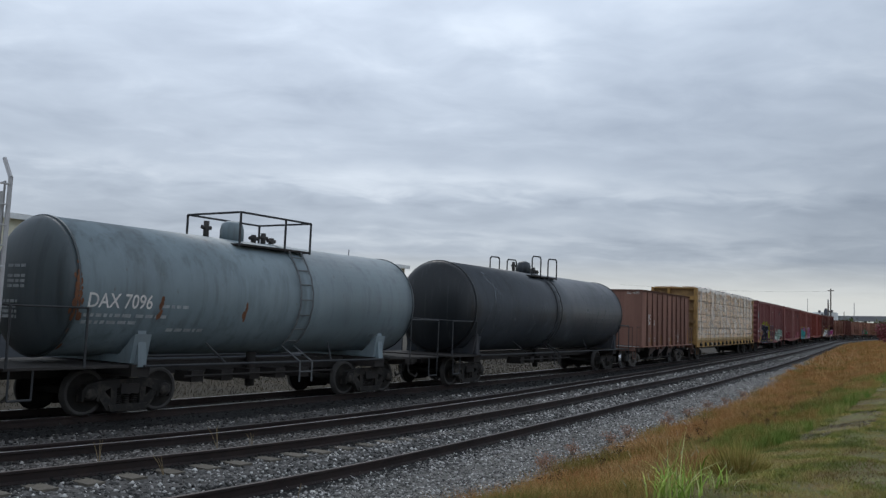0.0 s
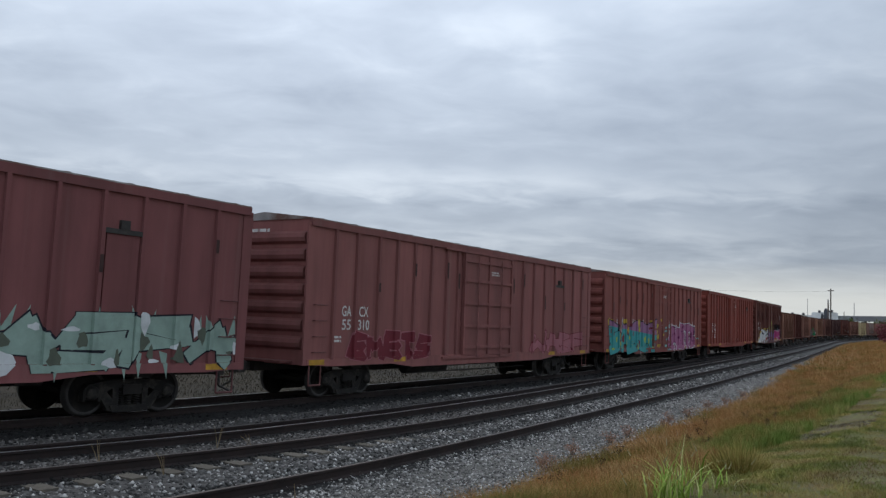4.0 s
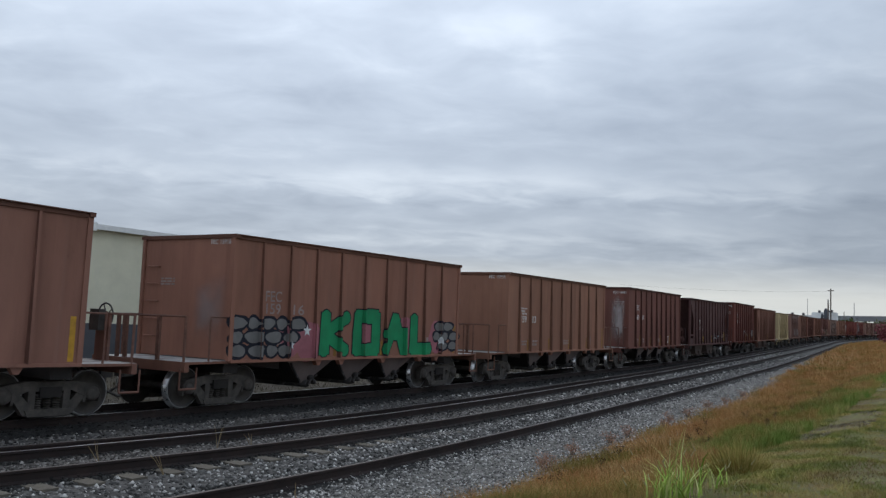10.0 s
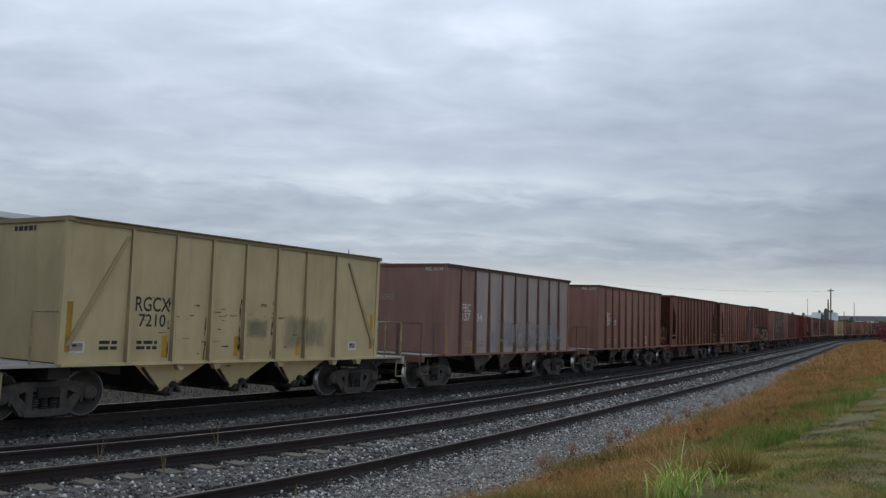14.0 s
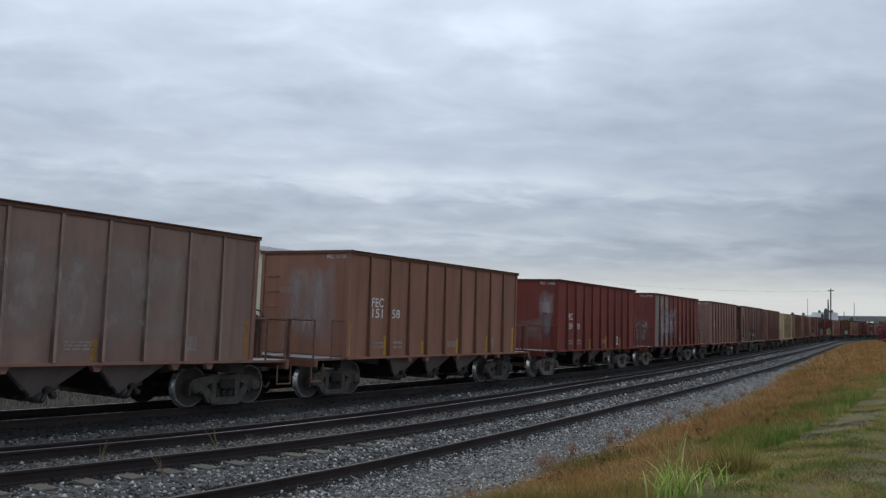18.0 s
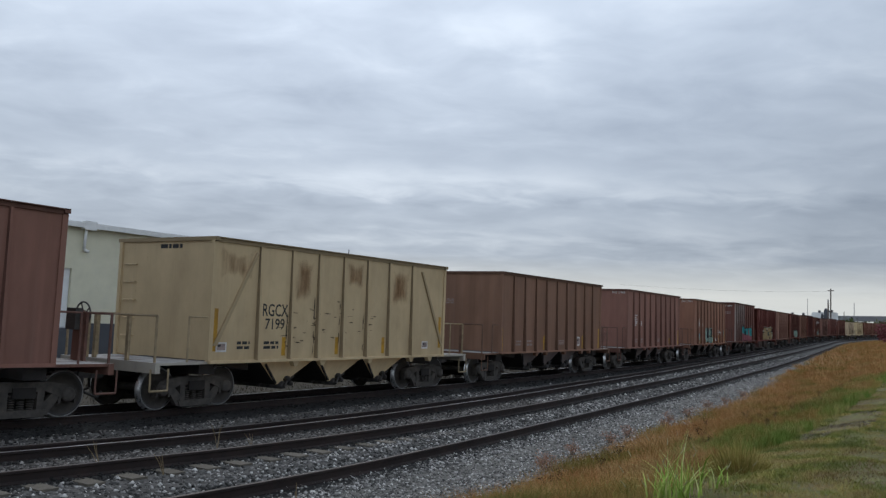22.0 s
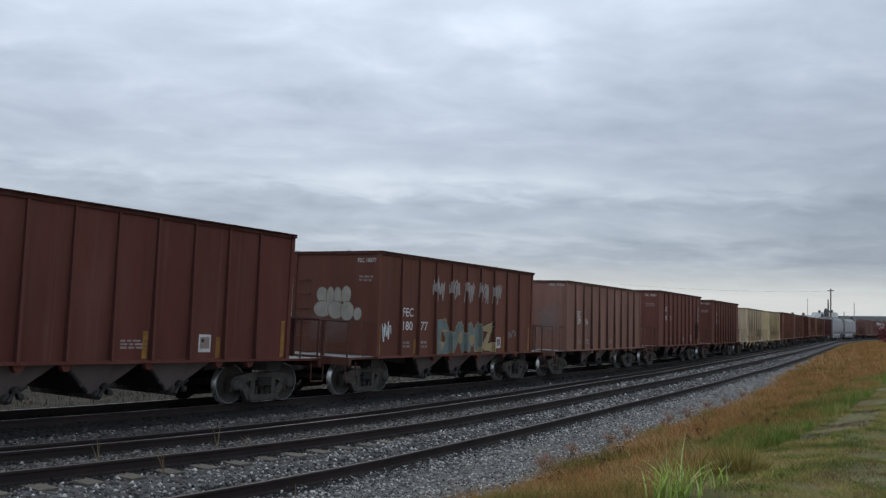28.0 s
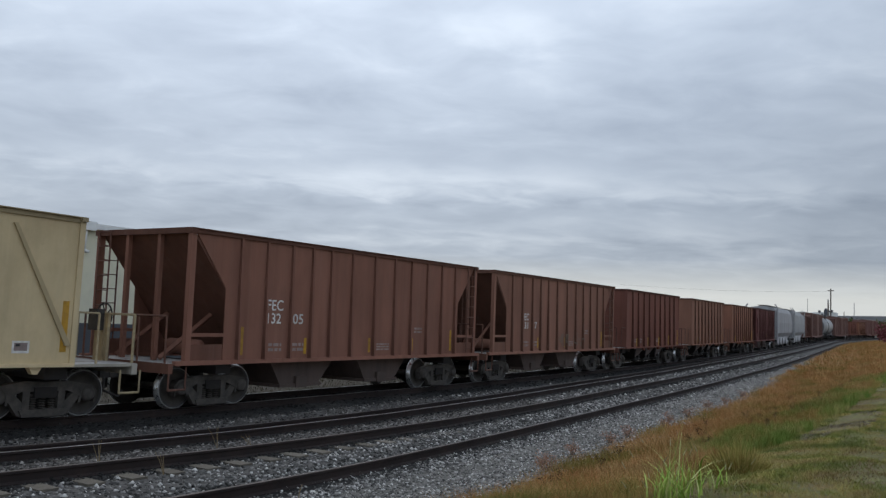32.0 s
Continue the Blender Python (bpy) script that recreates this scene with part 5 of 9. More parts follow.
def slope_hopper(car, half=6.05, height=3.97, truck_x=4.78, width=1.58, reach=6.85):
    """An open hopper car whose sides run the whole length over open, braced ends with sloping end sheets."""
    sill, cut = 1.07, half - 1.05
    for s in (-1, 1):
        bm = bmesh.new()
        prism(bm, [(-cut, sill), (cut, sill), (cut, 2.70), (half - 0.12, height - 0.08), (-half + 0.12, height - 0.08), (-cut, 2.70)], "y", s * width - 0.012, s * width + 0.012)
        part("side_sheet", bm, PAINT, car)
        bm = bmesh.new()
        box(bm, -half - 0.05, half + 0.05, s * width - 0.06, s * width + 0.06, height - 0.1, height)
        box(bm, -half - 0.05, half + 0.05, s * width - 0.1, s * width + 0.1, height - 0.014, height + 0.006)
        part("top_chord", bm, PAINT, car)
        bm = bmesh.new()
        box(bm, -half - 0.3, half + 0.3, s * (width + 0.02) - 0.06, s * (width + 0.02) + 0.06, sill - 0.06, sill + 0.035)
        bevel(bm, 0.008)
        part("side_sill", bm, PAINT, car)
        # sloping end sheet, crown and braces
        bm = bmesh.new()
        prism(bm, [(s * (half - 0.1), height - 0.06), (s * (half - 0.05), height - 0.1), (s * (cut + 0.02), 2.70), (s * (cut - 1.25), sill - 0.02), (s * (cut - 1.3), sill + 0.02), (s * (cut - 0.05), 2.74)][::s], "y", -width + 0.014, width - 0.014)
        part("slope_sheet", bm, PAINT, car)
        bm = bmesh.new()
        box(bm, s * half - 0.08, s * half + 0.08, -width - 0.1, width + 0.1, height - 0.12, height + 0.008)
        part("end_chord", bm, PAINT, car)
        for y in (-1, 1):
            bm = bmesh.new()
            box(bm, s * (half - 0.02) - 0.07, s * (half - 0.02) + 0.07, y * width - 0.06, y * width + 0.06, sill, height - 0.1)
            part("corner_post", bm, PAINT, car)
            bm = bmesh.new()
            rod(bm, (s * half, y * 0.75, sill + 0.05), (s * (cut - 0.35), y * 0.75, 2.1), 0.06, 4)
            part("end_brace", bm, PAINT, car)
            bm = bmesh.new()
            box(bm, s * (half - 0.02) - 0.05, s * (half - 0.02) + 0.05, y * 0.55 - 0.05, y * 0.55 + 0.05, sill, height - 0.1)
            part("end_post", bm, PAINT, car)
            bm = bmesh.new()
            box(bm, min(s * cut, s * half), max(s * cut, s * half), y * width - 0.025, y * width + 0.025, 1.62, 1.7)
            part("side_rail", bm, PAINT, car)
            bm = bmesh.new()
            box(bm, min(s * cut, s * half), max(s * cut, s * half), y * (width - 0.02) - 0.012, y * (width - 0.02) + 0.012, sill, 1.45)
            part("skirt_plate", bm, PAINT, car)
        bm = bmesh.new()
        box(bm, min(s * (cut + 0.1), s * (reach - 0.4)), max(s * (cut + 0.1), s * (reach - 0.4)), -width, width, 1.0, 1.05)
        box(bm, s * (reach - 0.42) - 0.06, s * (reach - 0.42) + 0.06, -width - 0.02, width + 0.02, 0.84, 1.06)
        bm.normal_update()
        for f in bm.faces:
            f.material_index = 1 if f.normal.z > 0.9 else 0
        part("end_platform", bm, [PAINT, PLATFORMDUST], car)
        bm = bmesh.new()
        rod(bm, (s * (reach - 0.42), -1.4, 2.05), (s * (reach - 0.42), 1.4, 2.05), 0.024, 6)
        for y in (-1.4, 1.4):
            rod(bm, (s * (reach - 0.42), y, 1.05), (s * (reach - 0.42), y, 2.05), 0.024, 6)
        rail = part("end_railing", bm, RAILING, car)
        for y in (-0.5, 0.5):
            bm = bmesh.new()
            rod(bm, (s * (reach - 0.42), y, 1.05), (s * (reach - 0.42), y, 2.05), 0.024, 6)
            part("railing_post", bm, RAILING, rail)
        for y, e in ((-s, -1),):
            bm = bmesh.new()
            ladder(bm, s * (half + 0.1), y * (width - 0.3), 1.1, height, 0.42, "y")
            part("ladder", bm, RAILING, car)
        bm = bmesh.new()
        ladder(bm, s * (half - 0.35), -s * (width + 0.08), 1.15, height - 0.05, 0.42, "x")
        part("ladder", bm, RAILING, car)
        bm = bmesh.new()
        for d in (0.3, 0.75):
            rod(bm, (s * (reach - d - 0.1), -width, 0.98), (s * (reach - d - 0.1), -width, 0.5), 0.02, 6)
        rod(bm, (s * (reach - 0.4), -width, 0.5), (s * (reach - 0.85), -width, 0.5), 0.025, 6)
        part("step", bm, RAILING, car)
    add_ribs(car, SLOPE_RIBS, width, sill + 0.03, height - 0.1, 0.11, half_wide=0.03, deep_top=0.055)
    add_underframe(car, half, truck_x, reach)
    bm = bmesh.new()
    prism(bm, [(-1.2, 1.03), (1.2, 1.03), (0.62, 0.4), (-0.78, 0.4)], "y", -1.25, 1.25)
    box(bm, -0.85, 0.7, -1.3, 1.3, 0.36, 0.44)
    box(bm, -0.3, 0.1, -1.34, -1.2, 0.34, 0.62)
    bin_mesh = mesh_of("chute", bm, PAINT)
    for x in (-1.95, 1.45):
        c = part("chute", bin_mesh, None, car)
        c.location = (x, 0, 0)
    bm = bmesh.new()
    lathe(bm, [(0.05, -0.55), (0.17, -0.48), (0.18, 0.48), (0.05, 0.55)], "y", 14, centre=(-half + 0.9, -0.5, 1.36))
    part("air_reservoir", bm, PAINT, car)
    b = part("brake_wheel", BRAKE_WHEEL, None, car, "spoked hand-brake wheel")
    b.location = (half + 0.35, -0.45, 2.9)
    bm = bmesh.new()
    box(bm, half + 0.05, half + 0.25, -0.6, -0.3, 2.5, 3.1)
    part("brake_stand", bm, PAINT, car)


ROOF = material("galvanised_roof_with_rust", (0.3, 0.28, 0.27), 0.6, metal=0.3, vary=0.3, scale=2, second=(0.16, 0.09, 0.07), second_at=(0.45, 0.6))
BOX_POSTS = (-8.31, -7.38, -6.36, -5.48, -4.56, -3.62, -2.72, -2.02, 1.9, 2.75, 3.67, 4.62, 5.58, 6.5, 7.45, 8.38)


def boxcar(car, half=9.27, height=4.62, truck_x=6.9, width=1.6, door=(-1.72, 1.74), reach=10.15, posts=9, corrugations=7):
    sill = 0.92
    for s in (-1, 1):
        bm = bmesh.new()
        box(bm, -half, half, s * width - 0.012, s * width + 0.012, sill + 0.05, height)
        part("side_sheet", bm, PAINT, car)
        bm = bmesh.new()
        prism(bm, [(-half, sill + 0.02), (-truck_x - 1.4, sill - 0.04), (-truck_x + 1.3, sill - 0.04), (-truck_x + 2.4, sill - 0.16), (truck_x - 2.4, sill - 0.16), (truck_x - 1.3, sill - 0.04), (truck_x + 1.4, sill - 0.04), (half, sill + 0.02), (half, sill + 0.16), (-half, sill + 0.16)], "y", s * (width + 0.03) - 0.03, s * (width + 0.03) + 0.03)
        part("side_sill", bm, PAINT, car)
        bm = bmesh.new()
        box(bm, -half - 0.05, half + 0.05, s * (width + 0.02) - 0.06, s * (width + 0.02) + 0.06, height - 0.18, height)
        bevel(bm, 0.01)
        part("eave_plate", bm, PAINT, car)
        # corrugated end
        bm = bmesh.new()
        box(bm, s * half - 0.012, s * half + 0.012, -width + 0.013, width - 0.013, sill, height + 0.02)
        prism(bm, [(-width + 0.02, height), (width - 0.02, height), (0, height + 0.2)], "x", s * half - 0.012, s * half + 0.012)
        part("end_wall", bm, PAINT, car)
        bm = bmesh.new()
        prism(bm, [(0.0, 0.17), (0.09, 0.1), (0.115, 0.0), (0.09, -0.1), (0.0, -0.17)], "y", -width + 0.12, width - 0.12)
        corr = mesh_of("corrugation", bm, PAINT)
        pitch = (height - 0.35 - 1.15) / corrugations
        for k in range(corrugations):
            c = part("corrugation", corr, None, car)
            c.matrix_basis = Matrix.Translation((s * (half + 0.012), 0, 1.25 + pitch * (k + 0.5))) @ Matrix.Rotation(0 if s > 0 else math.pi, 4, "Z")
        for y in (-1, 1):
            bm = bmesh.new()
            box(bm, s * half - 0.14, s * half + 0.13, y * (width + 0.01) - 0.03, y * (width + 0.01) + 0.03, sill, height - 0.1)
            part("corner_post", bm, PAINT, car)
            bm = bmesh.new()
            for z in (1.25, 1.65, 2.05, 2.45):
                rod(bm, (s * (half - 0.65), y * (width + 0.1), z), (s * (half - 0.2), y * (width + 0.1), z), 0.014, 5)
                for x in (0.65, 0.2):
                    rod(bm, (s * (half - x), y * (width + 0.1), z), (s * (half - x), y * width, z), 0.012, 5)
            part("ladder", bm, RAILING, car)
            bm = bmesh.new()
            for d in (0.15, 0.6):
                rod(bm, (s * (half - d), y * width, 0.95), (s * (half - d), y * width, 0.42), 0.02, 6)
            rod(bm, (s * (half - 0.15), y * width, 0.42), (s * (half - 0.6), y * width, 0.42), 0.025, 6)
            part("step", bm, RAILING, car)
        bm = bmesh.new()
        box(bm, s * (half + 0.05), s * (half + 0.5), -1.2, 1.2, 0.98, 1.03)
        part("end_platform", bm, PAINT, car)
    d0, d1 = door
    add_ribs(car, BOX_POSTS, width, sill + 0.14, height - 0.17, 0.075, "side_post", 0.04)
    for s in (-1, 1):
        # sliding plug door with frame, cross bars and locking rods
        bm = bmesh.new()
        y = s * (width + 0.05)
        box(bm, d0, d1, y - 0.03, y + 0.03, sill + 0.12, height - 0.22)
        dr = part("door", bm, PAINT, car, "panelled plug door with locking bars")
        for z in (1.3, 2.0, 2.75, 3.5, 4.15):
            bm = bmesh.new()
            box(bm, d0 + 0.06, d1 - 0.06, y + s * 0.055 - 0.025, y + s * 0.055 + 0.025, z - 0.05, z + 0.05)
            part("door_bar", bm, PAINT, dr)
        for x in (d0 + 0.06, (d0 + d1) / 2, d1 - 0.06):
            bm = bmesh.new()
            box(bm, x - 0.05, x + 0.05, y + s * 0.06 - 0.03, y + s * 0.06 + 0.03, sill + 0.15, height - 0.25)
            part("door_stile", bm, PAINT, dr)
        for x in (d0 + 0.9, d1 - 0.9):
            bm = bmesh.new()
            rod(bm, (x, y + s * 0.11, sill + 0.05), (x, y + s * 0.11, height - 0.3), 0.022, 6)
            part("locking_rod", bm, RAILING, dr)
        bm = bmesh.new()
        box(bm, d0 - 1.2, d1 + 0.1, y + s * 0.02 - 0.05, y + s * 0.02 + 0.05, sill + 0.02, sill + 0.1)
        box(bm, d0 - 1.2, d1 + 0.1, y + s * 0.02 - 0.05, y + s * 0.02 + 0.05, height - 0.22, height - 0.15)
        part("door_track", bm, PAINT, car)
    # small hatch with its hinge box beside the door
    bm = bmesh.new()
    box(bm, 5.68, 6.42, -width - 0.045, -width - 0.012, 1.78, 3.62)
    bevel(bm, 0.008)
    hatch = part("hatch", bm, PAINT, car)
    bm = bmesh.new()
    box(bm, 5.62, 6.46, -width - 0.08, -width - 0.012, 3.62, 3.72)
    box(bm, 5.95, 6.15, -width - 0.1, -width - 0.012, 3.72, 3.9)
    part("hatch_hinge", bm, DARKSTEEL, hatch)
    # shallow peaked roof of ribbed panels
    bm = bmesh.new()
    prism(bm, [(-width - 0.07, height), (-width - 0.07, height + 0.03), (0, height + 0.22), (width + 0.07, height + 0.03), (width + 0.07, height)], "x", -half - 0.05, half + 0.05)
    part("roof", bm, ROOF, car, "weathered galvanised roof")
    bm = bmesh.new()
    for s in (-1, 1):
        prism(bm, [(s * (width + 0.05), height + 0.035), (s * (width + 0.05), height + 0.045), (0, height + 0.235), (0, height + 0.22)][::s], "x", -0.05, 0.05)
    seam = mesh_of("roof_seam", bm, ROOF)
    for i in range(14):
        r = part("roof_seam", seam, None, car)
        r.location = (-half + 0.4 + (2 * half - 0.8) * i / 13, 0, 0)
    add_underframe(car, half, truck_x, reach)
    bm = bmesh.new()
    box(bm, -truck_x + 1.6, truck_x - 1.6, -0.5, 0.5, 0.6, 0.8)
    rod(bm, (-3.6, -0.7, 0.62), (-1.2, -0.7, 0.62), 0.16, 10)
    rod(bm, (-3.9, -1.0, 0.5), (4.2, -1.0, 0.5), 0.02, 5)
    for x in (-4.4, -0.4, 1.6, 4.2):
        box(bm, x, x + 0.14, -1.5, 1.5, 0.7, 0.95)
    part("brake_gear", bm, UNDER, car)
    b = part("brake_wheel", BRAKE_WHEEL, None, car, "spoked hand-brake wheel")
    b.location = (half + 0.45, -0.5, 2.2)


def tank_car(car, half, radius, middle, truck_x, reach, dome=0.0, platform=(-1.12, 1.38), band=True, shift=0.0, hoops=False):
    """A tank car: barrel with dished heads, saddles, sill, top platform with valves, ladder and end rails."""
    prof = []
    for k in range(9):
        a = math.pi / 2 * k / 8
        prof.append((max(radius * math.sin(a), 0.02), -half + 0.42 - 0.42 * math.cos(a)))
    prof += [(r, -x) for r, x in prof[:9][::-1]]
    bm = bmesh.new()
    lathe(bm, prof[8:10], "x", 48, centre=(0, 0, middle))
    part("tank", bm, TANKPAINT, car)
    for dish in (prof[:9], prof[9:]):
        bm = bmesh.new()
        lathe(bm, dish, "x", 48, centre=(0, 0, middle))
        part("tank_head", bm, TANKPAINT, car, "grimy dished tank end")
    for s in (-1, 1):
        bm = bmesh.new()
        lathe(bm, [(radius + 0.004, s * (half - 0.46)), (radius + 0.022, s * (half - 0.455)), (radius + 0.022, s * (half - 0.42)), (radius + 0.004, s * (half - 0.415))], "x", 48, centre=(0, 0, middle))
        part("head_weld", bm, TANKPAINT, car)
        # saddle at the truck
        bm = bmesh.new()
        prism(bm, [(-1.3, 1.05), (1.3, 1.05), (1.42, 1.65), (0.9, 1.2), (-0.9, 1.2), (-1.42, 1.65)], "x", s * truck_x - 0.2, s * truck_x + 0.2)
        for y in (-1, 1):
            prism(bm, [(y * 1.25, 0.98), (y * 1.45, 0.98), (y * 1.36, 1.72), (y * 1.1, 1.5)][::y], "x", s * truck_x - 0.1, s * truck_x + 0.1)
        part("saddle", bm, PAINT, car)
        bm = bmesh.new()
        box(bm, min(s * (half - 1.6), s * (reach - 0.35)), max(s * (half - 1.6), s * (reach - 0.35)), -1.5, 1.5, 0.98, 1.03)
        part("end_platform", bm, UNDER, car)
        for y in (-1, 1):
            bm = bmesh.new()
            e = s * (reach - 0.4)
            rod(bm, (e, y * 1.48, 1.0), (e, y * 1.48, 2.15), 0.024, 6)
            rod(bm, (e, y * 1.48, 2.15), (e, 0, 2.2), 0.024, 6)
            rod(bm, (s * (half - 0.6), y * 1.5, 1.0), (s * (half - 0.6), y * 1.5, 2.15), 0.024, 6)
            rod(bm, (s * (half - 0.6), y * 1.5, 2.15), (e, y * 1.48, 2.15), 0.024, 6)
            part("end_railing", bm, RAILING, car)
            bm = bmesh.new()
            for d in (0.45, 0.9):
                rod(bm, (s * (reach - d), y * 1.5, 0.98), (s * (reach - d), y * 1.5, 0.45), 0.02, 6)
            rod(bm, (s * (reach - 0.45), y * 1.5, 0.45), (s * (reach - 0.9), y * 1.5, 0.45), 0.025, 6)
            part("step", bm, RAILING, car)
            bm = bmesh.new()
            rod(bm, (s * truck_x, y * 1.5, 1.0), (0, y * 1.5, 1.0), 0.03, 6)
            rod(bm, (s * truck_x * 0.45, y * 1.5, 1.0), (s * truck_x * 0.52, y * 1.1, 1.45), 0.02, 5)
            part("side_handrail", bm, RAILING, car)
    top = middle + radius
    # platform with handrails round the valves
    a, b = platform
    for y in (-1, 1):
        bm = bmesh.new()
        box(bm, a, b, min(y * 0.4, y * 0.95), max(y * 0.4, y * 0.95), top - 0.2, top - 0.15)
        part("top_platform", bm, UNDER, car)
        if hoops:
            # two separate bent hoops along each side
            for lo, hi in ((a, a + 0.75), (b - 0.95, b - 0.15)):
                bm = bmesh.new()
                line = [(lo, top - 0.22), (lo, top + 0.5), (lo + 0.1, top + 0.6), (hi - 0.02, top + 0.62), (hi + 0.08, top + 0.55), (hi + 0.08, top - 0.22)]
                for (p, zp), (q, zq) in zip(line, line[1:]):
                    rod(bm, (p, y * 0.95, zp), (q, y * 0.95, zq), 0.03, 6)
                part("platform_railing", bm, RAILING, car)
            continue
        bm = bmesh.new()
        for x in (a, (a + b) / 2 + 0.3, b):
            rod(bm, (x, y * 0.95, top - 0.22), (x, y * 0.95, top + 0.6), 0.03, 6)
        rod(bm, (a, y * 0.95, top + 0.6), (b, y * 0.95, top + 0.6), 0.028, 6)
        part("platform_railing", bm, RAILING, car)
    for x in () if hoops else (a, b):
        bm = bmesh.new()
        rod(bm, (x, -0.95, top + 0.6), (x, 0.95, top + 0.6), 0.028, 6)
        part("platform_railing", bm, RAILING, car)
    bm = bmesh.new()
    lathe(bm, [(0.3, top - 0.1), (0.3, top + 0.25), (0.26, top + 0.4), (0.14, top + 0.47), (0.02, top + 0.49)], "z", 20, centre=(-0.5, 0, 0))
    part("manway_dome", bm, TANKPAINT, car)
    bm = bmesh.new()
    for x, h in ((-1.25, 0.4), (0.35, 0.22), (0.7, 0.3), (1.0, 0.2)):
        bm = bmesh.new()
        rod(bm, (x, 0.1, top - 0.05), (x, 0.1, top + h), 0.07, 8)
        rod(bm, (x - 0.14, 0.1, top + h * 0.6), (x + 0.14, 0.1, top + h * 0.6), 0.05, 8)
        part("valve", bm, DARKSTEEL, car)
    bm = bmesh.new()
    pts = [(0.56 + shift, -0.98, top - 0.2)]
    for k in range(1, 8):
        a = math.radians(52 - 15 * k)
        pts.append((0.56 + shift, -(radius + 0.08) * math.cos(a), middle + (radius + 0.08) * math.sin(a)))
    pts += [(0.56 + shift, -1.56, 1.0), (0.56 + shift, -1.56, 0.5)]
    for d in (0, 0.45):
        for p, q in zip(pts, pts[1:]):
            rod(bm, (p[0] + d, p[1], p[2]), (q[0] + d, q[1], q[2]), 0.022, 5)
    for p, q in zip(pts, pts[1:]):
        m = (Vector(p) + Vector(q)) / 2
        rod(bm, m, m + Vector((0.45, 0, 0)), 0.016, 5)
    part("ladder", bm, RAILING, car)
    if band:
        bm = bmesh.new()
        lathe(bm, [(radius + 0.004, 0.65), (radius + 0.02, 0.655), (radius + 0.02, 1.25), (radius + 0.004, 1.255)], "x", 48, centre=(shift, 0, middle))
        part("shell_band", bm, TANKPAINT, car)
    add_underframe(car, half, truck_x, reach)
    bm = bmesh.new()
    for i in range(5):
        x = -2.2 + 0.9 * i
        box(bm, x, x + 0.35, -0.8, -0.2, 0.55, 0.8)
    rod(bm, (-2.5, -0.9, 0.7), (2.6, -0.9, 0.7), 0.03, 5)
    rod(bm, (0.0, -0.4, 0.35), (0.0, -0.4, 1.2), 0.12, 8)
    part("bottom_fittings", bm, UNDER, car)


WRAP = material("crumpled_white_lumber_wrap", (0.72, 0.53, 0.365), 0.6, vary=0.18, scale=2.2, second=(0.5, 0.36, 0.235), second_at=(0.45, 0.68), bump=0.6, bump_scale=9, spec=0.3)
def film(name, least, most, grain, lo=0.36, hi=0.72, tilt=0.45):
    """Cloudy packing film: milky in the folds, clear between them."""
    m = material(name, (0.9, 0.82, 0.73), 0.5, vary=0.1, scale=4, bump=0.5, bump_scale=6, spec=0.25)
    t = m.node_tree
    coord = t.nodes.new("ShaderNodeTexCoord")
    place = t.nodes.new("ShaderNodeMapping")
    place.inputs["Scale"].default_value, place.inputs["Rotation"].default_value = grain, (0, tilt, 0)
    t.links.new(coord.outputs["Object"], place.inputs[0])
    n = node(t, "ShaderNodeTexNoise", Scale=1.0, Detail=7.0, Roughness=0.66, Distortion=0.5)
    t.links.new(place.outputs[0], n.inputs["Vector"])
    r = t.nodes.new("ShaderNodeMapRange")
    for i, k in enumerate((lo, hi, least, most)):
        r.inputs[i + 1].default_value = k
    t.links.new(n.outputs[0], r.inputs[0])
    t.links.new(r.outputs[0], t.nodes["Principled BSDF"].inputs["Alpha"])
    return m


SHEET = film("cloudy_packing_film", 0.06, 0.62, (0.8, 0.8, 4.2), 0.44, 0.74, 0.6)
TOPFILM = film("white_top_film", 0.6, 1.0, (2.0, 2.0, 2.0))
FOLD = film("folded_packing_film", 0.04, 0.9, (3.4, 3.4, 1.0), 0.36, 0.7)
FILM = material("whitish_plastic_film", (0.58, 0.49, 0.39), 0.4, vary=0.14, scale=5, bump=0.8, bump_scale=9, spec=0.5)
LUMBER = material("stacked_yellow_lumber", (0.42, 0.31, 0.17), 0.8, vary=0.25, scale=7, stretch=(0.15, 1, 6), bump=0.5, bump_scale=20)
BAND = material("brown_steel_band", (0.12, 0.095, 0.075), 0.7, vary=0.2, scale=8, bump=0)
BULKPLATE = material("rusty_bulkhead_plate", (0.29, 0.185, 0.085), 0.8, vary=0.3, scale=2, second=(0.17, 0.1, 0.055), second_at=(0.46, 0.7), bump=0.1, bump_scale=20)
STRAP = material("dark_cargo_strap", (0.045, 0.045, 0.05), 0.6, vary=0.1, scale=8, bump=0)
BEAM = material("mustard_car_paint", (0.33, 0.195, 0.066), 0.7, vary=0.25, scale=3, second=(0.09, 0.055, 0.03), second_at=(0.52, 0.75), bump=0.1, bump_scale=20)


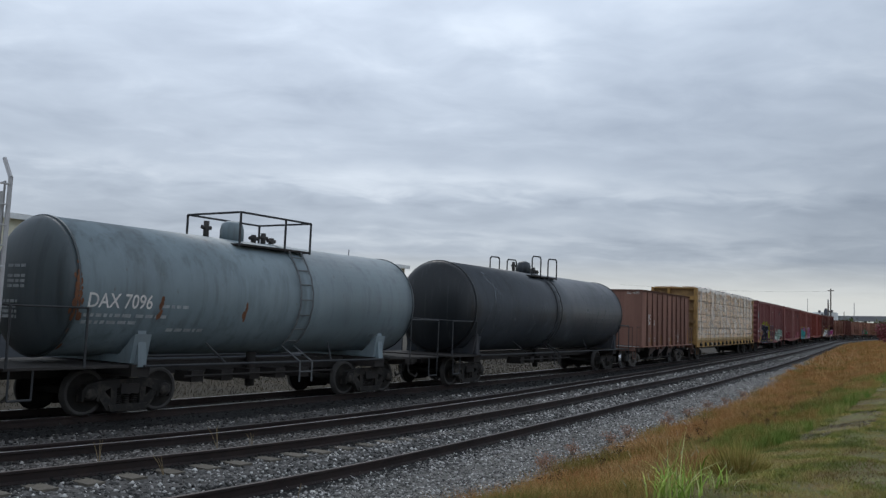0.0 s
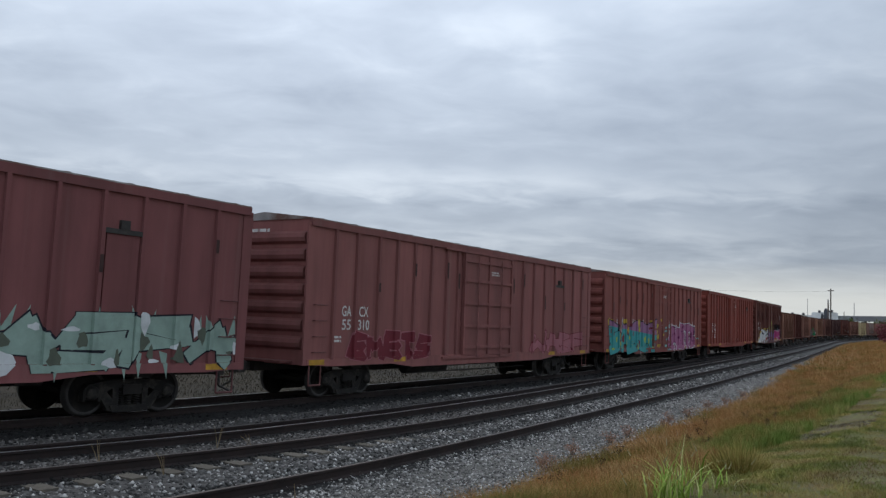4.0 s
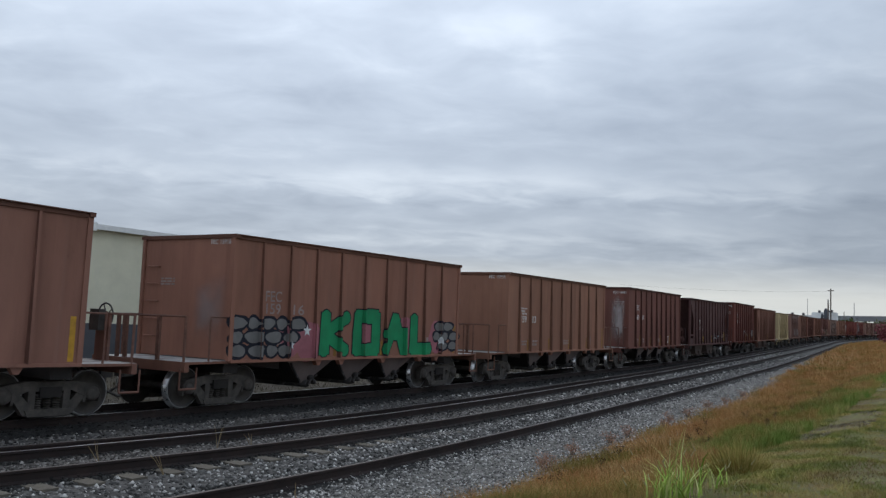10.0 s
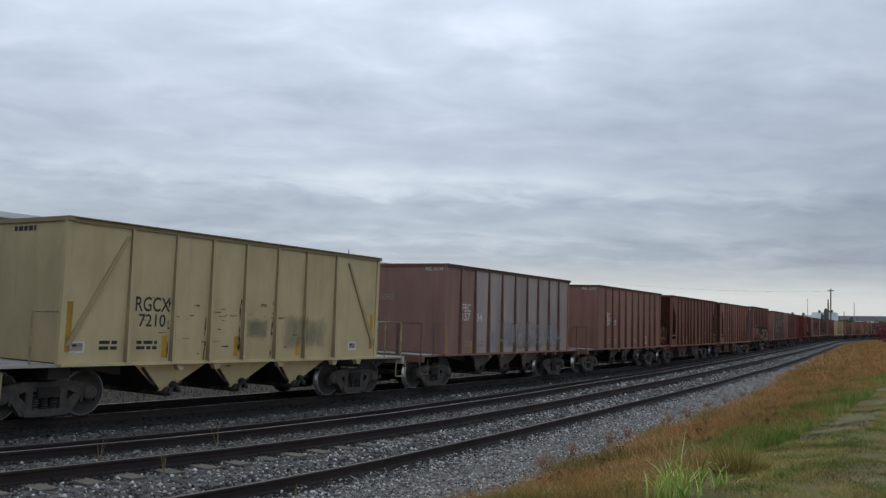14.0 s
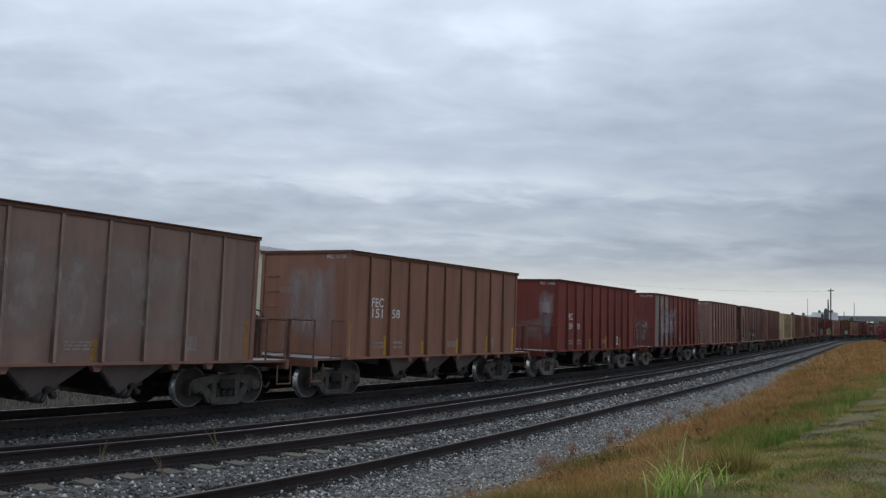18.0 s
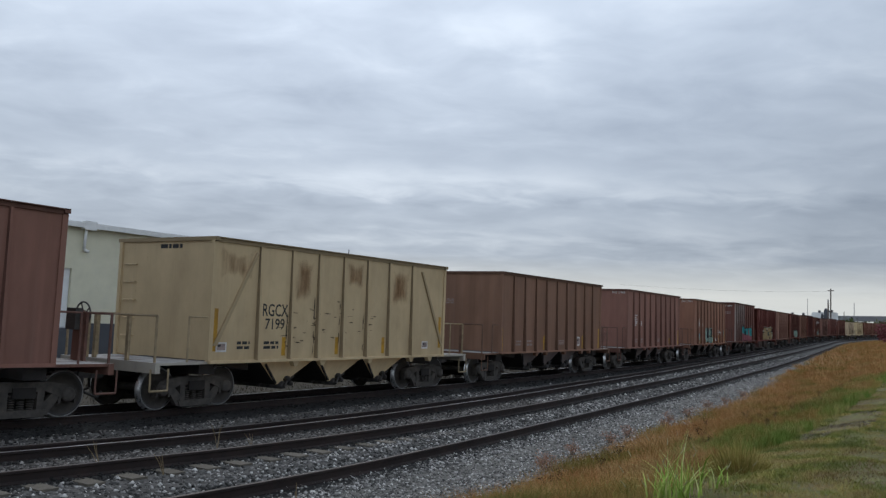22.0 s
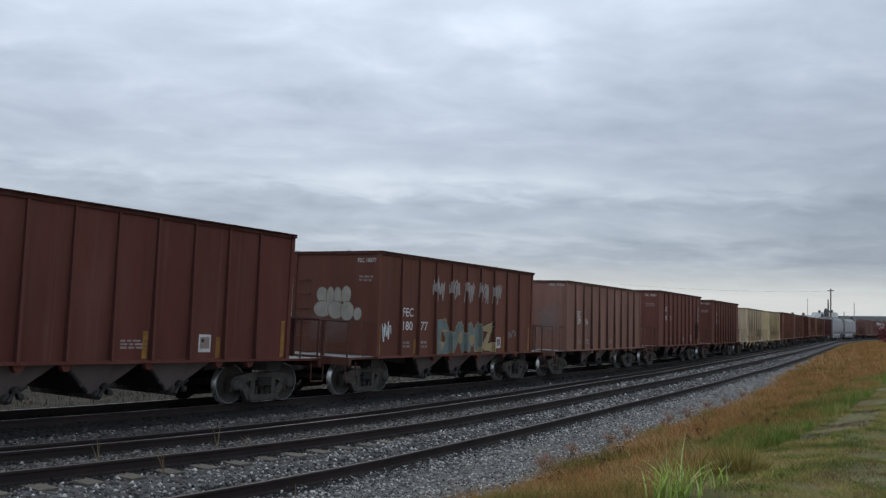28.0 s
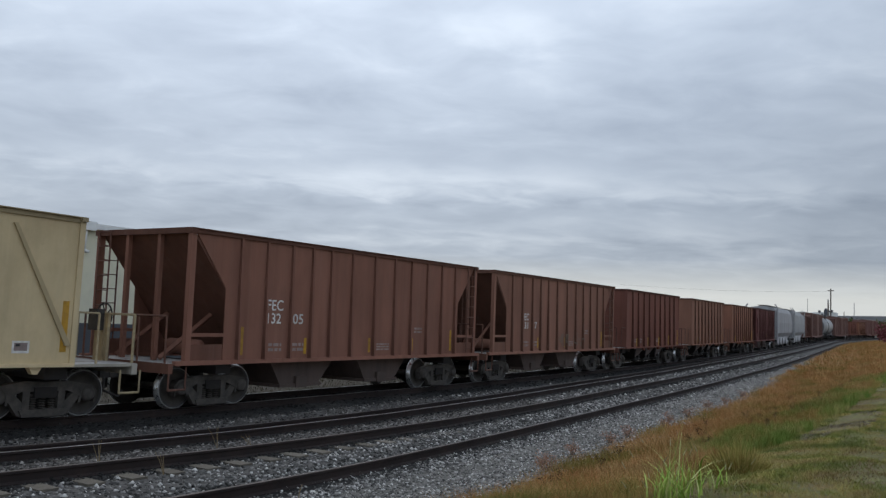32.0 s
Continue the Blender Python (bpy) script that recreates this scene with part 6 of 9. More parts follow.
def centre_beam(car, half=11.35, truck_x=9.0, reach=11.6):
    """A bulkhead centre-beam flat car; its load of wrapped lumber is a thing of its own that rides on it."""
    deck = 1.22
    bm = bmesh.new()
    box(bm, -half, half, -1.5, 1.5, deck - 0.12, deck)
    part("deck", bm, BEAM, car)
    for s in (-1, 1):
        bm = bmesh.new()
        box(bm, -half, half, s * 1.5 - 0.05, s * 1.5 + 0.05, 0.88, deck + 0.02)
        bevel(bm, 0.01)
        part("side_sill", bm, BEAM, car)
        # bulkhead: end frame with heavy posts and shelves of plate
        bm = bmesh.new()
        x = s * (half - 0.24)
        box(bm, x - s * 0.13 - 0.03, x - s * 0.13 + 0.03, -1.45, 1.45, deck, 4.7)
        bh = part("bulkhead", bm, BULKPLATE, car, "mustard-yellow ribbed end bulkhead")
        for y, w in ((-1.4, 0.1), (0.35, 0.065), (1.4, 0.08)):
            bm = bmesh.new()
            box(bm, x - 0.17, x + 0.17, y - w, y + w, deck - 0.2, 4.72)
            bevel(bm, 0.012)
            part("bulkhead_post", bm, BEAM, bh)
        for z, h in ((1.5, 0.05), (2.5, 0.04), (3.3, 0.03), (4.05, 0.13), (4.69, 0.04)):
            bm = bmesh.new()
            box(bm, x - 0.15, x + 0.15, -1.3, 1.3, z - h, z + h)
            part("bulkhead_shelf", bm, BULKPLATE if z < 4 else BEAM, bh)
        bm = bmesh.new()
        ladder(bm, x + s * 0.2, 1.25, 1.3, 4.5, 0.42, "y")
        part("ladder", bm, RAILING, bh)
        bm = bmesh.new()
        for d in (0.1, 0.6):
            rod(bm, (s * (half - d), -1.5, 0.95), (s * (half - d), -1.5, 0.45), 0.02, 6)
        rod(bm, (s * (half - 0.1), -1.5, 0.45), (s * (half - 0.6), -1.5, 0.45), 0.025, 6)
        part("step", bm, RAILING, car)
    n = 15
    for s in (-1, 1):
        for i in range(n):
            x = -half + 1.0 + (2 * half - 2.0) * i / (n - 1)
            bm = bmesh.new()
            box(bm, x - 0.13, x + 0.13, s * 1.56 - 0.06, s * 1.56 + 0.06, 0.93, 1.17)
            rod(bm, (x - 0.18, s * 1.6, 1.03), (x + 0.18, s * 1.6, 1.03), 0.07, 8)
            part("strap_winch", bm, UNDER, car)
            if i % 3 == 1:
                bm = bmesh.new()
                box(bm, x + 0.45, x + 1.05, s * 1.553 - 0.004, s * 1.553 + 0.004, 0.98, 1.12)
                part("reflector", bm, BRIGHTTAPE, car)
    bm = bmesh.new()
    prism(bm, [(-truck_x + 1.5, 0.9), (truck_x - 1.5, 0.9), (truck_x - 3.5, 0.66), (-truck_x + 3.5, 0.66)], "y", -0.6, 0.6)
    part("belly_truss", bm, UNDER, car)
    add_underframe(car, half, truck_x, reach)


def lumber_load(half=10.92):
    """Bundles of lumber under crumpled film, strapped down."""
    load = tagged(new("lumber_load"), "stacked lumber under crumpled whitish plastic wrap, strapped to the flat car", "cargo")
    rng = random.Random(5)
    for s in (-1, 1):
        # four tiers of separate bundles, ends a little uneven
        for tier in range(4):
            x = -half
            while x < half - 0.3:
                w = min(rng.choice((2.4, 3.0, 3.6)), half - x)
                z = 1.25 + 0.87 * tier
                jut = rng.uniform(-0.02, 0.03)
                bm = bmesh.new()
                n = max(4, int(w / 0.13))
                rows = 8
                grid = []
                for k in range(rows + 1):
                    grid.append([bm.verts.new((x + w * i / n, s * (1.42 + jut + rng.uniform(-0.012, 0.022)), z + 0.855 * k / rows)) for i in range(n + 1)])
                back = [[bm.verts.new((x + w * i / n, s * 0.12, z + 0.855 * k / rows)) for i in (0, n)] for k in (0, rows)]
                for k in range(rows):
                    for i in range(n):
                        f = bm.faces.new((grid[k][i], grid[k][i + 1], grid[k + 1][i + 1], grid[k + 1][i]))
                        f.smooth = True
                        c = f.calc_center_median()
                        loose = noise.noise((c.x * 0.9 + c.z * 0.9, s * 3, c.z * 0.35)) + 0.5 * noise.noise((c.x * 3 + c.z, s, c.z * 2))
                        f.material_index = 1 if not tier and k < 2 else 2 if loose > 0.2 else 0
                for f in ((*grid[-1], back[1][1], back[1][0]), (*grid[0][::-1], back[0][0], back[0][1])):
                    bm.faces.new(f).material_index = 0
                bm.faces.new((*[g[0] for g in grid], back[1][0], back[0][0])).material_index = 1
                bm.faces.new((*[g[-1] for g in grid[::-1]], back[0][1], back[1][1])).material_index = 1
                part("wrapped_bale", bm, [WRAP, LUMBER, FILM], load)
                x += w + 0.02
        for i in range(15):
            x = -half + 0.75 + (2 * half - 1.5) * i / 14
            bm = bmesh.new()
            box(bm, x - 0.0095, x + 0.0095, s * 1.565 - 0.006, s * 1.565 + 0.006, 1.1, 4.74)
            box(bm, x - 0.05, x + 0.05, s * 1.44 - 0.06, s * 1.44 + 0.06, 4.64, 4.78)
            part("strap", bm, STRAP, load)
        for k in range(8):
            bm = bmesh.new()
            z = 1.25 + 0.435 * (k + 1) - 0.008
            x = -half
            while x < half:
                e = min(x + rng.uniform(1.5, 4.0), half)
                dz = rng.uniform(-0.05, 0.05)
                if rng.random() < 0.75:
                    box(bm, x, e - 0.03, s * 1.40, s * 1.464, z + dz - 0.012, z + dz + 0.012)
                x = e
            tagged(part("binding", bm, BAND, load), kind="stuff")
        # loose film that billows over the top edge
        bm = bmesh.new()
        rows = []
        for i in range(91):
            x = -half + 2 * half * i / 90
            e = 0.05 * noise.noise((x * 1.3, s, 0)) + 0.03 * noise.noise((x * 4, s, 3)) + 0.07 * max(0.0, min(1.0, (half - abs(x)) * 1.4)) * (0.6 + noise.noise((x * 0.5, s, 8)))
            rows.append([bm.verts.new(p) for p in ((x, s * 0.2, 4.80 + e), (x, s * 1.25, 4.78 + e * 1.6), (x, s * (1.475 + abs(e)), 4.70 + e), (x, s * (1.50 + abs(e) * 0.8), 4.45 + 2.2 * e))])
        for a, b in zip(rows, rows[1:]):
            for j in range(3):
                f = bm.faces.new((a[j], b[j], b[j + 1], a[j + 1]))
                f.smooth = True
        part("wrap_film", bm, TOPFILM, load)
        if s == NEAR:
            # cloudy sheets hung over the bales, each with its own creases
            for k, (x0, x1) in enumerate(((-10.9, -6.2), (-6.4, -2.0), (-2.3, 2.3), (2.1, 6.6), (6.4, 10.9))):
                bm = bmesh.new()
                rows = []
                for i in range(41):
                    z = 4.72 - 3.05 * i / 40
                    row = []
                    for j in range(61):
                        x = x0 + (x1 - x0) * j / 60 + (0.12 * (4.7 - z) * noise.noise((k * 3.0, z, 0.0)) if j in (0, 60) else 0.0)
                        crease = 1 - abs(noise.noise((x * 0.9 + z * 0.5, z * 2.2, k * 9.0))) * 2.2
                        fine = noise.noise((x * 4.0, z * 7.0, k * 2.0))
                        row.append(bm.verts.new((x, s * (1.478 + 0.035 * max(crease, 0.0) ** 3 + 0.012 * abs(fine) + 0.003 * (k % 2)), z)))
                    rows.append(row)
                for p, q in zip(rows, rows[1:]):
                    for j in range(60):
                        f = bm.faces.new((p[j], p[j + 1], q[j + 1], q[j]))
                        f.smooth = True
                part("wrap_sheet", bm, SHEET, load)
            # milky folds where a sheet ends and hangs loose
            flaps = [(-10.15, 0.6, 3.3, -0.45), (-6.55, 1.2, 3.2, 0.85), (-2.3, 0.9, 3.0, 3.4), (2.2, 0.5, 2.9, 0.25), (6.2, 0.6, 2.8, 1.5), (9.6, 0.5, 2.8, 0.4)]
            flaps += [(-9.0 + 1.02 * i + rng.uniform(-0.3, 0.3), rng.uniform(0.07, 0.16), rng.uniform(0.9, 2.4), rng.uniform(0.5, 2.2)) for i in range(14)]
            for k, (x, wide, deep, drift) in enumerate(flaps):
                top = 4.68 if wide > 0.3 else 4.65 - 0.4 * (k % 4)
                bm = bmesh.new()
                rows = []
                for i in range(21):
                    f = i / 20
                    row = []
                    for j in range(8):
                        u = (j / 7 - 0.5) * wide * (1 - 0.7 * f) * (1 + 0.7 * noise.noise((f * 3.0, k * 5.0, 1.0)))
                        px = x + u + drift * f * f
                        row.append(bm.verts.new((px, s * (1.522 + 0.05 * abs(noise.noise((px * 5, f * 3, k)))), max(top - deep * f, 1.4))))
                    rows.append(row)
                for p, q in zip(rows, rows[1:]):
                    for j in range(7):
                        f = bm.faces.new((p[j], p[j + 1], q[j + 1], q[j]))
                        f.smooth = True
                part("wrap_flap", bm, FOLD, load)
    return load


def covered_hopper(car, half=8.2, truck_x=6.2, reach=9.0):
    """A covered hopper with rounded sides."""
    prof = [(-1.2, 1.2), (-1.58, 1.7), (-1.62, 2.8), (-1.5, 3.9), (-1.1, 4.4), (0, 4.55), (1.1, 4.4), (1.5, 3.9), (1.62, 2.8), (1.58, 1.7), (1.2, 1.2)]
    bm = bmesh.new()
    prism(bm, prof, "x", -half + 0.8, half - 0.8)
    bevel(bm, 0.05)
    part("body", bm, PAINT, car)
    for s in (-1, 1):
        for y in (-1, 1):
            bm = bmesh.new()
            box(bm, s * (half - 0.15) - 0.07, s * (half - 0.15) + 0.07, y * 1.5 - 0.06, y * 1.5 + 0.06, 1.0, 4.1)
            part("corner_post", bm, PAINT, car)
        bm = bmesh.new()
        prism(bm, [(s * (half - 0.9), 3.2), (s * (half - 0.1), 1.1), (s * (half - 0.2), 1.05), (s * (half - 1.6), 1.05)][::s], "y", -1.2, 1.2)
        part("slope_sheet", bm, PAINT, car)
        bm = bmesh.new()
        box(bm, s * (half - 0.9) - 0.9, s * (half - 0.9) + 0.9, -1.5, 1.5, 0.98, 1.08)
        part("end_platform", bm, PAINT, car)
        bm = bmesh.new()
        ladder(bm, s * (half - 0.05), -1.3, 1.1, 4.3, 0.4, "y")
        part("ladder", bm, RAILING, car)
        # ladder whose stiles bend in over the roof
        for y in (-1, 1):
            bm = bmesh.new()
            for x in (half - 0.02, half - 0.5):
                for p, q in (((s * x, y * 1.62, 1.1), (s * x, y * 1.62, 4.35)), ((s * x, y * 1.62, 4.35), (s * x, y * 1.35, 4.72))):
                    rod(bm, p, q, 0.04, 6)
            for k in range(9):
                rod(bm, (s * (half - 0.5), y * 1.64, 1.35 + 0.36 * k), (s * (half - 0.02), y * 1.64, 1.35 + 0.36 * k), 0.016, 5)
            part("side_ladder", bm, PAINT, car)
    for x in (-4.2, -1.4, 1.4, 4.2):
        bm = bmesh.new()
        prism(bm, [(x - 1.35, 1.25), (x + 1.35, 1.25), (x + 0.4, 0.4), (x - 0.4, 0.4)], "y", -1.3, 1.3)
        part("chute", bm, PAINT, car)
    bm = bmesh.new()
    box(bm, -half + 0.8, half - 0.8, -0.5, 0.5, 4.6, 4.64)
    part("running_board", bm, ROOF, car)
    add_underframe(car, half, truck_x, reach)


HOPPER_RIBS = (-3.99, -3.03, -2.06, -1.07, -0.04, 0.97, 1.92, 2.94, 3.88)
LATE_RIBS = (-3.82, -2.87, -1.93, -0.98, -0.02, 0.92, 1.88, 2.85, 3.8)
CREAM_RIBS = (-3.35, -2.25, -1.25, -0.25, 0.78, 1.8, 2.95)

# ---- lettering and spray paint ----
TEXTS = {}


def glyphs(strings):
    """Turns the strings into flat meshes of unit height, once, before the scene grows."""
    made = []
    for s, bold in strings:
        c = bpy.data.curves.new("writing", "FONT")
        c.body, c.offset = s, bold
        c.resolution_u = 3
        o = new("writing", c)
        made.append((s, bold, o))
    bpy.context.view_layer.update()
    deps = bpy.context.evaluated_depsgraph_get()
    for s, bold, o in made:
        me = bpy.data.meshes.new_from_object(o.evaluated_get(deps))
        co = np.zeros(len(me.vertices) * 3)
        me.vertices.foreach_get("co", co)
        co = co.reshape(-1, 3)
        TEXTS[(s, bold)] = (co, [tuple(p.vertices) for p in me.polygons])
        c = o.data
        bpy.data.objects.remove(o)
        bpy.data.curves.remove(c)
        bpy.data.meshes.remove(me)


def write(car, text, x, z, height, mat, y=-1.577, width=None, bold=0.012, name="lettering", skew=0.0, turn=None):
    """Lettering on the near side, its lower left corner at x, z."""
    co, faces = TEXTS[(text, bold)]
    low, high = co.min(0), co.max(0)
    sz = height / (high[1] - low[1])
    sx = sz if width is None else width / (high[0] - low[0])
    verts = []
    for a, b, _ in co:
        u, v = (a - low[0]) * sx, (b - low[1]) * sz
        verts.append((x + u + v * skew, y, z + v) if turn is None else (turn, x - u, z + v))
    return part(name, raw_mesh(name, verts, faces, mat), None, car)


def bars(car, x, z, w, h, rows, mat, y=-1.577, seed=0, turn=None):
    """Small writing that cannot be read: rows of short bars."""
    rng = random.Random(seed + int(x * 100))
    bm = bmesh.new()
    dz = h / rows
    for r in range(rows):
        u = 0.0
        while u < w - 0.02:
            l = min(rng.uniform(0.08, 0.25), w - u)
            zz = z + r * dz
            if turn is None:
                vs = [(x + u, y, zz), (x + u + l, y, zz), (x + u + l, y, zz + dz * 0.6), (x + u, y, zz + dz * 0.6)]
            else:
                vs = [(turn, x - u, zz), (turn, x - u - l, zz), (turn, x - u - l, zz + dz * 0.6), (turn, x - u, zz + dz * 0.6)]
            bm.faces.new([bm.verts.new(v) for v in vs])
            u += l + 0.04
    tagged(part("small_writing", bm, mat, car), kind="stuff")


def patch(car, x0, x1, z0, z1, mat, y=-1.577, name="paint_patch"):
    bm = bmesh.new()
    bm.faces.new([bm.verts.new(v) for v in ((x0, y, z0), (x1, y, z0), (x1, y, z1), (x0, y, z1))])
    part(name, bm, mat, car)


def spray(name, colour):
    return material("spray_" + name, colour, 0.75, spec=0.2, vary=0.16, scale=3, bump=0, second=tuple(c * 0.7 for c in colour), second_at=(0.55, 0.8))


def blob_shape(bm, cx, cz, rx, rz, y, rng, n=14, wob=0.22, mat=0):
    vs = []
    ph = rng.uniform(0, 6)
    for i in range(n):
        a = 6.2832 * i / n
        k = 1 + wob * math.sin(3 * a + ph) * rng.uniform(0.3, 1) + rng.uniform(-wob, wob) * 0.4
        vs.append(bm.verts.new((cx + rx * k * math.cos(a), y, cz + rz * k * math.sin(a))))
    bm.faces.new(vs).material_index = mat


LEVELS = {
    # where posts stand, and how far their fronts stand proud at the sill and at the top
    "hopper": [(x - 0.038, x + 0.038, (-0.127, -0.057)) for x in HOPPER_RIBS],
    "hopper18": [(x - 0.038, x + 0.038, (-0.127, -0.057)) for x in LATE_RIBS],
    "cream": [(x - 0.038, x + 0.038, (-0.127, -0.057)) for x in CREAM_RIBS],
    "slope": [(x - 0.038, x + 0.038, (-0.112, -0.057)) for x in SLOPE_RIBS],
    "boxcar": [(x - 0.064, x + 0.064, -0.076) for x in BOX_POSTS] + [(-1.72, 1.74, -0.064), (5.66, 6.43, -0.034)],
}


def laid_on(car, levels, base, verts, faces, mats, name, face_mats=None, sill=None):
    """Lays flat paint on a side: on the plates, and on the fronts of the posts and doors that stand proud of them."""
    lo, hi = min(v[0] for v in verts), max(v[0] for v in verts)
    marks, at = [], lo - 0.01
    for a, b, dy in sorted(levels):
        if b < lo or a > hi:
            continue
        if a > at:
            marks.append((at, a, 0.0))
        marks.append((max(a, at), b, dy))
        at = max(at, b)
    marks.append((at, hi + 0.01, 0.0))
    src = bmesh.new()
    vs = [src.verts.new(v) for v in verts]
    for k, f in enumerate(faces):
        try:
            nf = src.faces.new([vs[i] for i in f])
        except ValueError:
            continue
        nf.material_index = face_mats[k] if face_mats else 0
    me = bpy.data.meshes.new(name)
    src.to_mesh(me)
    src.free()
    out_v, out_f, out_m = [], [], []
    spans = [(a, b, dy, sill, None) for a, b, dy in marks] + ([(lo - 0.01, hi + 0.01, -0.05, None, sill)] if sill else [])
    for a, b, dy, over, under in spans:
        if b - a < 1e-4:
            continue
        bm = bmesh.new()
        bm.from_mesh(me)
        if over or under:
            # the side sill stands proud below
            bmesh.ops.bisect_plane(bm, geom=bm.verts[:] + bm.edges[:] + bm.faces[:], plane_co=(0, 0, sill), plane_no=(0, 0, 1), clear_inner=bool(over), clear_outer=bool(under))
        for x, inner in ((a, True), (b, False)):
            bmesh.ops.bisect_plane(bm, geom=bm.verts[:] + bm.edges[:] + bm.faces[:], plane_co=(x, 0, 0), plane_no=(1, 0, 0), clear_inner=inner, clear_outer=not inner)
        low, high = dy if isinstance(dy, tuple) else (dy, dy)
        post = b - a < 0.3 and low < -0.06 and not under
        if post:
            for x in (a + 0.01, b - 0.01):
                bmesh.ops.bisect_plane(bm, geom=bm.verts[:] + bm.edges[:] + bm.faces[:], plane_co=(x, 0, 0), plane_no=(1, 0, 0))
        n = len(out_v)
        bm.verts.index_update()
        for v in bm.verts:
            k = max(0.0, min(1.0, (v.co.x - a) / 0.01, (b - v.co.x) / 0.01)) if post else 1.0
            proud = low + (high - low) * (v.co.z - 1.09) / 2.78
            out_v.append((v.co.x, base + proud * k + v.co.y, v.co.z))
        for f in bm.faces:
            out_f.append([n + v.index for v in f.verts])
            out_m.append(f.material_index)
        bm.free()
    bpy.data.meshes.remove(me)
    if not out_f:
        return None
    me = bpy.data.meshes.new(name)
    me.from_pydata(out_v, [], out_f)
    for m in (mats if isinstance(mats, (list, tuple)) else [mats]):
        me.materials.append(m)
    me.polygons.foreach_set("material_index", out_m)
    return part(name, me, None, car)


def blobs_flat(rng, places, wob=0.22, n=14):
    verts, faces = [], []
    for cx, cz, rx, rz in places:
        ph = rng.uniform(0, 6)
        faces.append(list(range(len(verts), len(verts) + n)))
        for i in range(n):
            a = 6.2832 * i / n
            k = 1 + wob * math.sin(3 * a + ph) * rng.uniform(0.3, 1) + rng.uniform(-wob, wob) * 0.4
            verts.append((cx + rx * k * math.cos(a), -0.0001 * len(faces), cz + rz * k * math.sin(a)))
    return verts, faces


# letters as strokes over a grid of nine places, numbered like a keypad from the lower left
STROKES = {"Z": "7913", "E": "9713 46", "U": "7139", "S": "974631", "K": "71 943", "O": "874123698", "A": "183 46", "L": "713", "R": "179643", "M": "17593", "B": "179641 631", "D": "1786321",
           "I": "82", "N": "1739", "T": "79 82", "P": "17964", "W": "71539", "V": "729", "Y": "75 952", "C": "9713", "H": "71 93 46"}


def letters_flat(text, half, x0, z0, w, h, skew, wave, seed, fat=0.15, style="round"):
    """Fat letters: every stroke a bar, each a hair in front of the last. style: round, block, wild (tapering, pointed) or bubble."""
    rng = random.Random(seed)
    verts, faces = [], []
    cell = w / len(text)

    def bent(x, z):
        u, v = (x - x0) / w, (z - z0) / h
        d = wave * noise.noise((u * 4, v * 1.5, seed * 7.3)) * h
        e = wave * noise.noise((u * 4 + 40, v * 2.0, seed * 7.3)) * h
        return x + (v - 0.5) * skew * h + d, z + e

    def add(points):
        y = -0.00006 * len(faces)
        faces.append(list(range(len(verts), len(verts) + len(points))))
        for x, z in points:
            x, z = bent(x, z)
            z = max(z, z0 - 0.03)
            verts.append((x, y, z))

    core = fat * min(cell, 0.75 * h)
    inset = {"round": 1.65, "block": 1.25, "wild": 1.2, "bubble": 1.45}[style]
    for n, ch in enumerate(text):
        tall, tip_over = rng.uniform(0.92, 1.04), rng.uniform(-0.12, 0.12)
        for run in STROKES[ch].split(" "):
            pts = []
            for k in run:
                i, j = (int(k) - 1) % 3, (int(k) - 1) // 3
                jig = rng.uniform(-0.06, 0.06) * cell if style == "wild" else 0.0
                pts.append((x0 + cell * (n + 0.5) + (i - 1) * (cell * 0.5 - core * inset) + tip_over * (j - 1) * cell * (style == "wild") + jig, z0 + core + (h - 2 * core) * j / 2 * tall))
            for k, ((ax, az), (bx, bz)) in enumerate(zip(pts, pts[1:])):
                l = max(math.hypot(bx - ax, bz - az), 1e-3)
                ux, uz = (bx - ax) / l, (bz - az) / l
                if style == "round":
                    p, q = core * rng.uniform(0.9, 1.25) + half, core * rng.uniform(1.0, 1.35) + half
                    m = max(p, q) * 0.55
                elif style == "block":
                    p = q = core * 1.12 + half
                    m = core * 0.9 + half
                elif style == "wild":
                    p, q = core * rng.uniform(0.6, 0.85) + half, core * rng.uniform(1.2, 1.6) + half
                    m = core * 0.5 + half
                else:
                    p = q = core * 1.25 + half
                    m = 0.0
                ring = [(ax - uz * p - ux * m, az + ux * p - uz * m), (bx - uz * q + ux * m, bz + ux * q + uz * m), (bx + uz * q + ux * m, bz - ux * q + uz * m), (ax + uz * p - ux * m, az - ux * p - uz * m)]
                if style == "wild" and k == len(pts) - 2:
                    # the last stroke ends in a point
                    ring.insert(2, (bx + ux * (m + core * 1.6 + half), bz + uz * (m + core * 1.6 + half)))
                add(ring)
            if style in ("round", "bubble"):
                for ax, az in pts:
                    r = core * (1.12 if style == "round" else 1.38) + half
                    add([(ax + r * math.cos(0.5236 * i), az + r * math.sin(0.5236 * i)) for i in range(12)])
    return verts, faces


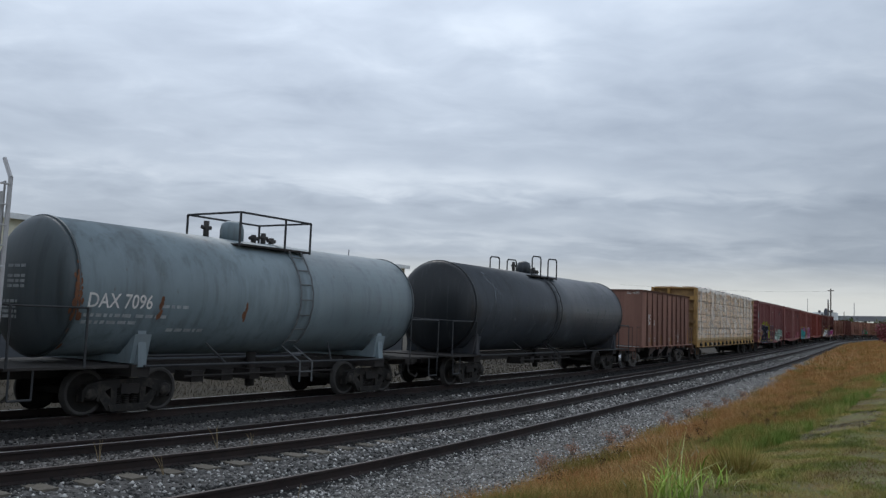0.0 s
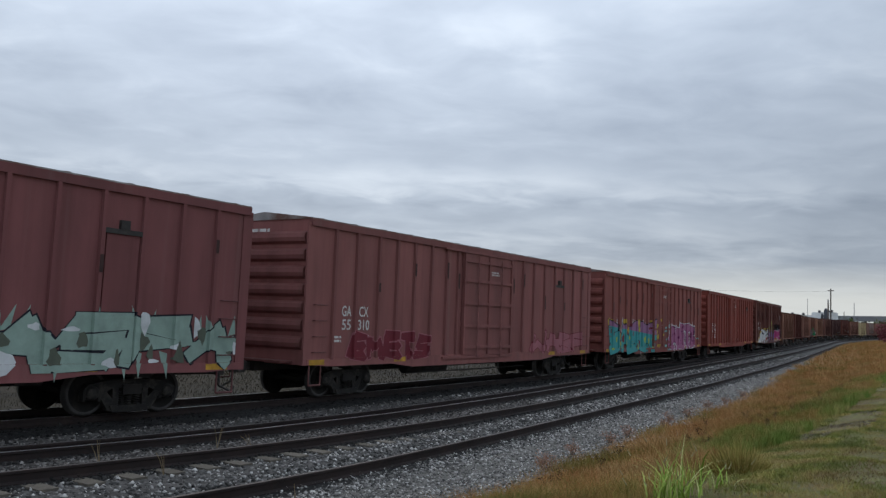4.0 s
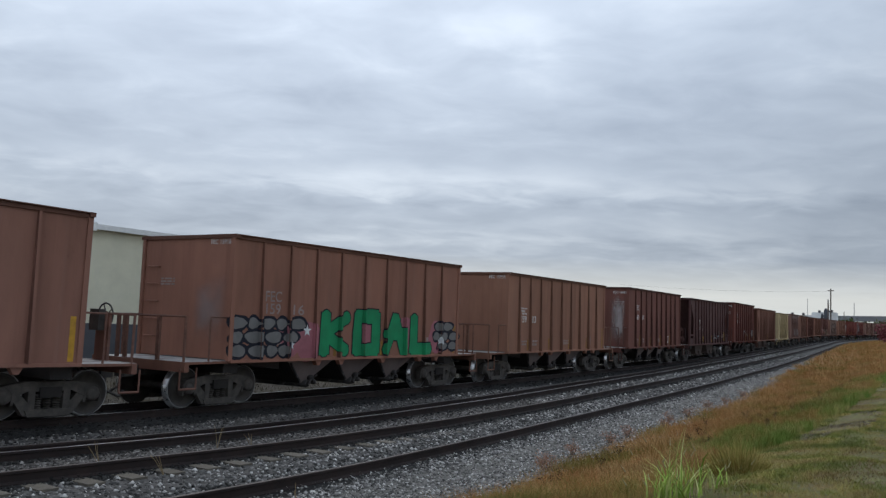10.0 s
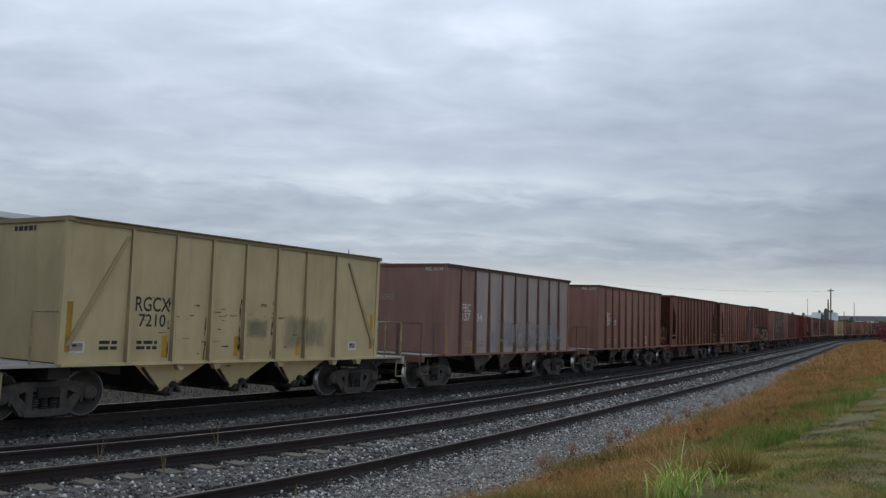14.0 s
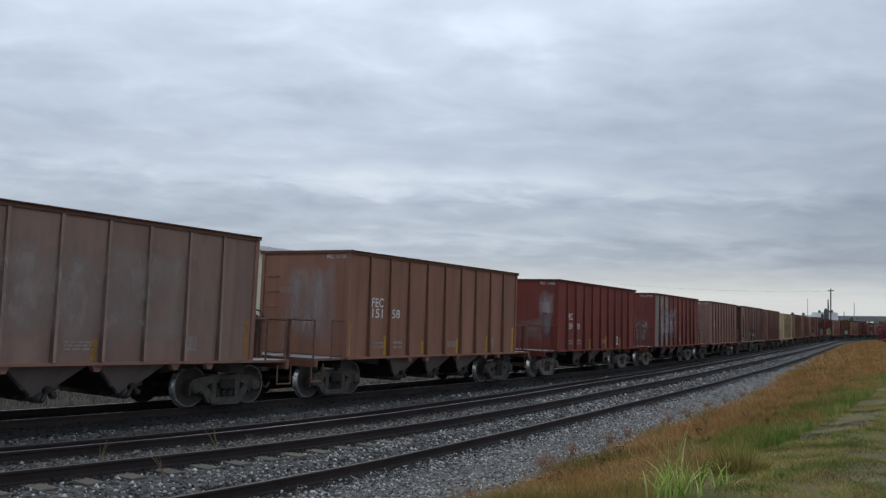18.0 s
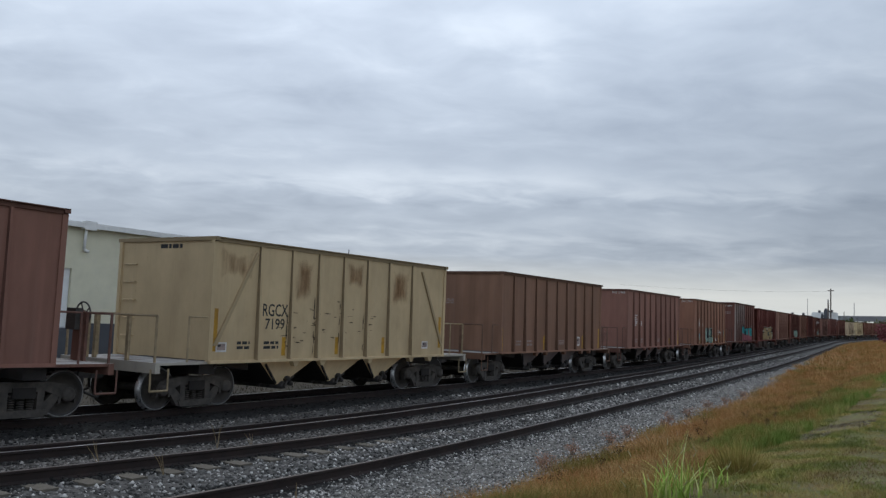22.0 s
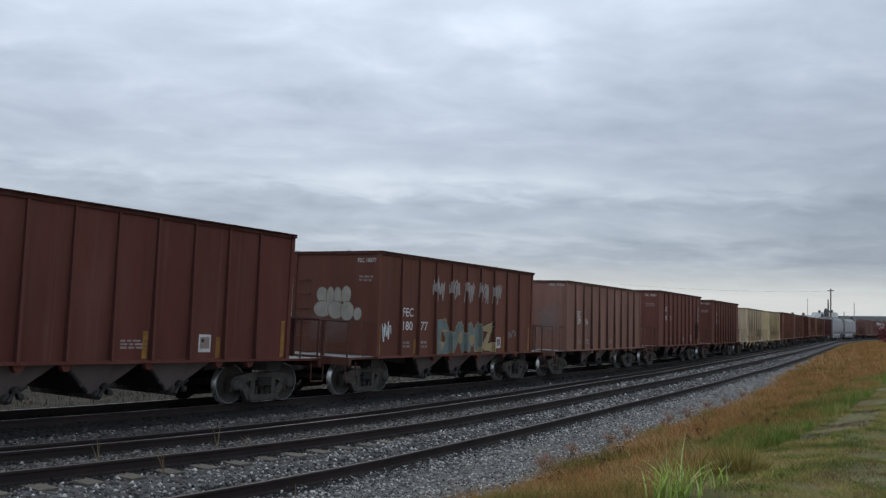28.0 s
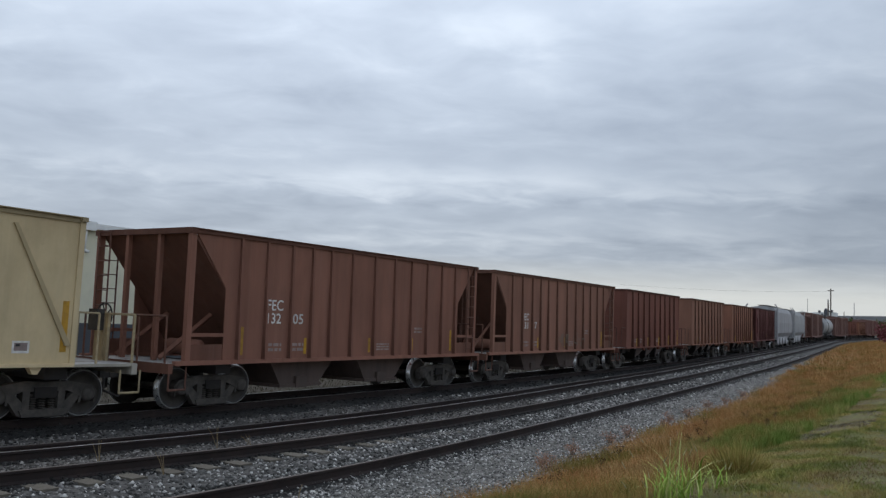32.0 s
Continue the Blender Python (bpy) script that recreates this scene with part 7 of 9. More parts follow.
def spray_piece(car, kind, text, x0, x1, z0, z1, fill, line, halo=None, base=-1.577, blobs=(), seed=1, skew=0.08, wave=0.12, second=None, shards=None, strokes=None, edge=0.055, fat=0.15, rim=None, rim_wide=0.16, style="round"):
    """A painted piece: a ragged cloud of colour, thick outlined letters, then touches of colour, each layer its own part."""
    rng = random.Random(seed)
    levels = LEVELS[kind]
    sill = 1.085 if kind == "boxcar" else None

    def lay(depth, v, f, mat, name):
        o = laid_on(car, levels, base - depth, v, f, mat, name, sill=sill)
        if o:
            tagged(o, kind="stuff")

    w, h = x1 - x0, z1 - z0
    if halo is not None:
        k = max(5, int(w / (h * 0.3)))
        for j in range(2):
            v, f = blobs_flat(rng, [(x0 + w * (i + 0.5 + 0.25 * j) / k, z0 + h * rng.uniform(0.42, 0.62 + 0.1 * j), w / k * rng.uniform(0.5, 0.75), h * rng.uniform(0.4, 0.58)) for i in range(k)][j::2], 0.24)
            lay(0.002 + 0.002 * j, v, f, halo, "spray_cloud")
    if rim is not None:
        v, f = letters_flat(text, edge + rim_wide, x0, z0, w, h, skew, wave, seed, fat, style)
        lay(0.0035, v, f, rim, "spray_cloud")
    v, f = letters_flat(text, edge, x0, z0, w, h, skew, wave, seed, fat, style)
    lay(0.0075, v, f, line, "spray_outline")
    v, f = letters_flat(text, 0.0, x0, z0, w, h, skew, wave, seed, fat, style)
    lay(0.0115, v, f, fill, "spray_letters")
    if second is not None:
        # the letters fade to another colour upwards
        bm = bmesh.new()
        vs = [bm.verts.new(p) for p in v]
        for k in f:
            bm.faces.new([vs[i] for i in k])
        bmesh.ops.bisect_plane(bm, geom=bm.verts[:] + bm.edges[:] + bm.faces[:], plane_co=(0, 0, z0 + 0.52 * h), plane_no=(0.06, 0, 1), clear_inner=True)
        bm.verts.index_update()
        lay(0.0145, [tuple(p.co) for p in bm.verts], [[p.index for p in k.verts] for k in bm.faces], second, "spray_fade")
        bm.free()
    if shards is not None:
        # sharp tongues that stick out over and under the letters
        v, f = [], []
        for i in range(int(w * 1.8)):
            cx, up = x0 + w * rng.random(), rng.random() < 0.65
            cz = z1 - 0.1 * h if up else z0 + 0.1 * h
            d = 1 if up else -1
            n = len(v)
            v += [(cx - 0.05 * h, -0.0001 * i, cz - d * 0.25 * h), (cx + 0.14 * h, -0.0001 * i, cz - d * 0.2 * h), (cx + rng.uniform(-0.1, 0.22) * h, -0.0001 * i, cz + d * rng.uniform(0.12, 0.3) * h)]
            f.append((n, n + 1, n + 2))
        lay(0.0035, v, f, shards, "spray_shard")
    if strokes is not None:
        # curved inner lines
        v, f = [], []
        for i in range(int(w * 2.2)):
            cx, cz, r = x0 + w * rng.random(), rng.uniform(z0 + 0.15 * h, z1 - 0.15 * h), rng.uniform(0.12, 0.38) * h
            a0, da, wd = rng.uniform(0, 6.28), rng.uniform(1.0, 2.6), rng.uniform(0.018, 0.04)
            prev = None
            for k in range(9):
                a = a0 + da * k / 8
                n = len(v)
                taper = wd * math.sin(math.pi * (k + 0.6) / 9.2)
                v += [(cx + (r - taper) * math.cos(a), -0.0001 * i, cz + (r - taper) * math.sin(a)), (cx + (r + taper) * math.cos(a), -0.0001 * i, cz + (r + taper) * math.sin(a))]
                if prev is not None:
                    f.append((prev, prev + 1, n + 1, n))
                prev = n
        lay(0.021, v, f, strokes, "spray_line")
    for j in range(len(blobs)):
        v, f = blobs_flat(rng, [(x0 + w * (i + rng.random()) / int(w * 1.6 + 1), rng.uniform(z0 + 0.1 * h, z1 - 0.1 * h), rng.uniform(0.05, 0.2), rng.uniform(0.04, 0.22)) for i in range(int(w * 1.6) + 1)], 0.35, 9)
        lay(0.0155 + 0.002 * j, v, f, blobs[j], "spray_touch")


def end_piece(car, text, y0, w, z0, h, fill, line, turn, seed, style="round", fat=0.17):
    """Fat letters painted on an end plate; y0 is where they begin."""
    for depth, wider, mat, name in ((0.004, 0.035, line, "spray_outline"), (0.009, 0.0, fill, "spray_letters")):
        v, f = letters_flat(text, wider, 0.0, z0, w, h, 0.0, 0.06, seed, fat, style)
        part(name, raw_mesh(name, [(turn - depth + y, y0 - x, z) for x, y, z in v], f, mat), None, car)


def cobbles(car, kind, x0, x1, z0, z1, fill, line, base, seed, rows=4, wide=0.58, tall=0.62):
    """Painted grey stones with black joints."""
    rng = random.Random(seed)
    back, stones = [], []
    for r in range(rows):
        z = z0 + (z1 - z0) * (r + 0.5) / rows
        x = x0 - rng.uniform(0, 0.3)
        while x < x1 - 0.15:
            w = rng.uniform(0.35, 0.75)
            back.append((x + w / 2, z, w * wide, (z1 - z0) / rows * tall))
            stones.append((x + w / 2, z, w * 0.44, (z1 - z0) / rows * 0.42))
            x += w
    for depth, places, mat, name in ((0.0025, back, line, "spray_outline"), (0.006, stones, fill, "spray_stone")):
        v, f = blobs_flat(rng, places, 0.13, 14)
        v = [(a, -0.00008 * (i // 14), c) for i, (a, b, c) in enumerate(v)]
        tagged(laid_on(car, LEVELS[kind], base - depth, v, f, mat, name), kind="stuff")


def bubbles(car, places, fill, line, seed, rim=0.03, kind=None, base=0.0, turn=None):
    """Overlapping round shapes, each with its outline, painted one over the other."""
    rng = random.Random(seed)
    v, f, mats = [], [], []
    for cx, cz, rx, rz in places:
        for more, m in ((rim, 0), (0.0, 1)):
            n, lean = len(v), rng.uniform(-0.25, 0.25)
            for i in range(18):
                a = 6.2832 * i / 18
                up = (rz + more) * math.sin(a)
                v.append((cx + (rx + more) * math.cos(a) + lean * up * 0.4, -0.0004 * len(f), max(cz + up, 1.1)))
            f.append(list(range(n, n + 18)))
            mats.append(m)
    if turn is None:
        o = laid_on(car, LEVELS[kind], base - 0.005, v, f, [line, fill], "spray_bubble", mats)
    else:
        me = raw_mesh("spray_bubble", [(turn + y - 0.003, -x, z) for x, y, z in v], f, line)
        me.materials.append(fill)
        me.polygons.foreach_set("material_index", mats)
        o = part("spray_bubble", me, None, car)
    tagged(o, kind="stuff")


def tag(car, kind, x0, x1, z0, z1, mat, base, seed, thick=0.022):
    """A quick handwritten scrawl in one thin looping line."""
    rng = random.Random(seed)
    w, h = x1 - x0, z1 - z0
    knots, at, up = [], 0.0, rng.random() < 0.5
    while at < 1.0:
        knots.append((x0 + w * at, z0 + h * (rng.uniform(0.62, 1.0) if up else rng.uniform(0.0, 0.38))))
        at += rng.choice((-0.05, 0.04, 0.1, 0.13, 0.17))
        up = not up if rng.random() < 0.85 else up
        if len(knots) > 18:
            break
    # a rounded line through the knots
    pts = []
    n = len(knots)
    for i in range(57):
        f = i / 56 * (n - 1.001)
        k = int(f)
        g = f - k
        p = [Vector((*knots[max(0, min(n - 1, k + d))], 0)) for d in (-1, 0, 1, 2)]
        c = p[1] + 0.5 * g * (p[2] - p[0] + g * (2 * p[0] - 5 * p[1] + 4 * p[2] - p[3] + g * (3 * (p[1] - p[2]) + p[3] - p[0])))
        pts.append((c.x, c.y))
    v, f = [], []
    for i, (x, z) in enumerate(pts):
        (ax, az), (bx, bz) = pts[max(i - 1, 0)], pts[min(i + 1, 56)]
        l = max(math.hypot(bx - ax, bz - az), 1e-4)
        nx, nz = -(bz - az) / l * thick / 2, (bx - ax) / l * thick / 2
        v += [(x + nx, -0.00005 * i, z + nz), (x - nx, -0.00005 * i, z - nz)]
        if i:
            f.append((2 * i - 2, 2 * i - 1, 2 * i + 1, 2 * i))
    o = laid_on(car, LEVELS[kind], base - 0.006, v, f, mat, "spray_tag")
    if o:
        tagged(o, kind="stuff")


def dusting(car, kind, x0, x1, z0, z1, mat, base, depth=0.003):
    """A soft coat on a side."""
    tagged(laid_on(car, LEVELS[kind], base - depth, [(x0, 0, z0), (x1, 0, z0), (x1, 0, z1), (x0, 0, z1)], [(0, 1, 2, 3)], mat, "dust_coat"), kind="stuff")


def stars(car, kind, places, mat, base):
    for x, z, r in places:
        v = [(x + r * (1 if i % 2 == 0 else 0.42) * math.sin(0.6283 * i), 0, z + r * (1 if i % 2 == 0 else 0.42) * math.cos(0.6283 * i)) for i in range(10)]
        laid_on(car, LEVELS[kind], base - 0.024, v, [list(range(10))], mat, "spray_star")


def on_tank(car, text, x, z, height, width, radius, middle, mat):
    co, faces = TEXTS[(text, 0.012)]
    low, high = co.min(0), co.max(0)
    verts = []
    for a, b, _ in co:
        u, v = x + (a - low[0]) / (high[0] - low[0]) * width, z + (b - low[1]) / (high[1] - low[1]) * height
        verts.append((u, -math.sqrt(radius * radius - (v - middle) ** 2) - 0.014, v))
    part("lettering", raw_mesh("lettering", verts, faces, mat), None, car)


def tank_bars(car, rows, radius, middle, mat, seed):
    rng = random.Random(seed)
    bm = bmesh.new()
    for x, z, w in rows:
        u = 0.0
        while u < w:
            l = rng.uniform(0.06, 0.22)
            y0, y1 = (-math.sqrt(radius * radius - (k - middle) ** 2) - 0.01 for k in (z, z + 0.07))
            bm.faces.new([bm.verts.new(v) for v in ((x + u, y0, z), (x + u + l, y0, z), (x + u + l, y1, z + 0.07), (x + u, y1, z + 0.07))])
            u += l + 0.05
    tagged(part("small_writing", bm, mat, car), kind="stuff")


def tank_scrawl(car, radius, middle, mat, seed, count=16, span=6.5):
    """Loose loops of pale paint drawn on the barrel."""
    rng = random.Random(seed)
    for k in range(count):
        bm = bmesh.new()
        cx, cz = rng.uniform(-span, span), rng.uniform(middle - 0.9, middle + 0.5)
        rx, rz = rng.uniform(0.08, 0.4), rng.uniform(0.35, 0.95)
        a0, a1 = rng.uniform(0, 6.28), rng.uniform(1.2, 3.2)
        wide = rng.uniform(0.015, 0.075)
        prev = None
        for i in range(19):
            a = a0 + a1 * i / 18
            row = []
            for r in (1 - wide, 1 + wide):
                z = min(cz + rz * r * math.sin(a), middle + radius * 0.9)
                z = max(z, middle - radius * 0.9)
                row.append(bm.verts.new((cx + rx * r * math.cos(a), -math.sqrt(radius * radius - (z - middle) ** 2) - 0.012 - 0.0004 * k, z)))
            if prev:
                bm.faces.new((prev[0], prev[1], row[1], row[0]))
            prev = row
        part("spray_scrawl", bm, mat, car)


BROWN = (0.26, 0.126, 0.088)
DUSTY = (0.255, 0.15, 0.122)
DARKBROWN = (0.125, 0.043, 0.033)
RED = (0.196, 0.052, 0.04)
OXIDE = (0.25, 0.122, 0.088)
SMOKE = (0.1, 0.05, 0.047)
CREAM = (0.5, 0.4, 0.225)
TAN = (0.295, 0.16, 0.12)
BRIGHTRED = (0.24, 0.058, 0.043)

# kind, left and right end of the body along the line at the start, colour, marks
TRAIN = [
    ("covered", -8.9, 7.5, (0.42, 0.41, 0.41), None),
    ("tank_a", 8.65, 20.7, (0.182, 0.228, 0.247), ("DAX 7096",)),
    ("tank_b", 23.3, 38.9, (0.046, 0.053, 0.062), ("scrawl",)),
    ("hopper", 41.7, 51.3, (0.24, 0.128, 0.098), ("FEC", "154", "75", "scribble")),
    ("beam", 53.9, 76.1, (0.2, 0.102, 0.029), None),
    ("boxcar", 77.95, 96.8, (0.218, 0.083, 0.082), ("GA CX", "55 306", "zeus")),
    ("boxcar", 98.7, 117.5, (0.245, 0.098, 0.09), ("GA CX", "55 310", "small")),
    ("boxcar", 119.4, 138.05, (0.243, 0.083, 0.07), ("", "", "mural")),
    ("boxcar", 140.0, 158.8, BRIGHTRED, ("GA CX", "55 302", "")),
    ("boxcar", 160.6, 179.1, (0.135, 0.045, 0.035), ("MW CX", "500 191", "army")),
    ("slope", 181.0, 193.1, BROWN, ("FEC", "131", "56", "")),
    ("hopper18", 195.4, 205.2, DARKBROWN, ("FEC", "180", "73", "high")),
    ("hopper", 208.45, 218.25, (0.27, 0.134, 0.099), ("FEC", "159", "92", "")),
    ("hopper", 221.9, 231.8, (0.265, 0.126, 0.088), ("FEC", "159", "16", "koal")),
    ("hopper", 235.3, 245.0, (0.279, 0.141, 0.095), ("FEC", "159", "33", "")),
    ("hopper18", 248.6, 258.35, (0.175, 0.075, 0.059), ("FEC", "180", "81", "high")),
    ("slope", 260.8, 272.9, SMOKE, ("FEC", "131", "55", "")),
    ("hopper18", 275.5, 285.05, DARKBROWN, ("FEC", "180", "93", "high")),
    ("slope", 287.4, 299.6, OXIDE, ("FEC", "131", "35", "")),
    ("cream", 302.5, 311.8, CREAM, ("RGCX", "7210", "")),
    ("hopper", 315.7, 325.25, DUSTY, ("FEC", "157", "34", "throw")),
    ("hopper", 329.0, 338.6, (0.255, 0.135, 0.1), ("FEC", "157", "21", "")),
    ("slope", 341.0, 353.1, (0.196, 0.085, 0.062), None),
    ("slope", 354.9, 366.9, BROWN, ("FEC", "131", "89", "")),
    ("hopper18", 369.2, 379.1, (0.175, 0.078, 0.063), ("FEC", "181", "07", "band")),
    ("hopper", 382.9, 392.7, (0.242, 0.128, 0.096), None),
    ("hopper", 396.1, 406.0, (0.27, 0.134, 0.091), ("FEC", "151", "58", "")),
    ("hopper", 409.85, 419.5, RED, ("FEC", "159", "20", "")),
    ("hopper", 423.15, 432.95, (0.2, 0.06, 0.049), ("FEC", "159", "58", "")),
    ("hopper", 436.7, 446.4, (0.275, 0.155, 0.122), ("FEC", "159", "50", "")),
    ("slope", 449.05, 461.15, (0.27, 0.158, 0.13), ("FEC", "131", "06", "bubble")),
    ("hopper", 463.6, 473.4, (0.25, 0.128, 0.098), ("FEC", "159", "97", "")),
    ("cream", 477.0, 486.5, (0.52, 0.4, 0.24), ("RGCX", "7199", "")),
    ("hopper", 490.6, 500.1, (0.24, 0.136, 0.092), None),
    ("hopper", 504.2, 513.8, (0.26, 0.134, 0.104), ("FEC", "159", "66", "")),
    ("hopper", 517.8, 527.4, (0.279, 0.141, 0.095), ("FEC", "159", "91", "muls")),
    ("hopper18", 531.2, 541.0, (0.17, 0.074, 0.058), ("FEC", "180", "94", "teal")),
    ("slope", 543.2, 555.6, (0.168, 0.052, 0.041), ("FEC", "131", "21", "rets")),
    ("hopper", 558.0, 567.8, TAN, ("FEC", "150", "64", "")),
    ("slope", 570.2, 582.3, (0.175, 0.071, 0.053), ("FEC", "131", "48", "mint")),
    ("hopper", 584.8, 594.45, (0.279, 0.146, 0.102), None),
    ("hopper18", 598.15, 607.85, DARKBROWN, ("FEC", "180", "65", "low")),
    ("hopper18", 611.45, 621.35, (0.154, 0.062, 0.044), ("FEC", "180", "77", "dami")),
    ("hopper", 624.7, 634.5, (0.258, 0.14, 0.108), ("FEC", "159", "26", "")),
    ("hopper18", 637.9, 647.75, (0.18, 0.073, 0.058), ("FEC", "180", "32", "high")),
    ("hopper18", 651.3, 661.1, (0.165, 0.067, 0.05), ("FEC", "180", "20", "high")),
    ("cream", 664.95, 674.4, (0.59, 0.465, 0.315), ("RGCX", "7207", "")),
    ("cream", 678.0, 688.0, (0.6, 0.475, 0.285), ("RGCX", "7182", "")),
    ("slope", 690.3, 702.5, (0.24, 0.113, 0.08), ("FEC", "132", "05", "")),
    ("slope", 704.0, 715.6, (0.26, 0.129, 0.091), ("FEC", "131", "17", "")),
    ("hopper", 717.9, 727.8, (0.196, 0.081, 0.06), None),
    ("hopper", 731.0, 740.8, (0.27, 0.137, 0.095), None),
    ("hopper", 744.2, 754.0, (0.25, 0.118, 0.08), None),
    ("slope", 756.5, 768.6, (0.175, 0.076, 0.07), None),
    ("covered", 771.0, 787.4, (0.36, 0.36, 0.37), None),
    ("covered", 789.2, 805.6, (0.38, 0.385, 0.39), None),
    ("hopper", 808.6, 818.4, (0.2, 0.104, 0.084), None),
    ("boxcar", 821.0, 839.8, (0.21, 0.121, 0.102), None),
    ("tank_b", 842.4, 858.0, (0.36, 0.36, 0.36), None),
    ("boxcar", 861.0, 879.8, (0.2, 0.113, 0.095), None),
    ("hopper", 882.8, 892.6, (0.22, 0.093, 0.069), None),
    ("hopper", 896.2, 906.0, (0.24, 0.113, 0.073), None),
    ("boxcar", 908.5, 927.3, (0.2, 0.104, 0.088), None),
]

LOOK = {
    "hopper": ("hopper_car", "rusty brown open-top hopper car with outside ribs", "hopper car"),
    "hopper18": ("hopper_car", "dark reddish-brown open-top hopper car with outside ribs", "hopper car"),
    "slope": ("hopper_car", "rusty open-top hopper car with open braced ends", "hopper car"),
    "cream": ("hopper_car", "cream-painted open-top hopper car with rust stains", "hopper car"),
    "boxcar": ("boxcar", "rust-red steel boxcar with plug doors and ribbed ends", "boxcar"),
    "tank_a": ("tank_car", "blue-grey railway tank car with top platform and ladder", "tank car"),
    "tank_b": ("tank_car", "black railway tank car with top platform", "tank car"),
    "beam": ("centre_beam_flat_car", "mustard centre-beam flat car with tall end bulkheads", "flat car"),
    "covered": ("covered_hopper_car", "pale grey covered hopper car with rounded sides", "hopper car"),
}
BUILD = {
    "hopper": lambda c: hopper(c, 4.9, 3.96, HOPPER_RIBS, 4.68),
    "hopper18": lambda c: hopper(c, 4.9, 4.06, LATE_RIBS, 4.68),
    "cream": lambda c: hopper(c, 4.75, 3.84, CREAM_RIBS, 4.6, diagonals=True, width=1.6, chutes=(-1.95, 0.05, 2.05)),
    "slope": slope_hopper,
    "boxcar": boxcar,
    "tank_a": lambda c: tank_car(c, 6.02, 1.42, 2.56, 4.05, 7.35),
    "tank_b": lambda c: tank_car(c, 7.75, 1.58, 2.64, 6.85, 9.1, platform=(-1.7, 0.8), shift=-1.2, hoops=True),
    "beam": centre_beam,
    "covered": covered_hopper,
}


# tone of each part against the plates: below 1 darker, above 1 lighter
PART_TONES = {"railing_post": 0.55, "tank_head": 0.3, "head_weld": 0.35, "hatch": 0.9, "end_railing": 0.55, "handrail": 0.55, "grab_rail": 0.55, "step": 0.55, "ladder": 0.6, "end_platform": 0.7, "brake_stand": 0.6, "top_chord": 0.5, "end_chord": 0.5, "rib": 0.92, "diagonal_brace": 0.68, "side_post": 0.85, "side_sill": 1.1, "slope_sheet": 0.6, "end_brace": 0.8, "end_post": 0.8, "eave_plate": 0.8, "chute": 1.45, "skirt_plate": 0.75}
# bleached plates: the car's middle, first and last plate, colour
BLEACHED = ((428, 0, 2, (0.27, 0.22, 0.21)), (536, 0, 4, (0.27, 0.22, 0.20)), (320, 2, 9, (0.34, 0.28, 0.26)), (388, 0, 9, (0.25, 0.165, 0.135)))


CREAMPAINT = material("rust_stained_cream_paint", (0.53, 0.395, 0.25), 0.75, vary=0.1, scale=1.7, random=0.05, spec=0.2, second=(0.3, 0.2, 0.11), second_at=(0.5, 0.72), cover=0.3, streaks=0.22, dust=(0.55, 0.5, 0.4, 1), rust=(0.12, 0.065, 0.03, 1), stretch=(1, 1, 0.6), from_object=True, bump=0.08, bump_scale=9)


BOXPAINT = material("faded_boxcar_paint", (0.2, 0.07, 0.05), 0.75, vary=0.16, scale=1.5, random=0.05, spec=0.2, streaks=0.35, second=(0.14, 0.06, 0.05), second_at=(0.5, 0.8), cover=0.3, stretch=(1, 1, 0.3), from_object=True, bump=0.06, bump_scale=7)


DUSTY_KINDS = ("hopper", "hopper18", "slope", "cream", "covered")


def colour_all(car, colour, mid, kind):
    for o in car.children_recursive:
        k = PART_TONES.get(o.name.split(".")[0], 1.0) * (1.05 if colour[1] > 0.38 and o.name.startswith("rib") else 1.0)
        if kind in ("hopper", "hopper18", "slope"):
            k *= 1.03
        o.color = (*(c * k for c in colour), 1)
        if o.name.split(".")[0] in ("side_frame", "spring_pack", "axle", "wheel"):
            # the trucks of the rock cars are pale with stone dust, the others black with oil
            g = 1.7 if min(abs(mid - m) for m in (374, 414.7, 428)) < 3 else 0.78 if kind in DUSTY_KINDS else 0.2
            if kind not in DUSTY_KINDS and o.name.startswith("wheel"):
                o.data = TRUCK["oily_wheel"] if o.data == TRUCK["wheel"] else TRUCK["oily_wheel_far"] if o.data == TRUCK["wheel_far"] else o.data
            o.color = (0.085 * g, 0.075 * g, 0.066 * g, 1)
        if kind.startswith("tank") and o.data.materials[0] == RAILING:
            o.color = (0.13, 0.135, 0.14, 1) if kind == "tank_a" and o.name.startswith("ladder") else (0.04, 0.041, 0.043, 1)
        if kind in ("hopper", "hopper18") and o.name.startswith("chute"):
            o.color = (0.19, 0.155, 0.145, 1)
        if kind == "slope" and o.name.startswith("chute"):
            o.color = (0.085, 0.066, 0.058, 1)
        if kind == "cream" and o.name.startswith("end_platform"):
            o.color = (0.36, 0.33, 0.28, 1)
    plates = [o for o in car.children if o.name.split(".")[0] == "side_panel"]
    for m, a, b, c in BLEACHED:
        if abs(m - mid) < 3:
            for o in plates[a:b + 1] + [o for o in car.children if b == 9 and a == 0 and o.name.startswith("rib")]:
                k = 1.25 if o.name.startswith("rib") else 1.0
                o.color = (*(v * k for v in c), 1)


def end_stain(car, y, wide, z0, z1, mat, x=-4.9165):
    """Pale mineral dust run down an end plate."""
    bm = bmesh.new()
    bm.faces.new([bm.verts.new((x, *p)) for p in ((max(-1.55, y - wide / 2), z0), (y + wide / 2, z0), (y + wide / 2, z1), (max(-1.55, y - wide / 2), z1))])
    part("dust_streak", bm, mat, car)


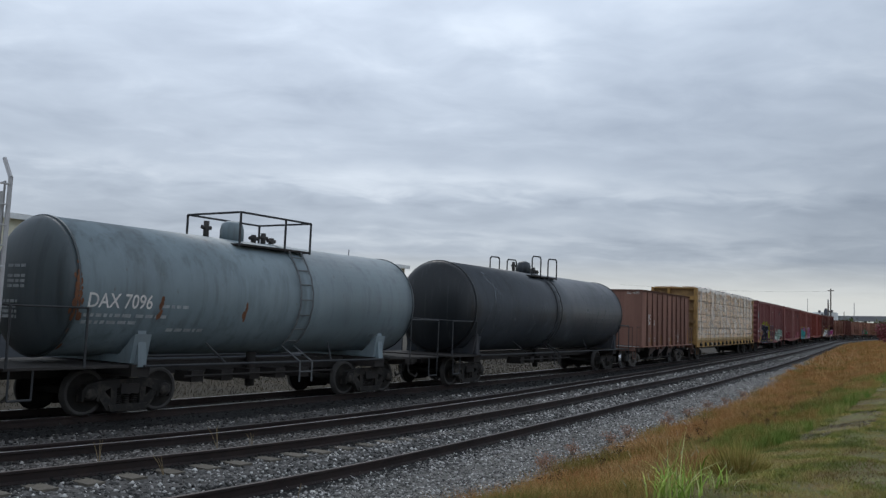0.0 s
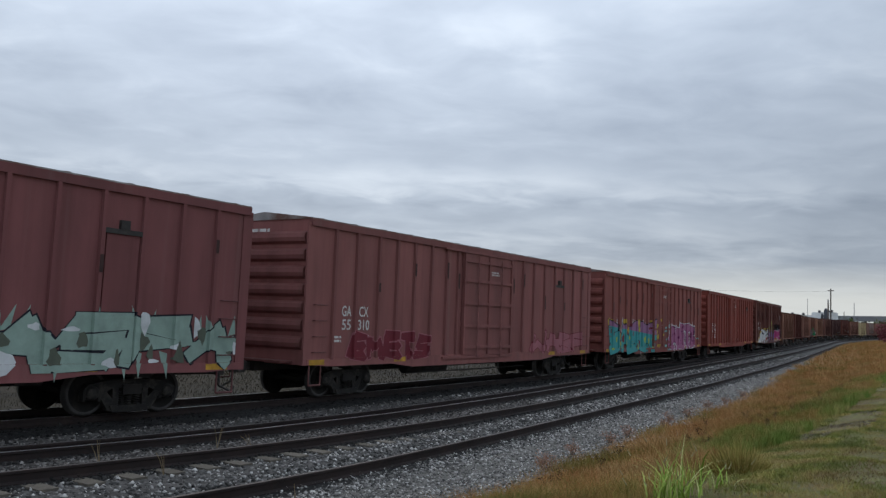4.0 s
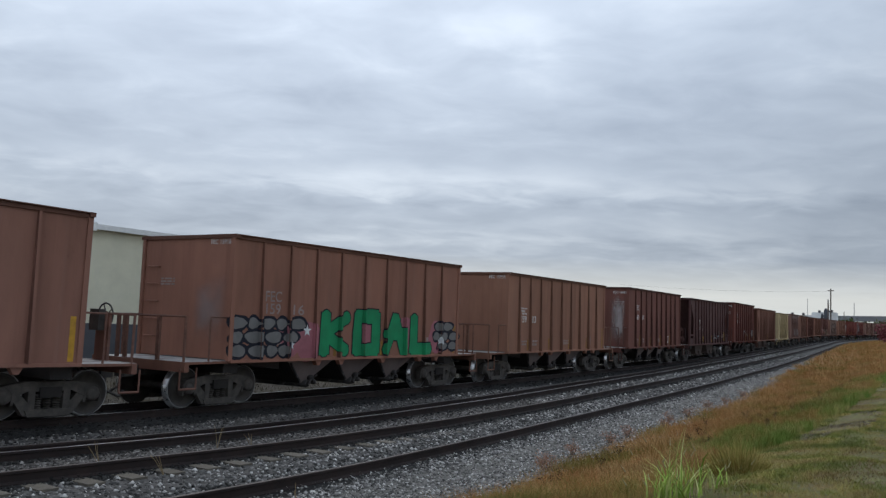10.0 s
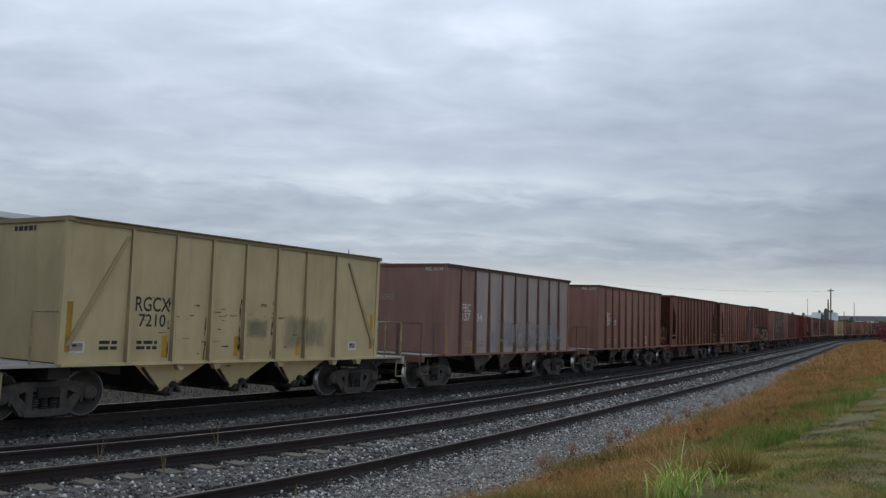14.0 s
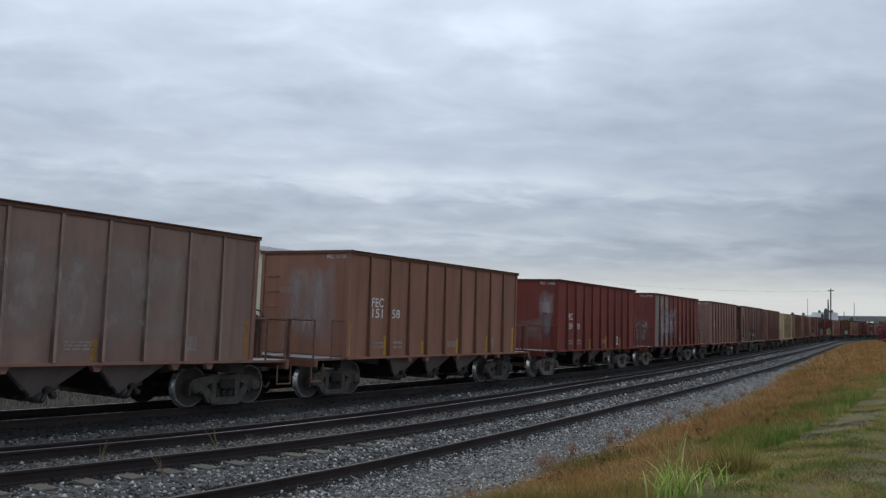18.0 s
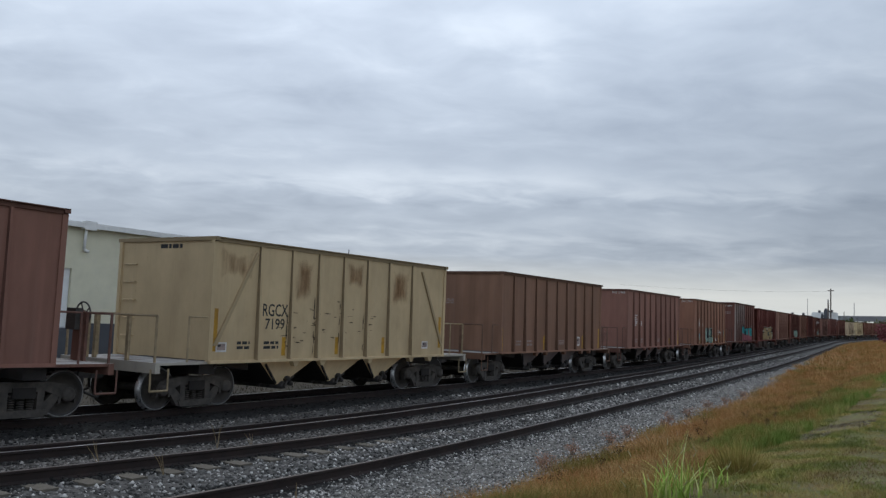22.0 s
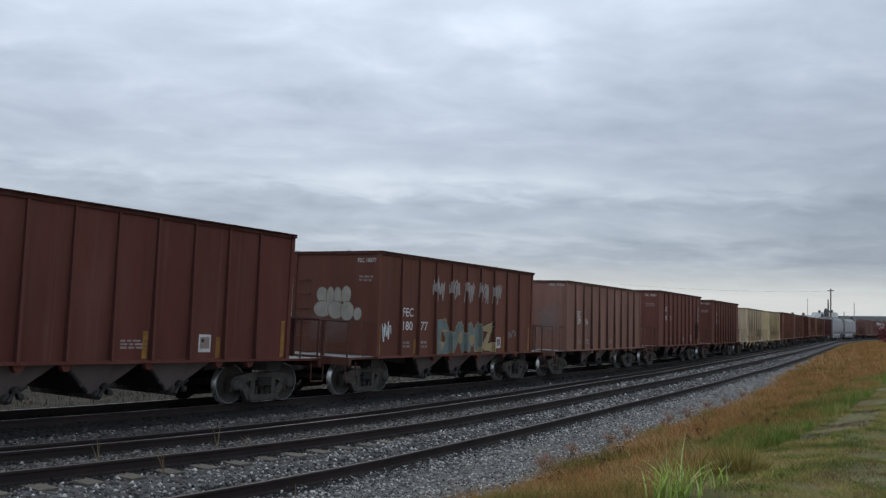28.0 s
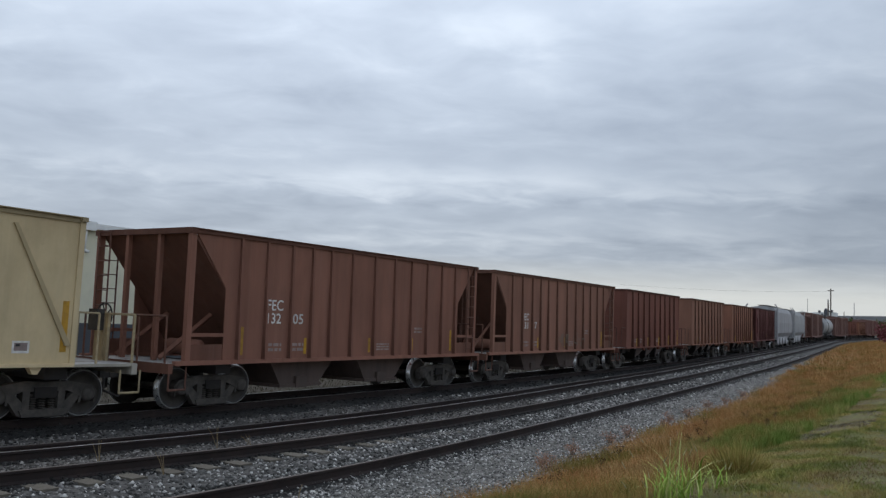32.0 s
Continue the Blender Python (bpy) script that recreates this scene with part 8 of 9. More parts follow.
def all_strings():
    out = set()
    for kind, a, b, c, marks in TRAIN:
        if marks:
            for m in (w for k in marks for w in ([k] if k.startswith("DAX") else k.split(" "))):
                if m and any(ch.isupper() or ch.isdigit() for ch in m):
                    out.add((m, 0.012))
        if kind in ("hopper", "hopper18") and marks:
            out.add(("%s %s%s" % marks[:3], 0.012))
    out.add(("TTZX", 0.012))
    out.add(("B", 0.012))
    return sorted(out)


glyphs(all_strings())


def number_hopper(car, a, b, c, z=2.38, big=0.3, drop=0.4, mat=None, y=-1.577, late=False):
    mat = mat or WHITE
    one, two = (rib + 0.14 for rib in (LATE_RIBS if late else HOPPER_RIBS)[:2])
    write(car, a, one, z, big, mat, y, width=0.55)
    write(car, b, one + 0.03, z - drop, big, mat, y, width=0.5)
    write(car, c, two + 0.02, z - drop, big, mat, y, width=0.4)


def data_plate(car, x0, x1, z0, z1, y):
    """A white stencilled panel with a dark record field in it."""
    bm = bmesh.new()
    w, h = x1 - x0, z1 - z0
    for m, (a, b, c, d) in enumerate(((0, 1, 0, 1), (0.12, 0.88, 0.2, 0.85), (0.2, 0.45, 0.55, 0.75))):
        f = bm.faces.new([bm.verts.new((x0 + w * u, y - 0.001 * m, z0 + h * v)) for u, v in ((a, c), (b, c), (b, d), (a, d))])
        f.material_index = m
    part("data_plate", bm, [WHITE, PALE, BLACKINK], car)


def marks_of(car, kind, marks, seed):
    rng = random.Random(seed)
    if kind in ("hopper", "hopper18"):
        y, high = -1.577, kind == "hopper18"
        if marks:
            a, b, c, more = marks
            number_hopper(car, a, b, c, mat=PALE if more == "koal" else WHITE, z={"high": 2.95, "low": 2.23, "dami": 2.23, "band": 2.26}.get(more, 2.34 if b + c == "15920" else 2.46), big=0.26, drop=0.48 if more == "high" else 0.4 if high or b + c == "15920" else 0.3, y=-1.61 if more == "band" else y, late=high)
        bars(car, -3.7, 1.32, 0.45, 0.22, 2, PALE, seed=seed)
        bars(car, -2.75, 1.3, 0.45, 0.26, 2, PALE, seed=seed + 1)
        bars(car, 0.2, 1.32, 0.62, 0.2, 3, PALE, seed=seed + 2)
        if kind == "hopper18" or seed % 3 == 0:
            data_plate(car, 2.16, 2.5, 1.24, 1.62, y)
        else:
            patch(car, 3.06, 3.3, 1.3, 1.62, PALE, y, "data_plate")
        tape = FADEDTAPE if high or rng.random() < 0.4 else YELLOW
        for x in (-4.82, -3.01, -1.12, 0.78, 2.71, 4.72) if high else (-4.82, -3.17, -1.21, 0.83, 2.8, 4.72):
            if rng.random() < 0.8:
                patch(car, x - 0.06, x + 0.06, 1.12, 1.12 + (0.85 if abs(x) > 4 else rng.choice((0.4, 0.45, 0.55))), tape, y, "reflector")
        if marks:
            write(car, "%s %s%s" % marks[:3], -0.78, 3.74, 0.12, WHITE, width=0.66, turn=-4.918)
        bars(car, -0.85 if high else 0.9, 3.2 if high else 2.78, 0.5, 0.2, 2 if high else 3, PALE, seed=seed + 4, turn=-4.918)
    elif kind == "cream":
        lift = 0.2 if marks[1] == "7207" else 0.0
        write(car, marks[0], -3.18, 2.11 + lift, 0.3, BLACKINK, -1.617, 0.86)
        write(car, marks[1], -3.08, 1.8 + lift, 0.26, BLACKINK, -1.617, 0.66)
        for x in (-4.42, 3.75):
            data_plate(car, x - 0.16, x + 0.16, 1.28, 1.5, -1.617)
        for x in (-4.62, -2.42, -0.42, 1.62, 4.55):
            patch(car, x - 0.065, x + 0.065, 1.17 if abs(x) < 4 else 1.3, 1.62 if abs(x) < 4 else 2.25, YELLOW, -1.617, "reflector")
        bars(car, -3.95, 1.34, 0.4, 0.22, 2, BLACKINK, -1.617, seed + 7)
        bars(car, -3.1, 1.34, 0.5, 0.22, 2, BLACKINK, -1.617, seed + 8)
        # black scrapes and grime beside the ribs
        rr = random.Random(seed)
        bm = bmesh.new()
        for i in range(70):
            rib = rr.choice(CREAM_RIBS[1:5])
            if i % 3:
                x, z, w, h = rib + rr.gauss(0.05, 0.3), rr.gauss(1.85, 0.33), rr.uniform(0.02, 0.13), rr.uniform(0.006, 0.02)
            else:
                x, z, w, h = rib - 0.07 - rr.uniform(0, 0.04), rr.uniform(1.2, 2.5), rr.uniform(0.012, 0.028), rr.uniform(0.04, 0.16)
            blob_shape(bm, x, z, w, h, -1.6165 - 0.00004 * i, rr, 9, 0.4)
        tagged(part("black_scrape", bm, soft("black_scrape", (0.06, 0.045, 0.035), 0.95, "x", (5, 5, 9), 0.02), car), kind="stuff")
        if marks[1] == "7199":
            bloom = soft("rust_bloom", (0.22, 0.1, 0.04), 0.7, "x", (3.4, 3.4, 0.8), 0.35)
            at = [-4.75, *CREAM_RIBS, 4.75]
            for a, b in list(zip(at, at[1:]))[::2]:
                lo = rr.uniform(2.3, 2.9)
                bm = bmesh.new()
                bm.faces.new([bm.verts.new((x, -1.6155, z)) for x, z in ((a + 0.06, lo), (b - 0.06, lo), (b - 0.06, 3.7), (a + 0.06, 3.7))])
                part("rust_bloom", bm, bloom, car)
        bars(car, 0.2, 3.6, 0.75, 0.16, 1, BLACKINK, seed=seed, turn=-4.768)
    elif kind == "slope":
        if marks:
            a, b, c, more = marks
            write(car, a, -3.68, 2.38 if c == "55" else 2.25, 0.26, WHITE, -1.597, 0.55)
            write(car, b, -3.65, 1.94, 0.25, WHITE, -1.597, 0.46)
            write(car, c, -2.77, 1.94, 0.25, WHITE, -1.597, 0.38)
        bars(car, -3.58, 1.28, 0.45, 0.24, 2, PALE, -1.597, seed)
        bars(car, -2.76, 1.28, 0.42, 0.24, 2, PALE, -1.597, seed + 1)
        bars(car, 0.7, 1.26, 0.6, 0.22, 3, PALE, -1.597, seed + 2)
        for x in (-4.45, -2.28, 0.36, 2.45, 4.6):
            patch(car, x - 0.05, x + 0.05, 1.2, 1.6 if abs(x) < 4 else 1.85, YELLOW, -1.597, "reflector")
        bars(car, 2.55, 1.75, 0.4, 0.2, 2, PALE, -1.597, seed + 3)
    elif kind == "boxcar" and marks:
        a, b, more = marks
        if a:
            one, two = a.split(" ")
            three, four = b.split(" ")
            z, dz = (2.18, 0.36) if one == "GA" else (2.42, 0.38)
            write(car, one, -7.94 if one == "GA" else -8.05, z, 0.28, WHITE, -1.637, 0.4 if one == "GA" else 0.5)
            write(car, two, -7.19, z, 0.28, WHITE, -1.637, 0.41)
            write(car, three, -7.92 if one == "GA" else -8.05, z - dz, 0.28, WHITE, -1.637, 0.38 if one == "GA" else 0.52)
            write(car, four, -7.22, z - dz, 0.28, WHITE, -1.637, 0.5)
        bars(car, -8.2, 1.5, 0.3, 0.2, 2, WHITE, -1.617, seed)
        bars(car, -7.0, 1.45, 0.35, 0.28, 3, WHITE, -1.617, seed + 1)
        bars(car, 0.2, 3.75, 0.55, 0.16, 2, WHITE, -1.69, seed + 2)
        bars(car, 0.5, 4.3, 0.8, 0.14, 1, WHITE, seed=seed + 3, turn=-9.405)
        for x in (-8.9, -5.2, 5.4, 8.6):
            patch(car, x - 0.3, x + 0.3, 0.93, 1.06, YELLOW, -1.664, "reflector")
        patch(car, 7.6, 7.85, 1.5, 1.75, WHITE, -1.617, "data_plate")
        scuff = material("dark_rust_scuff", (0.055, 0.028, 0.025), 0.85, vary=0.3, scale=12, bump=0)
        for x in BOX_POSTS:
            if rng.random() < 0.5:
                z, l = rng.uniform(2.6, 3.7), rng.uniform(0.25, 0.6)
                patch(car, x - 0.042, x + 0.042, z, z + l, scuff, -1.6985, "rust_scuff")
    elif kind == "tank_a" and marks:
        on_tank(car, "DAX 7096", -5.36, 2.16, 0.3, 1.5, 1.42, 2.56, WHITE)
        bars(car, 0.3, 2.9, 0.6, 0.1, 1, STENCIL, seed=3, turn=-6.03)
        bars(car, 0.3, 2.5, 0.6, 0.3, 3, STENCIL, seed=5, turn=-6.03)
        bars(car, 0.4, 1.9, 0.5, 0.4, 4, STENCIL, seed=6, turn=-6.03)
        tank_bars(car, [(-5.4, 1.98, 1.0), (-4.2, 1.98, 0.7), (-5.4, 1.84, 1.3), (-3.6, 2.2, 0.7), (-3.3, 1.7, 0.9), (3.9, 1.62, 0.3)], 1.42, 2.56, STENCIL, 4)
        rust = material("rust_patch", (0.16, 0.07, 0.038), 0.9, vary=0.3, scale=7, bump=0.2)
        rng = random.Random(9)
        for x, z, sx, sz, n in ((-5.6, 2.25, 0.05, 0.3, 60), (-3.62, 2.3, 0.02, 0.16, 14), (-1.2, 2.2, 0.04, 0.12, 8)):
            bm = bmesh.new()
            for k in range(n):
                cx, cz, r = x + rng.gauss(0, sx), z + rng.gauss(0, sz), rng.uniform(0.012, 0.05)
                vs = []
                for i in range(8):
                    zz = cz + 2.2 * r * math.sin(0.785 * i) * rng.uniform(0.7, 1.1)
                    vs.append(bm.verts.new((cx + r * math.cos(0.785 * i), -math.sqrt(1.42 ** 2 - (zz - 2.56) ** 2) - 0.012 - 0.0002 * k, zz)))
                bm.faces.new(vs)
            tagged(part("rust_patch", bm, rust, car), kind="stuff")
    elif kind == "beam":
        write(car, "TTZX", -6.9, 0.925, 0.17, WHITE, -1.5535, 0.62)
        patch(car, -5.9, -5.78, 0.925, 1.095, WHITE, -1.5535, "data_plate")
        bars(car, -5.75, 0.925, 0.7, 0.28, 1, WHITE, -1.5535, seed)
        bars(car, 4.2, 0.95, 0.6, 0.2, 1, WHITE, -1.5535, seed + 1)
    elif kind == "tank_b" and marks:
        tank_scrawl(car, 1.58, 2.64, soft("faded_scrawl", (0.27, 0.3, 0.33), 0.5, "x", (3.5, 3.5, 3.5), 0.06), 3, 56)


def add_spray(car, kind, more):
    black, white = spray("black", (0.018, 0.018, 0.026)), spray("white", (0.62, 0.64, 0.64))
    lime, violet = spray("lime", (0.42, 0.46, 0.03)), spray("violet", (0.16, 0.11, 0.27))
    mint, teal = spray("mint", (0.27, 0.37, 0.315)), spray("teal", (0.06, 0.32, 0.32))
    magenta = spray("magenta", (0.36, 0.04, 0.16))
    green, grey = spray("green", (0.02, 0.24, 0.10)), spray("grey", (0.24, 0.26, 0.27))
    rose, khaki = spray("rose", (0.34, 0.13, 0.15)), spray("khaki", (0.36, 0.275, 0.15))
    aqua, maroon = spray("aqua", (0.2, 0.45, 0.45)), spray("maroon", (0.17, 0.03, 0.04))
    orange, cream = spray("orange", (0.45, 0.17, 0.06)), spray("cream", (0.5, 0.47, 0.36))
    mauve, rosy, plum = spray("mauve", (0.30, 0.15, 0.27)), spray("rosy", (0.36, 0.13, 0.24)), spray("plum", (0.15, 0.025, 0.09))
    scarlet = spray("scarlet", (0.42, 0.06, 0.05))
    B, H, S = -1.617, -1.577, -1.597
    brick, drab, moss = spray("brick", (0.21, 0.085, 0.06)), spray("drab", (0.2, 0.15, 0.115)), spray("moss", (0.11, 0.125, 0.095))
    yellow = spray("yellow", (0.5, 0.36, 0.05))
    lavender = spray("lavender", (0.3, 0.28, 0.38))
    if more == "zeus":
        v, f = blobs_flat(random.Random(5), [(-6.95, 2.35, 0.25, 0.22), (-6.3, 2.45, 0.3, 0.25), (-5.45, 2.5, 0.22, 0.4), (-4.3, 2.4, 0.25, 0.25), (-3.7, 2.5, 0.26, 0.34), (-2.9, 2.3, 0.24, 0.2), (-2.0, 2.3, 0.22, 0.36), (-0.7, 2.35, 0.35, 0.24), (0.3, 2.1, 0.7, 0.3)], 0.12)
        laid_on(car, LEVELS[kind], B - 0.002, v, f, soft("lime_overspray", (0.4, 0.43, 0.03), 1.0, "x", (3, 3, 3), 0.05), "spray_cloud")
        v, f = blobs_flat(random.Random(15), [(-7.75, 1.2, 0.3, 0.25), (-6.7, 1.15, 0.6, 0.24), (-6.9, 1.75, 0.25, 0.22), (-4.6, 1.6, 0.35, 0.6), (-2.1, 1.4, 0.5, 0.5), (-0.2, 1.4, 0.7, 0.55), (0.8, 1.6, 0.4, 0.4)], 0.1)
        laid_on(car, LEVELS[kind], B - 0.0025, v, f, lime, "spray_cloud")
        spray_piece(car, kind, "ZEUS", -6.95, 1.45, 0.82, 2.42, black, lavender, None, B, seed=2, skew=0.02, wave=0.1, edge=0.028, fat=0.175, style="block")
        v, f = [(-8.1, 0, 0.9), (-6.0, 0, 0.9), (-5.3, 0, 1.6), (-6.0, 0, 1.75)], [(0, 1, 2, 3)]
        laid_on(car, LEVELS[kind], B - 0.0125, v, f, black, "spray_letters", sill=1.085)
        spray_piece(car, kind, "WASPA", 1.9, 9.2, 0.95, 2.05, mint, black, None, B, (white, moss), seed=3, skew=0.2, wave=0.22, shards=mint, edge=0.03, fat=0.2, style="wild")
        tag(car, kind, -9.2, -8.55, 2.75, 3.75, aqua, B, 4, 0.05)
        tag(car, kind, -9.2, -8.3, 1.75, 2.15, white, B, 41, 0.035)
        tag(car, kind, -9.15, -8.3, 1.3, 1.7, grey, B, 42, 0.03)
        tag(car, kind, -9.15, -8.3, 0.98, 1.3, orange, B, 43, 0.03)
    elif more == "small":
        spray_piece(car, kind, "EMETS", -7.6, -3.6, 1.0, 1.75, maroon, rose, None, B, seed=5, style="wild", fat=0.19, edge=0.03)
        spray_piece(car, kind, "WASP", 3.6, 8.6, 1.0, 1.8, rose, maroon, None, B, seed=6, style="wild", fat=0.19, edge=0.03)
    elif more == "mural":
        v, f = blobs_flat(random.Random(18), [(-8.6 + 0.75 * i, 2.3 - 0.35 * (i % 3), 0.34, 0.2) for i in range(11)] + [(-0.9, 2.2, 0.22, 0.1), (-0.8, 1.6, 0.24, 0.12), (-0.6, 1.1, 0.3, 0.12), (-0.1, 2.5, 0.2, 0.09), (0.3, 1.7, 0.18, 0.07)], 0.12)
        laid_on(car, LEVELS[kind], B - 0.002, v, f, yellow, "spray_cloud")
        spray_piece(car, kind, "SABER", -8.7, -1.2, 0.8, 2.35, teal, black, None, B, (maroon, lime), seed=7, skew=0.15, wave=0.18, second=mauve, shards=white, edge=0.04, fat=0.2, style="wild")
        for k, (x, z, ww, hh) in enumerate(((0.55, 1.85, 0.5, 0.3), (0.9, 1.3, 0.5, 0.26), (0.6, 0.98, 0.4, 0.2), (1.35, 2.1, 0.45, 0.22), (7.25, 1.75, 0.6, 0.5), (7.45, 1.3, 0.4, 0.3), (8.2, 1.4, 0.3, 0.12), (1.2, 0.8, 0.6, 0.16))):
            laid_on(car, LEVELS[kind], B - 0.003 - 0.0003 * k, [(x, 0, z), (x + ww, 0, z + 0.03), (x + ww * 0.95, 0, z + hh), (x + 0.04, 0, z + hh - 0.04)], [(0, 1, 2, 3)], aqua, "spray_cloud")
        spray_piece(car, kind, "EMETS", 1.4, 7.5, 0.84, 2.3, rosy, plum, None, B, (plum,), seed=8, skew=0.1, wave=0.16, shards=white, edge=0.03, fat=0.205, rim=white, rim_wide=0.05, style="wild", strokes=plum)
        write(car, "B", -0.1, 2.15, 0.12, WHITE, B - 0.09, 0.12)
    elif more == "army":
        soot = soft("black_overspray", (0.012, 0.012, 0.014), 1.0, "x", (1.1, 1.1, 0.8), 0.16)
        dusting(car, kind, 1.8, 9.2, 1.2, 2.75, soot, B, 0.0015)
        for k, (x, z) in enumerate(((-8.3, 3.2), (-7.0, 3.4), (-5.4, 3.2), (-4.2, 3.1), (-2.6, 3.5), (2.6, 3.3), (4.2, 3.3), (6.0, 3.6))):
            dusting(car, kind, x - 0.55, x + 0.55, z - 0.7, z + 0.8, soft("dark_weather_stain", (0.025, 0.013, 0.012), 0.7, "x", (1.6, 1.6, 0.7), 0.4), B, 0.001)
        dusting(car, kind, -1.9, 3.3, 1.6, 2.55, soft("green_overspray", (0.26, 0.33, 0.12), 1.0, "x", (3, 3, 2), 0.2), B, 0.0022)
        v, f = [(-8.3, 0, 0.9), (-6.2, 0, 0.9), (-5.4, 0, 2.1), (-5.75, 0, 2.1)], [(0, 1, 2, 3)]
        laid_on(car, LEVELS[kind], B - 0.0028, [(a - 0.25, b, c) for a, b, c in v], f, yellow, "spray_cloud", sill=1.085)
        laid_on(car, LEVELS[kind], B - 0.0105, v, f, white, "spray_letters", sill=1.085)
        spray_piece(car, kind, "ARMS", -6.5, -1.2, 0.85, 2.05, white, black, None, B, (scarlet, scarlet), seed=9, skew=0.22, wave=0.14, edge=0.075, fat=0.155, rim=yellow, rim_wide=0.07, style="wild")
        spray_piece(car, kind, "AMAM", -1.5, 3.1, 0.88, 1.95, violet, black, soft("violet_overspray", (0.12, 0.075, 0.2), 1.0, "x", (2, 2, 2), 0.1), B, (grey,), seed=10, fat=0.22, edge=0.03, style="wild", wave=0.16)
        spray_piece(car, kind, "TENR", 2.9, 7.5, 0.9, 2.0, orange, white, None, B, (), seed=11, wave=0.16, second=magenta, shards=white, fat=0.2, edge=0.04, style="wild")
        spray_piece(car, kind, "B", 0.25, 0.5, 2.55, 2.9, lime, lime, None, B - 0.06, seed=43, edge=0.0)
        data_plate(car, 6.72, 7.26, 1.6, 1.9, B - 0.03)
        bm = bmesh.new()
        blob_shape(bm, 8.0, 3.33, 0.26, 0.3, B, random.Random(1), 24, 0.0)
        part("round_mark", bm, white, car)
    elif more == "koal":
        slatey = spray("slatey", (0.17, 0.165, 0.16))
        cobbles(car, kind, -4.85, -2.9, 1.13, 2.1, slatey, black, H, 12, 3)
        v, f = blobs_flat(random.Random(2), [(-2.9, 1.6, 0.4, 0.45), (-2.3, 1.55, 0.5, 0.5), (3.6, 1.6, 0.35, 0.5), (0.0, 1.75, 0.4, 0.6), (2.0, 1.75, 0.4, 0.5)], 0.15)
        laid_on(car, LEVELS[kind], H - 0.0022, v, f, rose, "spray_cloud")
        spray_piece(car, kind, "KOAL", -1.9, 3.5, 1.12, 2.34, green, black, None, H, seed=13, skew=0, wave=0.04, edge=0.035, fat=0.17)
        cobbles(car, kind, 3.75, 4.75, 1.2, 2.1, slatey, black, H, 14, 3)
        stars(car, kind, ((-2.35, 1.78, 0.16), (-2.9, 1.42, 0.13), (3.85, 1.5, 0.14)), white, H)
    elif more == "throw":
        pale = soft("pale_side_dust", (0.4, 0.35, 0.34), 0.75, "x", (1.3, 1.3, 0.6), 0.2)
        dusting(car, kind, -1.6, 4.6, 1.1, 2.3, pale, H)
        tag(car, kind, -1.6, 0.0, 1.2, 1.9, grey, H, 15, 0.05)
        tag(car, kind, 0.2, 1.7, 1.2, 1.8, drab, H, 16, 0.06)
        tag(car, kind, 2.0, 4.0, 1.2, 1.9, grey, H, 17, 0.05)
    elif more == "band":
        dusting(car, kind, -4.9, 4.9, 1.09, 2.4, soft("green_grey_overspray", (0.085, 0.1, 0.085), 0.85, "x", (1.6, 1.6, 1.6), 0.12), H, 0.002)
        salmon, chalk = spray("salmon", (0.25, 0.1, 0.078)), spray("chalk", (0.33, 0.27, 0.24))
        spray_piece(car, kind, "PONEI", -4.75, -0.1, 1.1, 2.12, salmon, chalk, None, H, (moss, brick), seed=17, wave=0.12, edge=0.016, fat=0.15, style="wild", strokes=chalk)
        spray_piece(car, kind, "RBDE", 0.3, 4.75, 1.1, 2.08, spray("fawn", (0.25, 0.165, 0.11)), chalk, None, H, (moss, salmon), seed=18, wave=0.12, edge=0.016, fat=0.15, style="wild", strokes=chalk)
    elif more == "bubble":
        pale = soft("pale_side_dust", (0.4, 0.35, 0.34), 0.75, "x", (1.3, 1.3, 0.6), 0.2)
        dusting(car, kind, -4.4, -0.6, 1.1, 2.0, pale, S)
        dusting(car, kind, -2.3, 0.8, 1.0, 2.2, soft("grey_overspray", (0.04, 0.035, 0.035), 0.62, "x", (2.2, 2.2, 1.6), 0.3), S, 0.0036)
        bubbles(car, ((-1.47, 1.63, 0.28, 0.28), (-1.31, 1.67, 0.11, 0.22), (-1.09, 1.56, 0.19, 0.31), (-0.78, 1.61, 0.17, 0.26), (-0.44, 1.59, 0.15, 0.23), (-1.76, 1.21, 0.23, 0.21), (-1.20, 1.27, 0.24, 0.23), (-0.78, 1.24, 0.22, 0.21), (-0.21, 1.27, 0.31, 0.26), (0.27, 1.22, 0.07, 0.17)), spray("butter", (0.4, 0.38, 0.23)), black, 19, 0.026, kind, S)
    elif more == "muls":
        bubbles(car, ((-1.62, 1.62, 0.23, 0.5), (-1.22, 1.66, 0.17, 0.5), (-0.78, 1.68, 0.17, 0.42), (-0.4, 1.72, 0.16, 0.42), (-0.02, 1.72, 0.15, 0.42), (-0.92, 1.38, 0.2, 0.28), (-0.5, 1.36, 0.24, 0.26), (0.02, 1.34, 0.26, 0.24), (0.42, 1.66, 0.13, 0.4), (0.5, 1.32, 0.24, 0.2)), mint, black, 20, 0.03, kind, H)
        v, f = blobs_flat(random.Random(4), [(1.25, 1.75, 0.14, 0.1), (1.4, 1.45, 0.14, 0.12)], 0.1)
        laid_on(car, LEVELS[kind], H - 0.006, v, f, black, "spray_touch")
        v, f = blobs_flat(random.Random(4), [(1.25, 1.75, 0.09, 0.06), (1.4, 1.45, 0.09, 0.07)], 0.1)
        laid_on(car, LEVELS[kind], H - 0.009, v, f, mint, "spray_touch")
        dusting(car, kind, -3.9, -3.1, 1.15, 1.95, soft("aqua_overspray", (0.25, 0.4, 0.42), 1.0, "x", (4, 4, 2), 0.3), H)
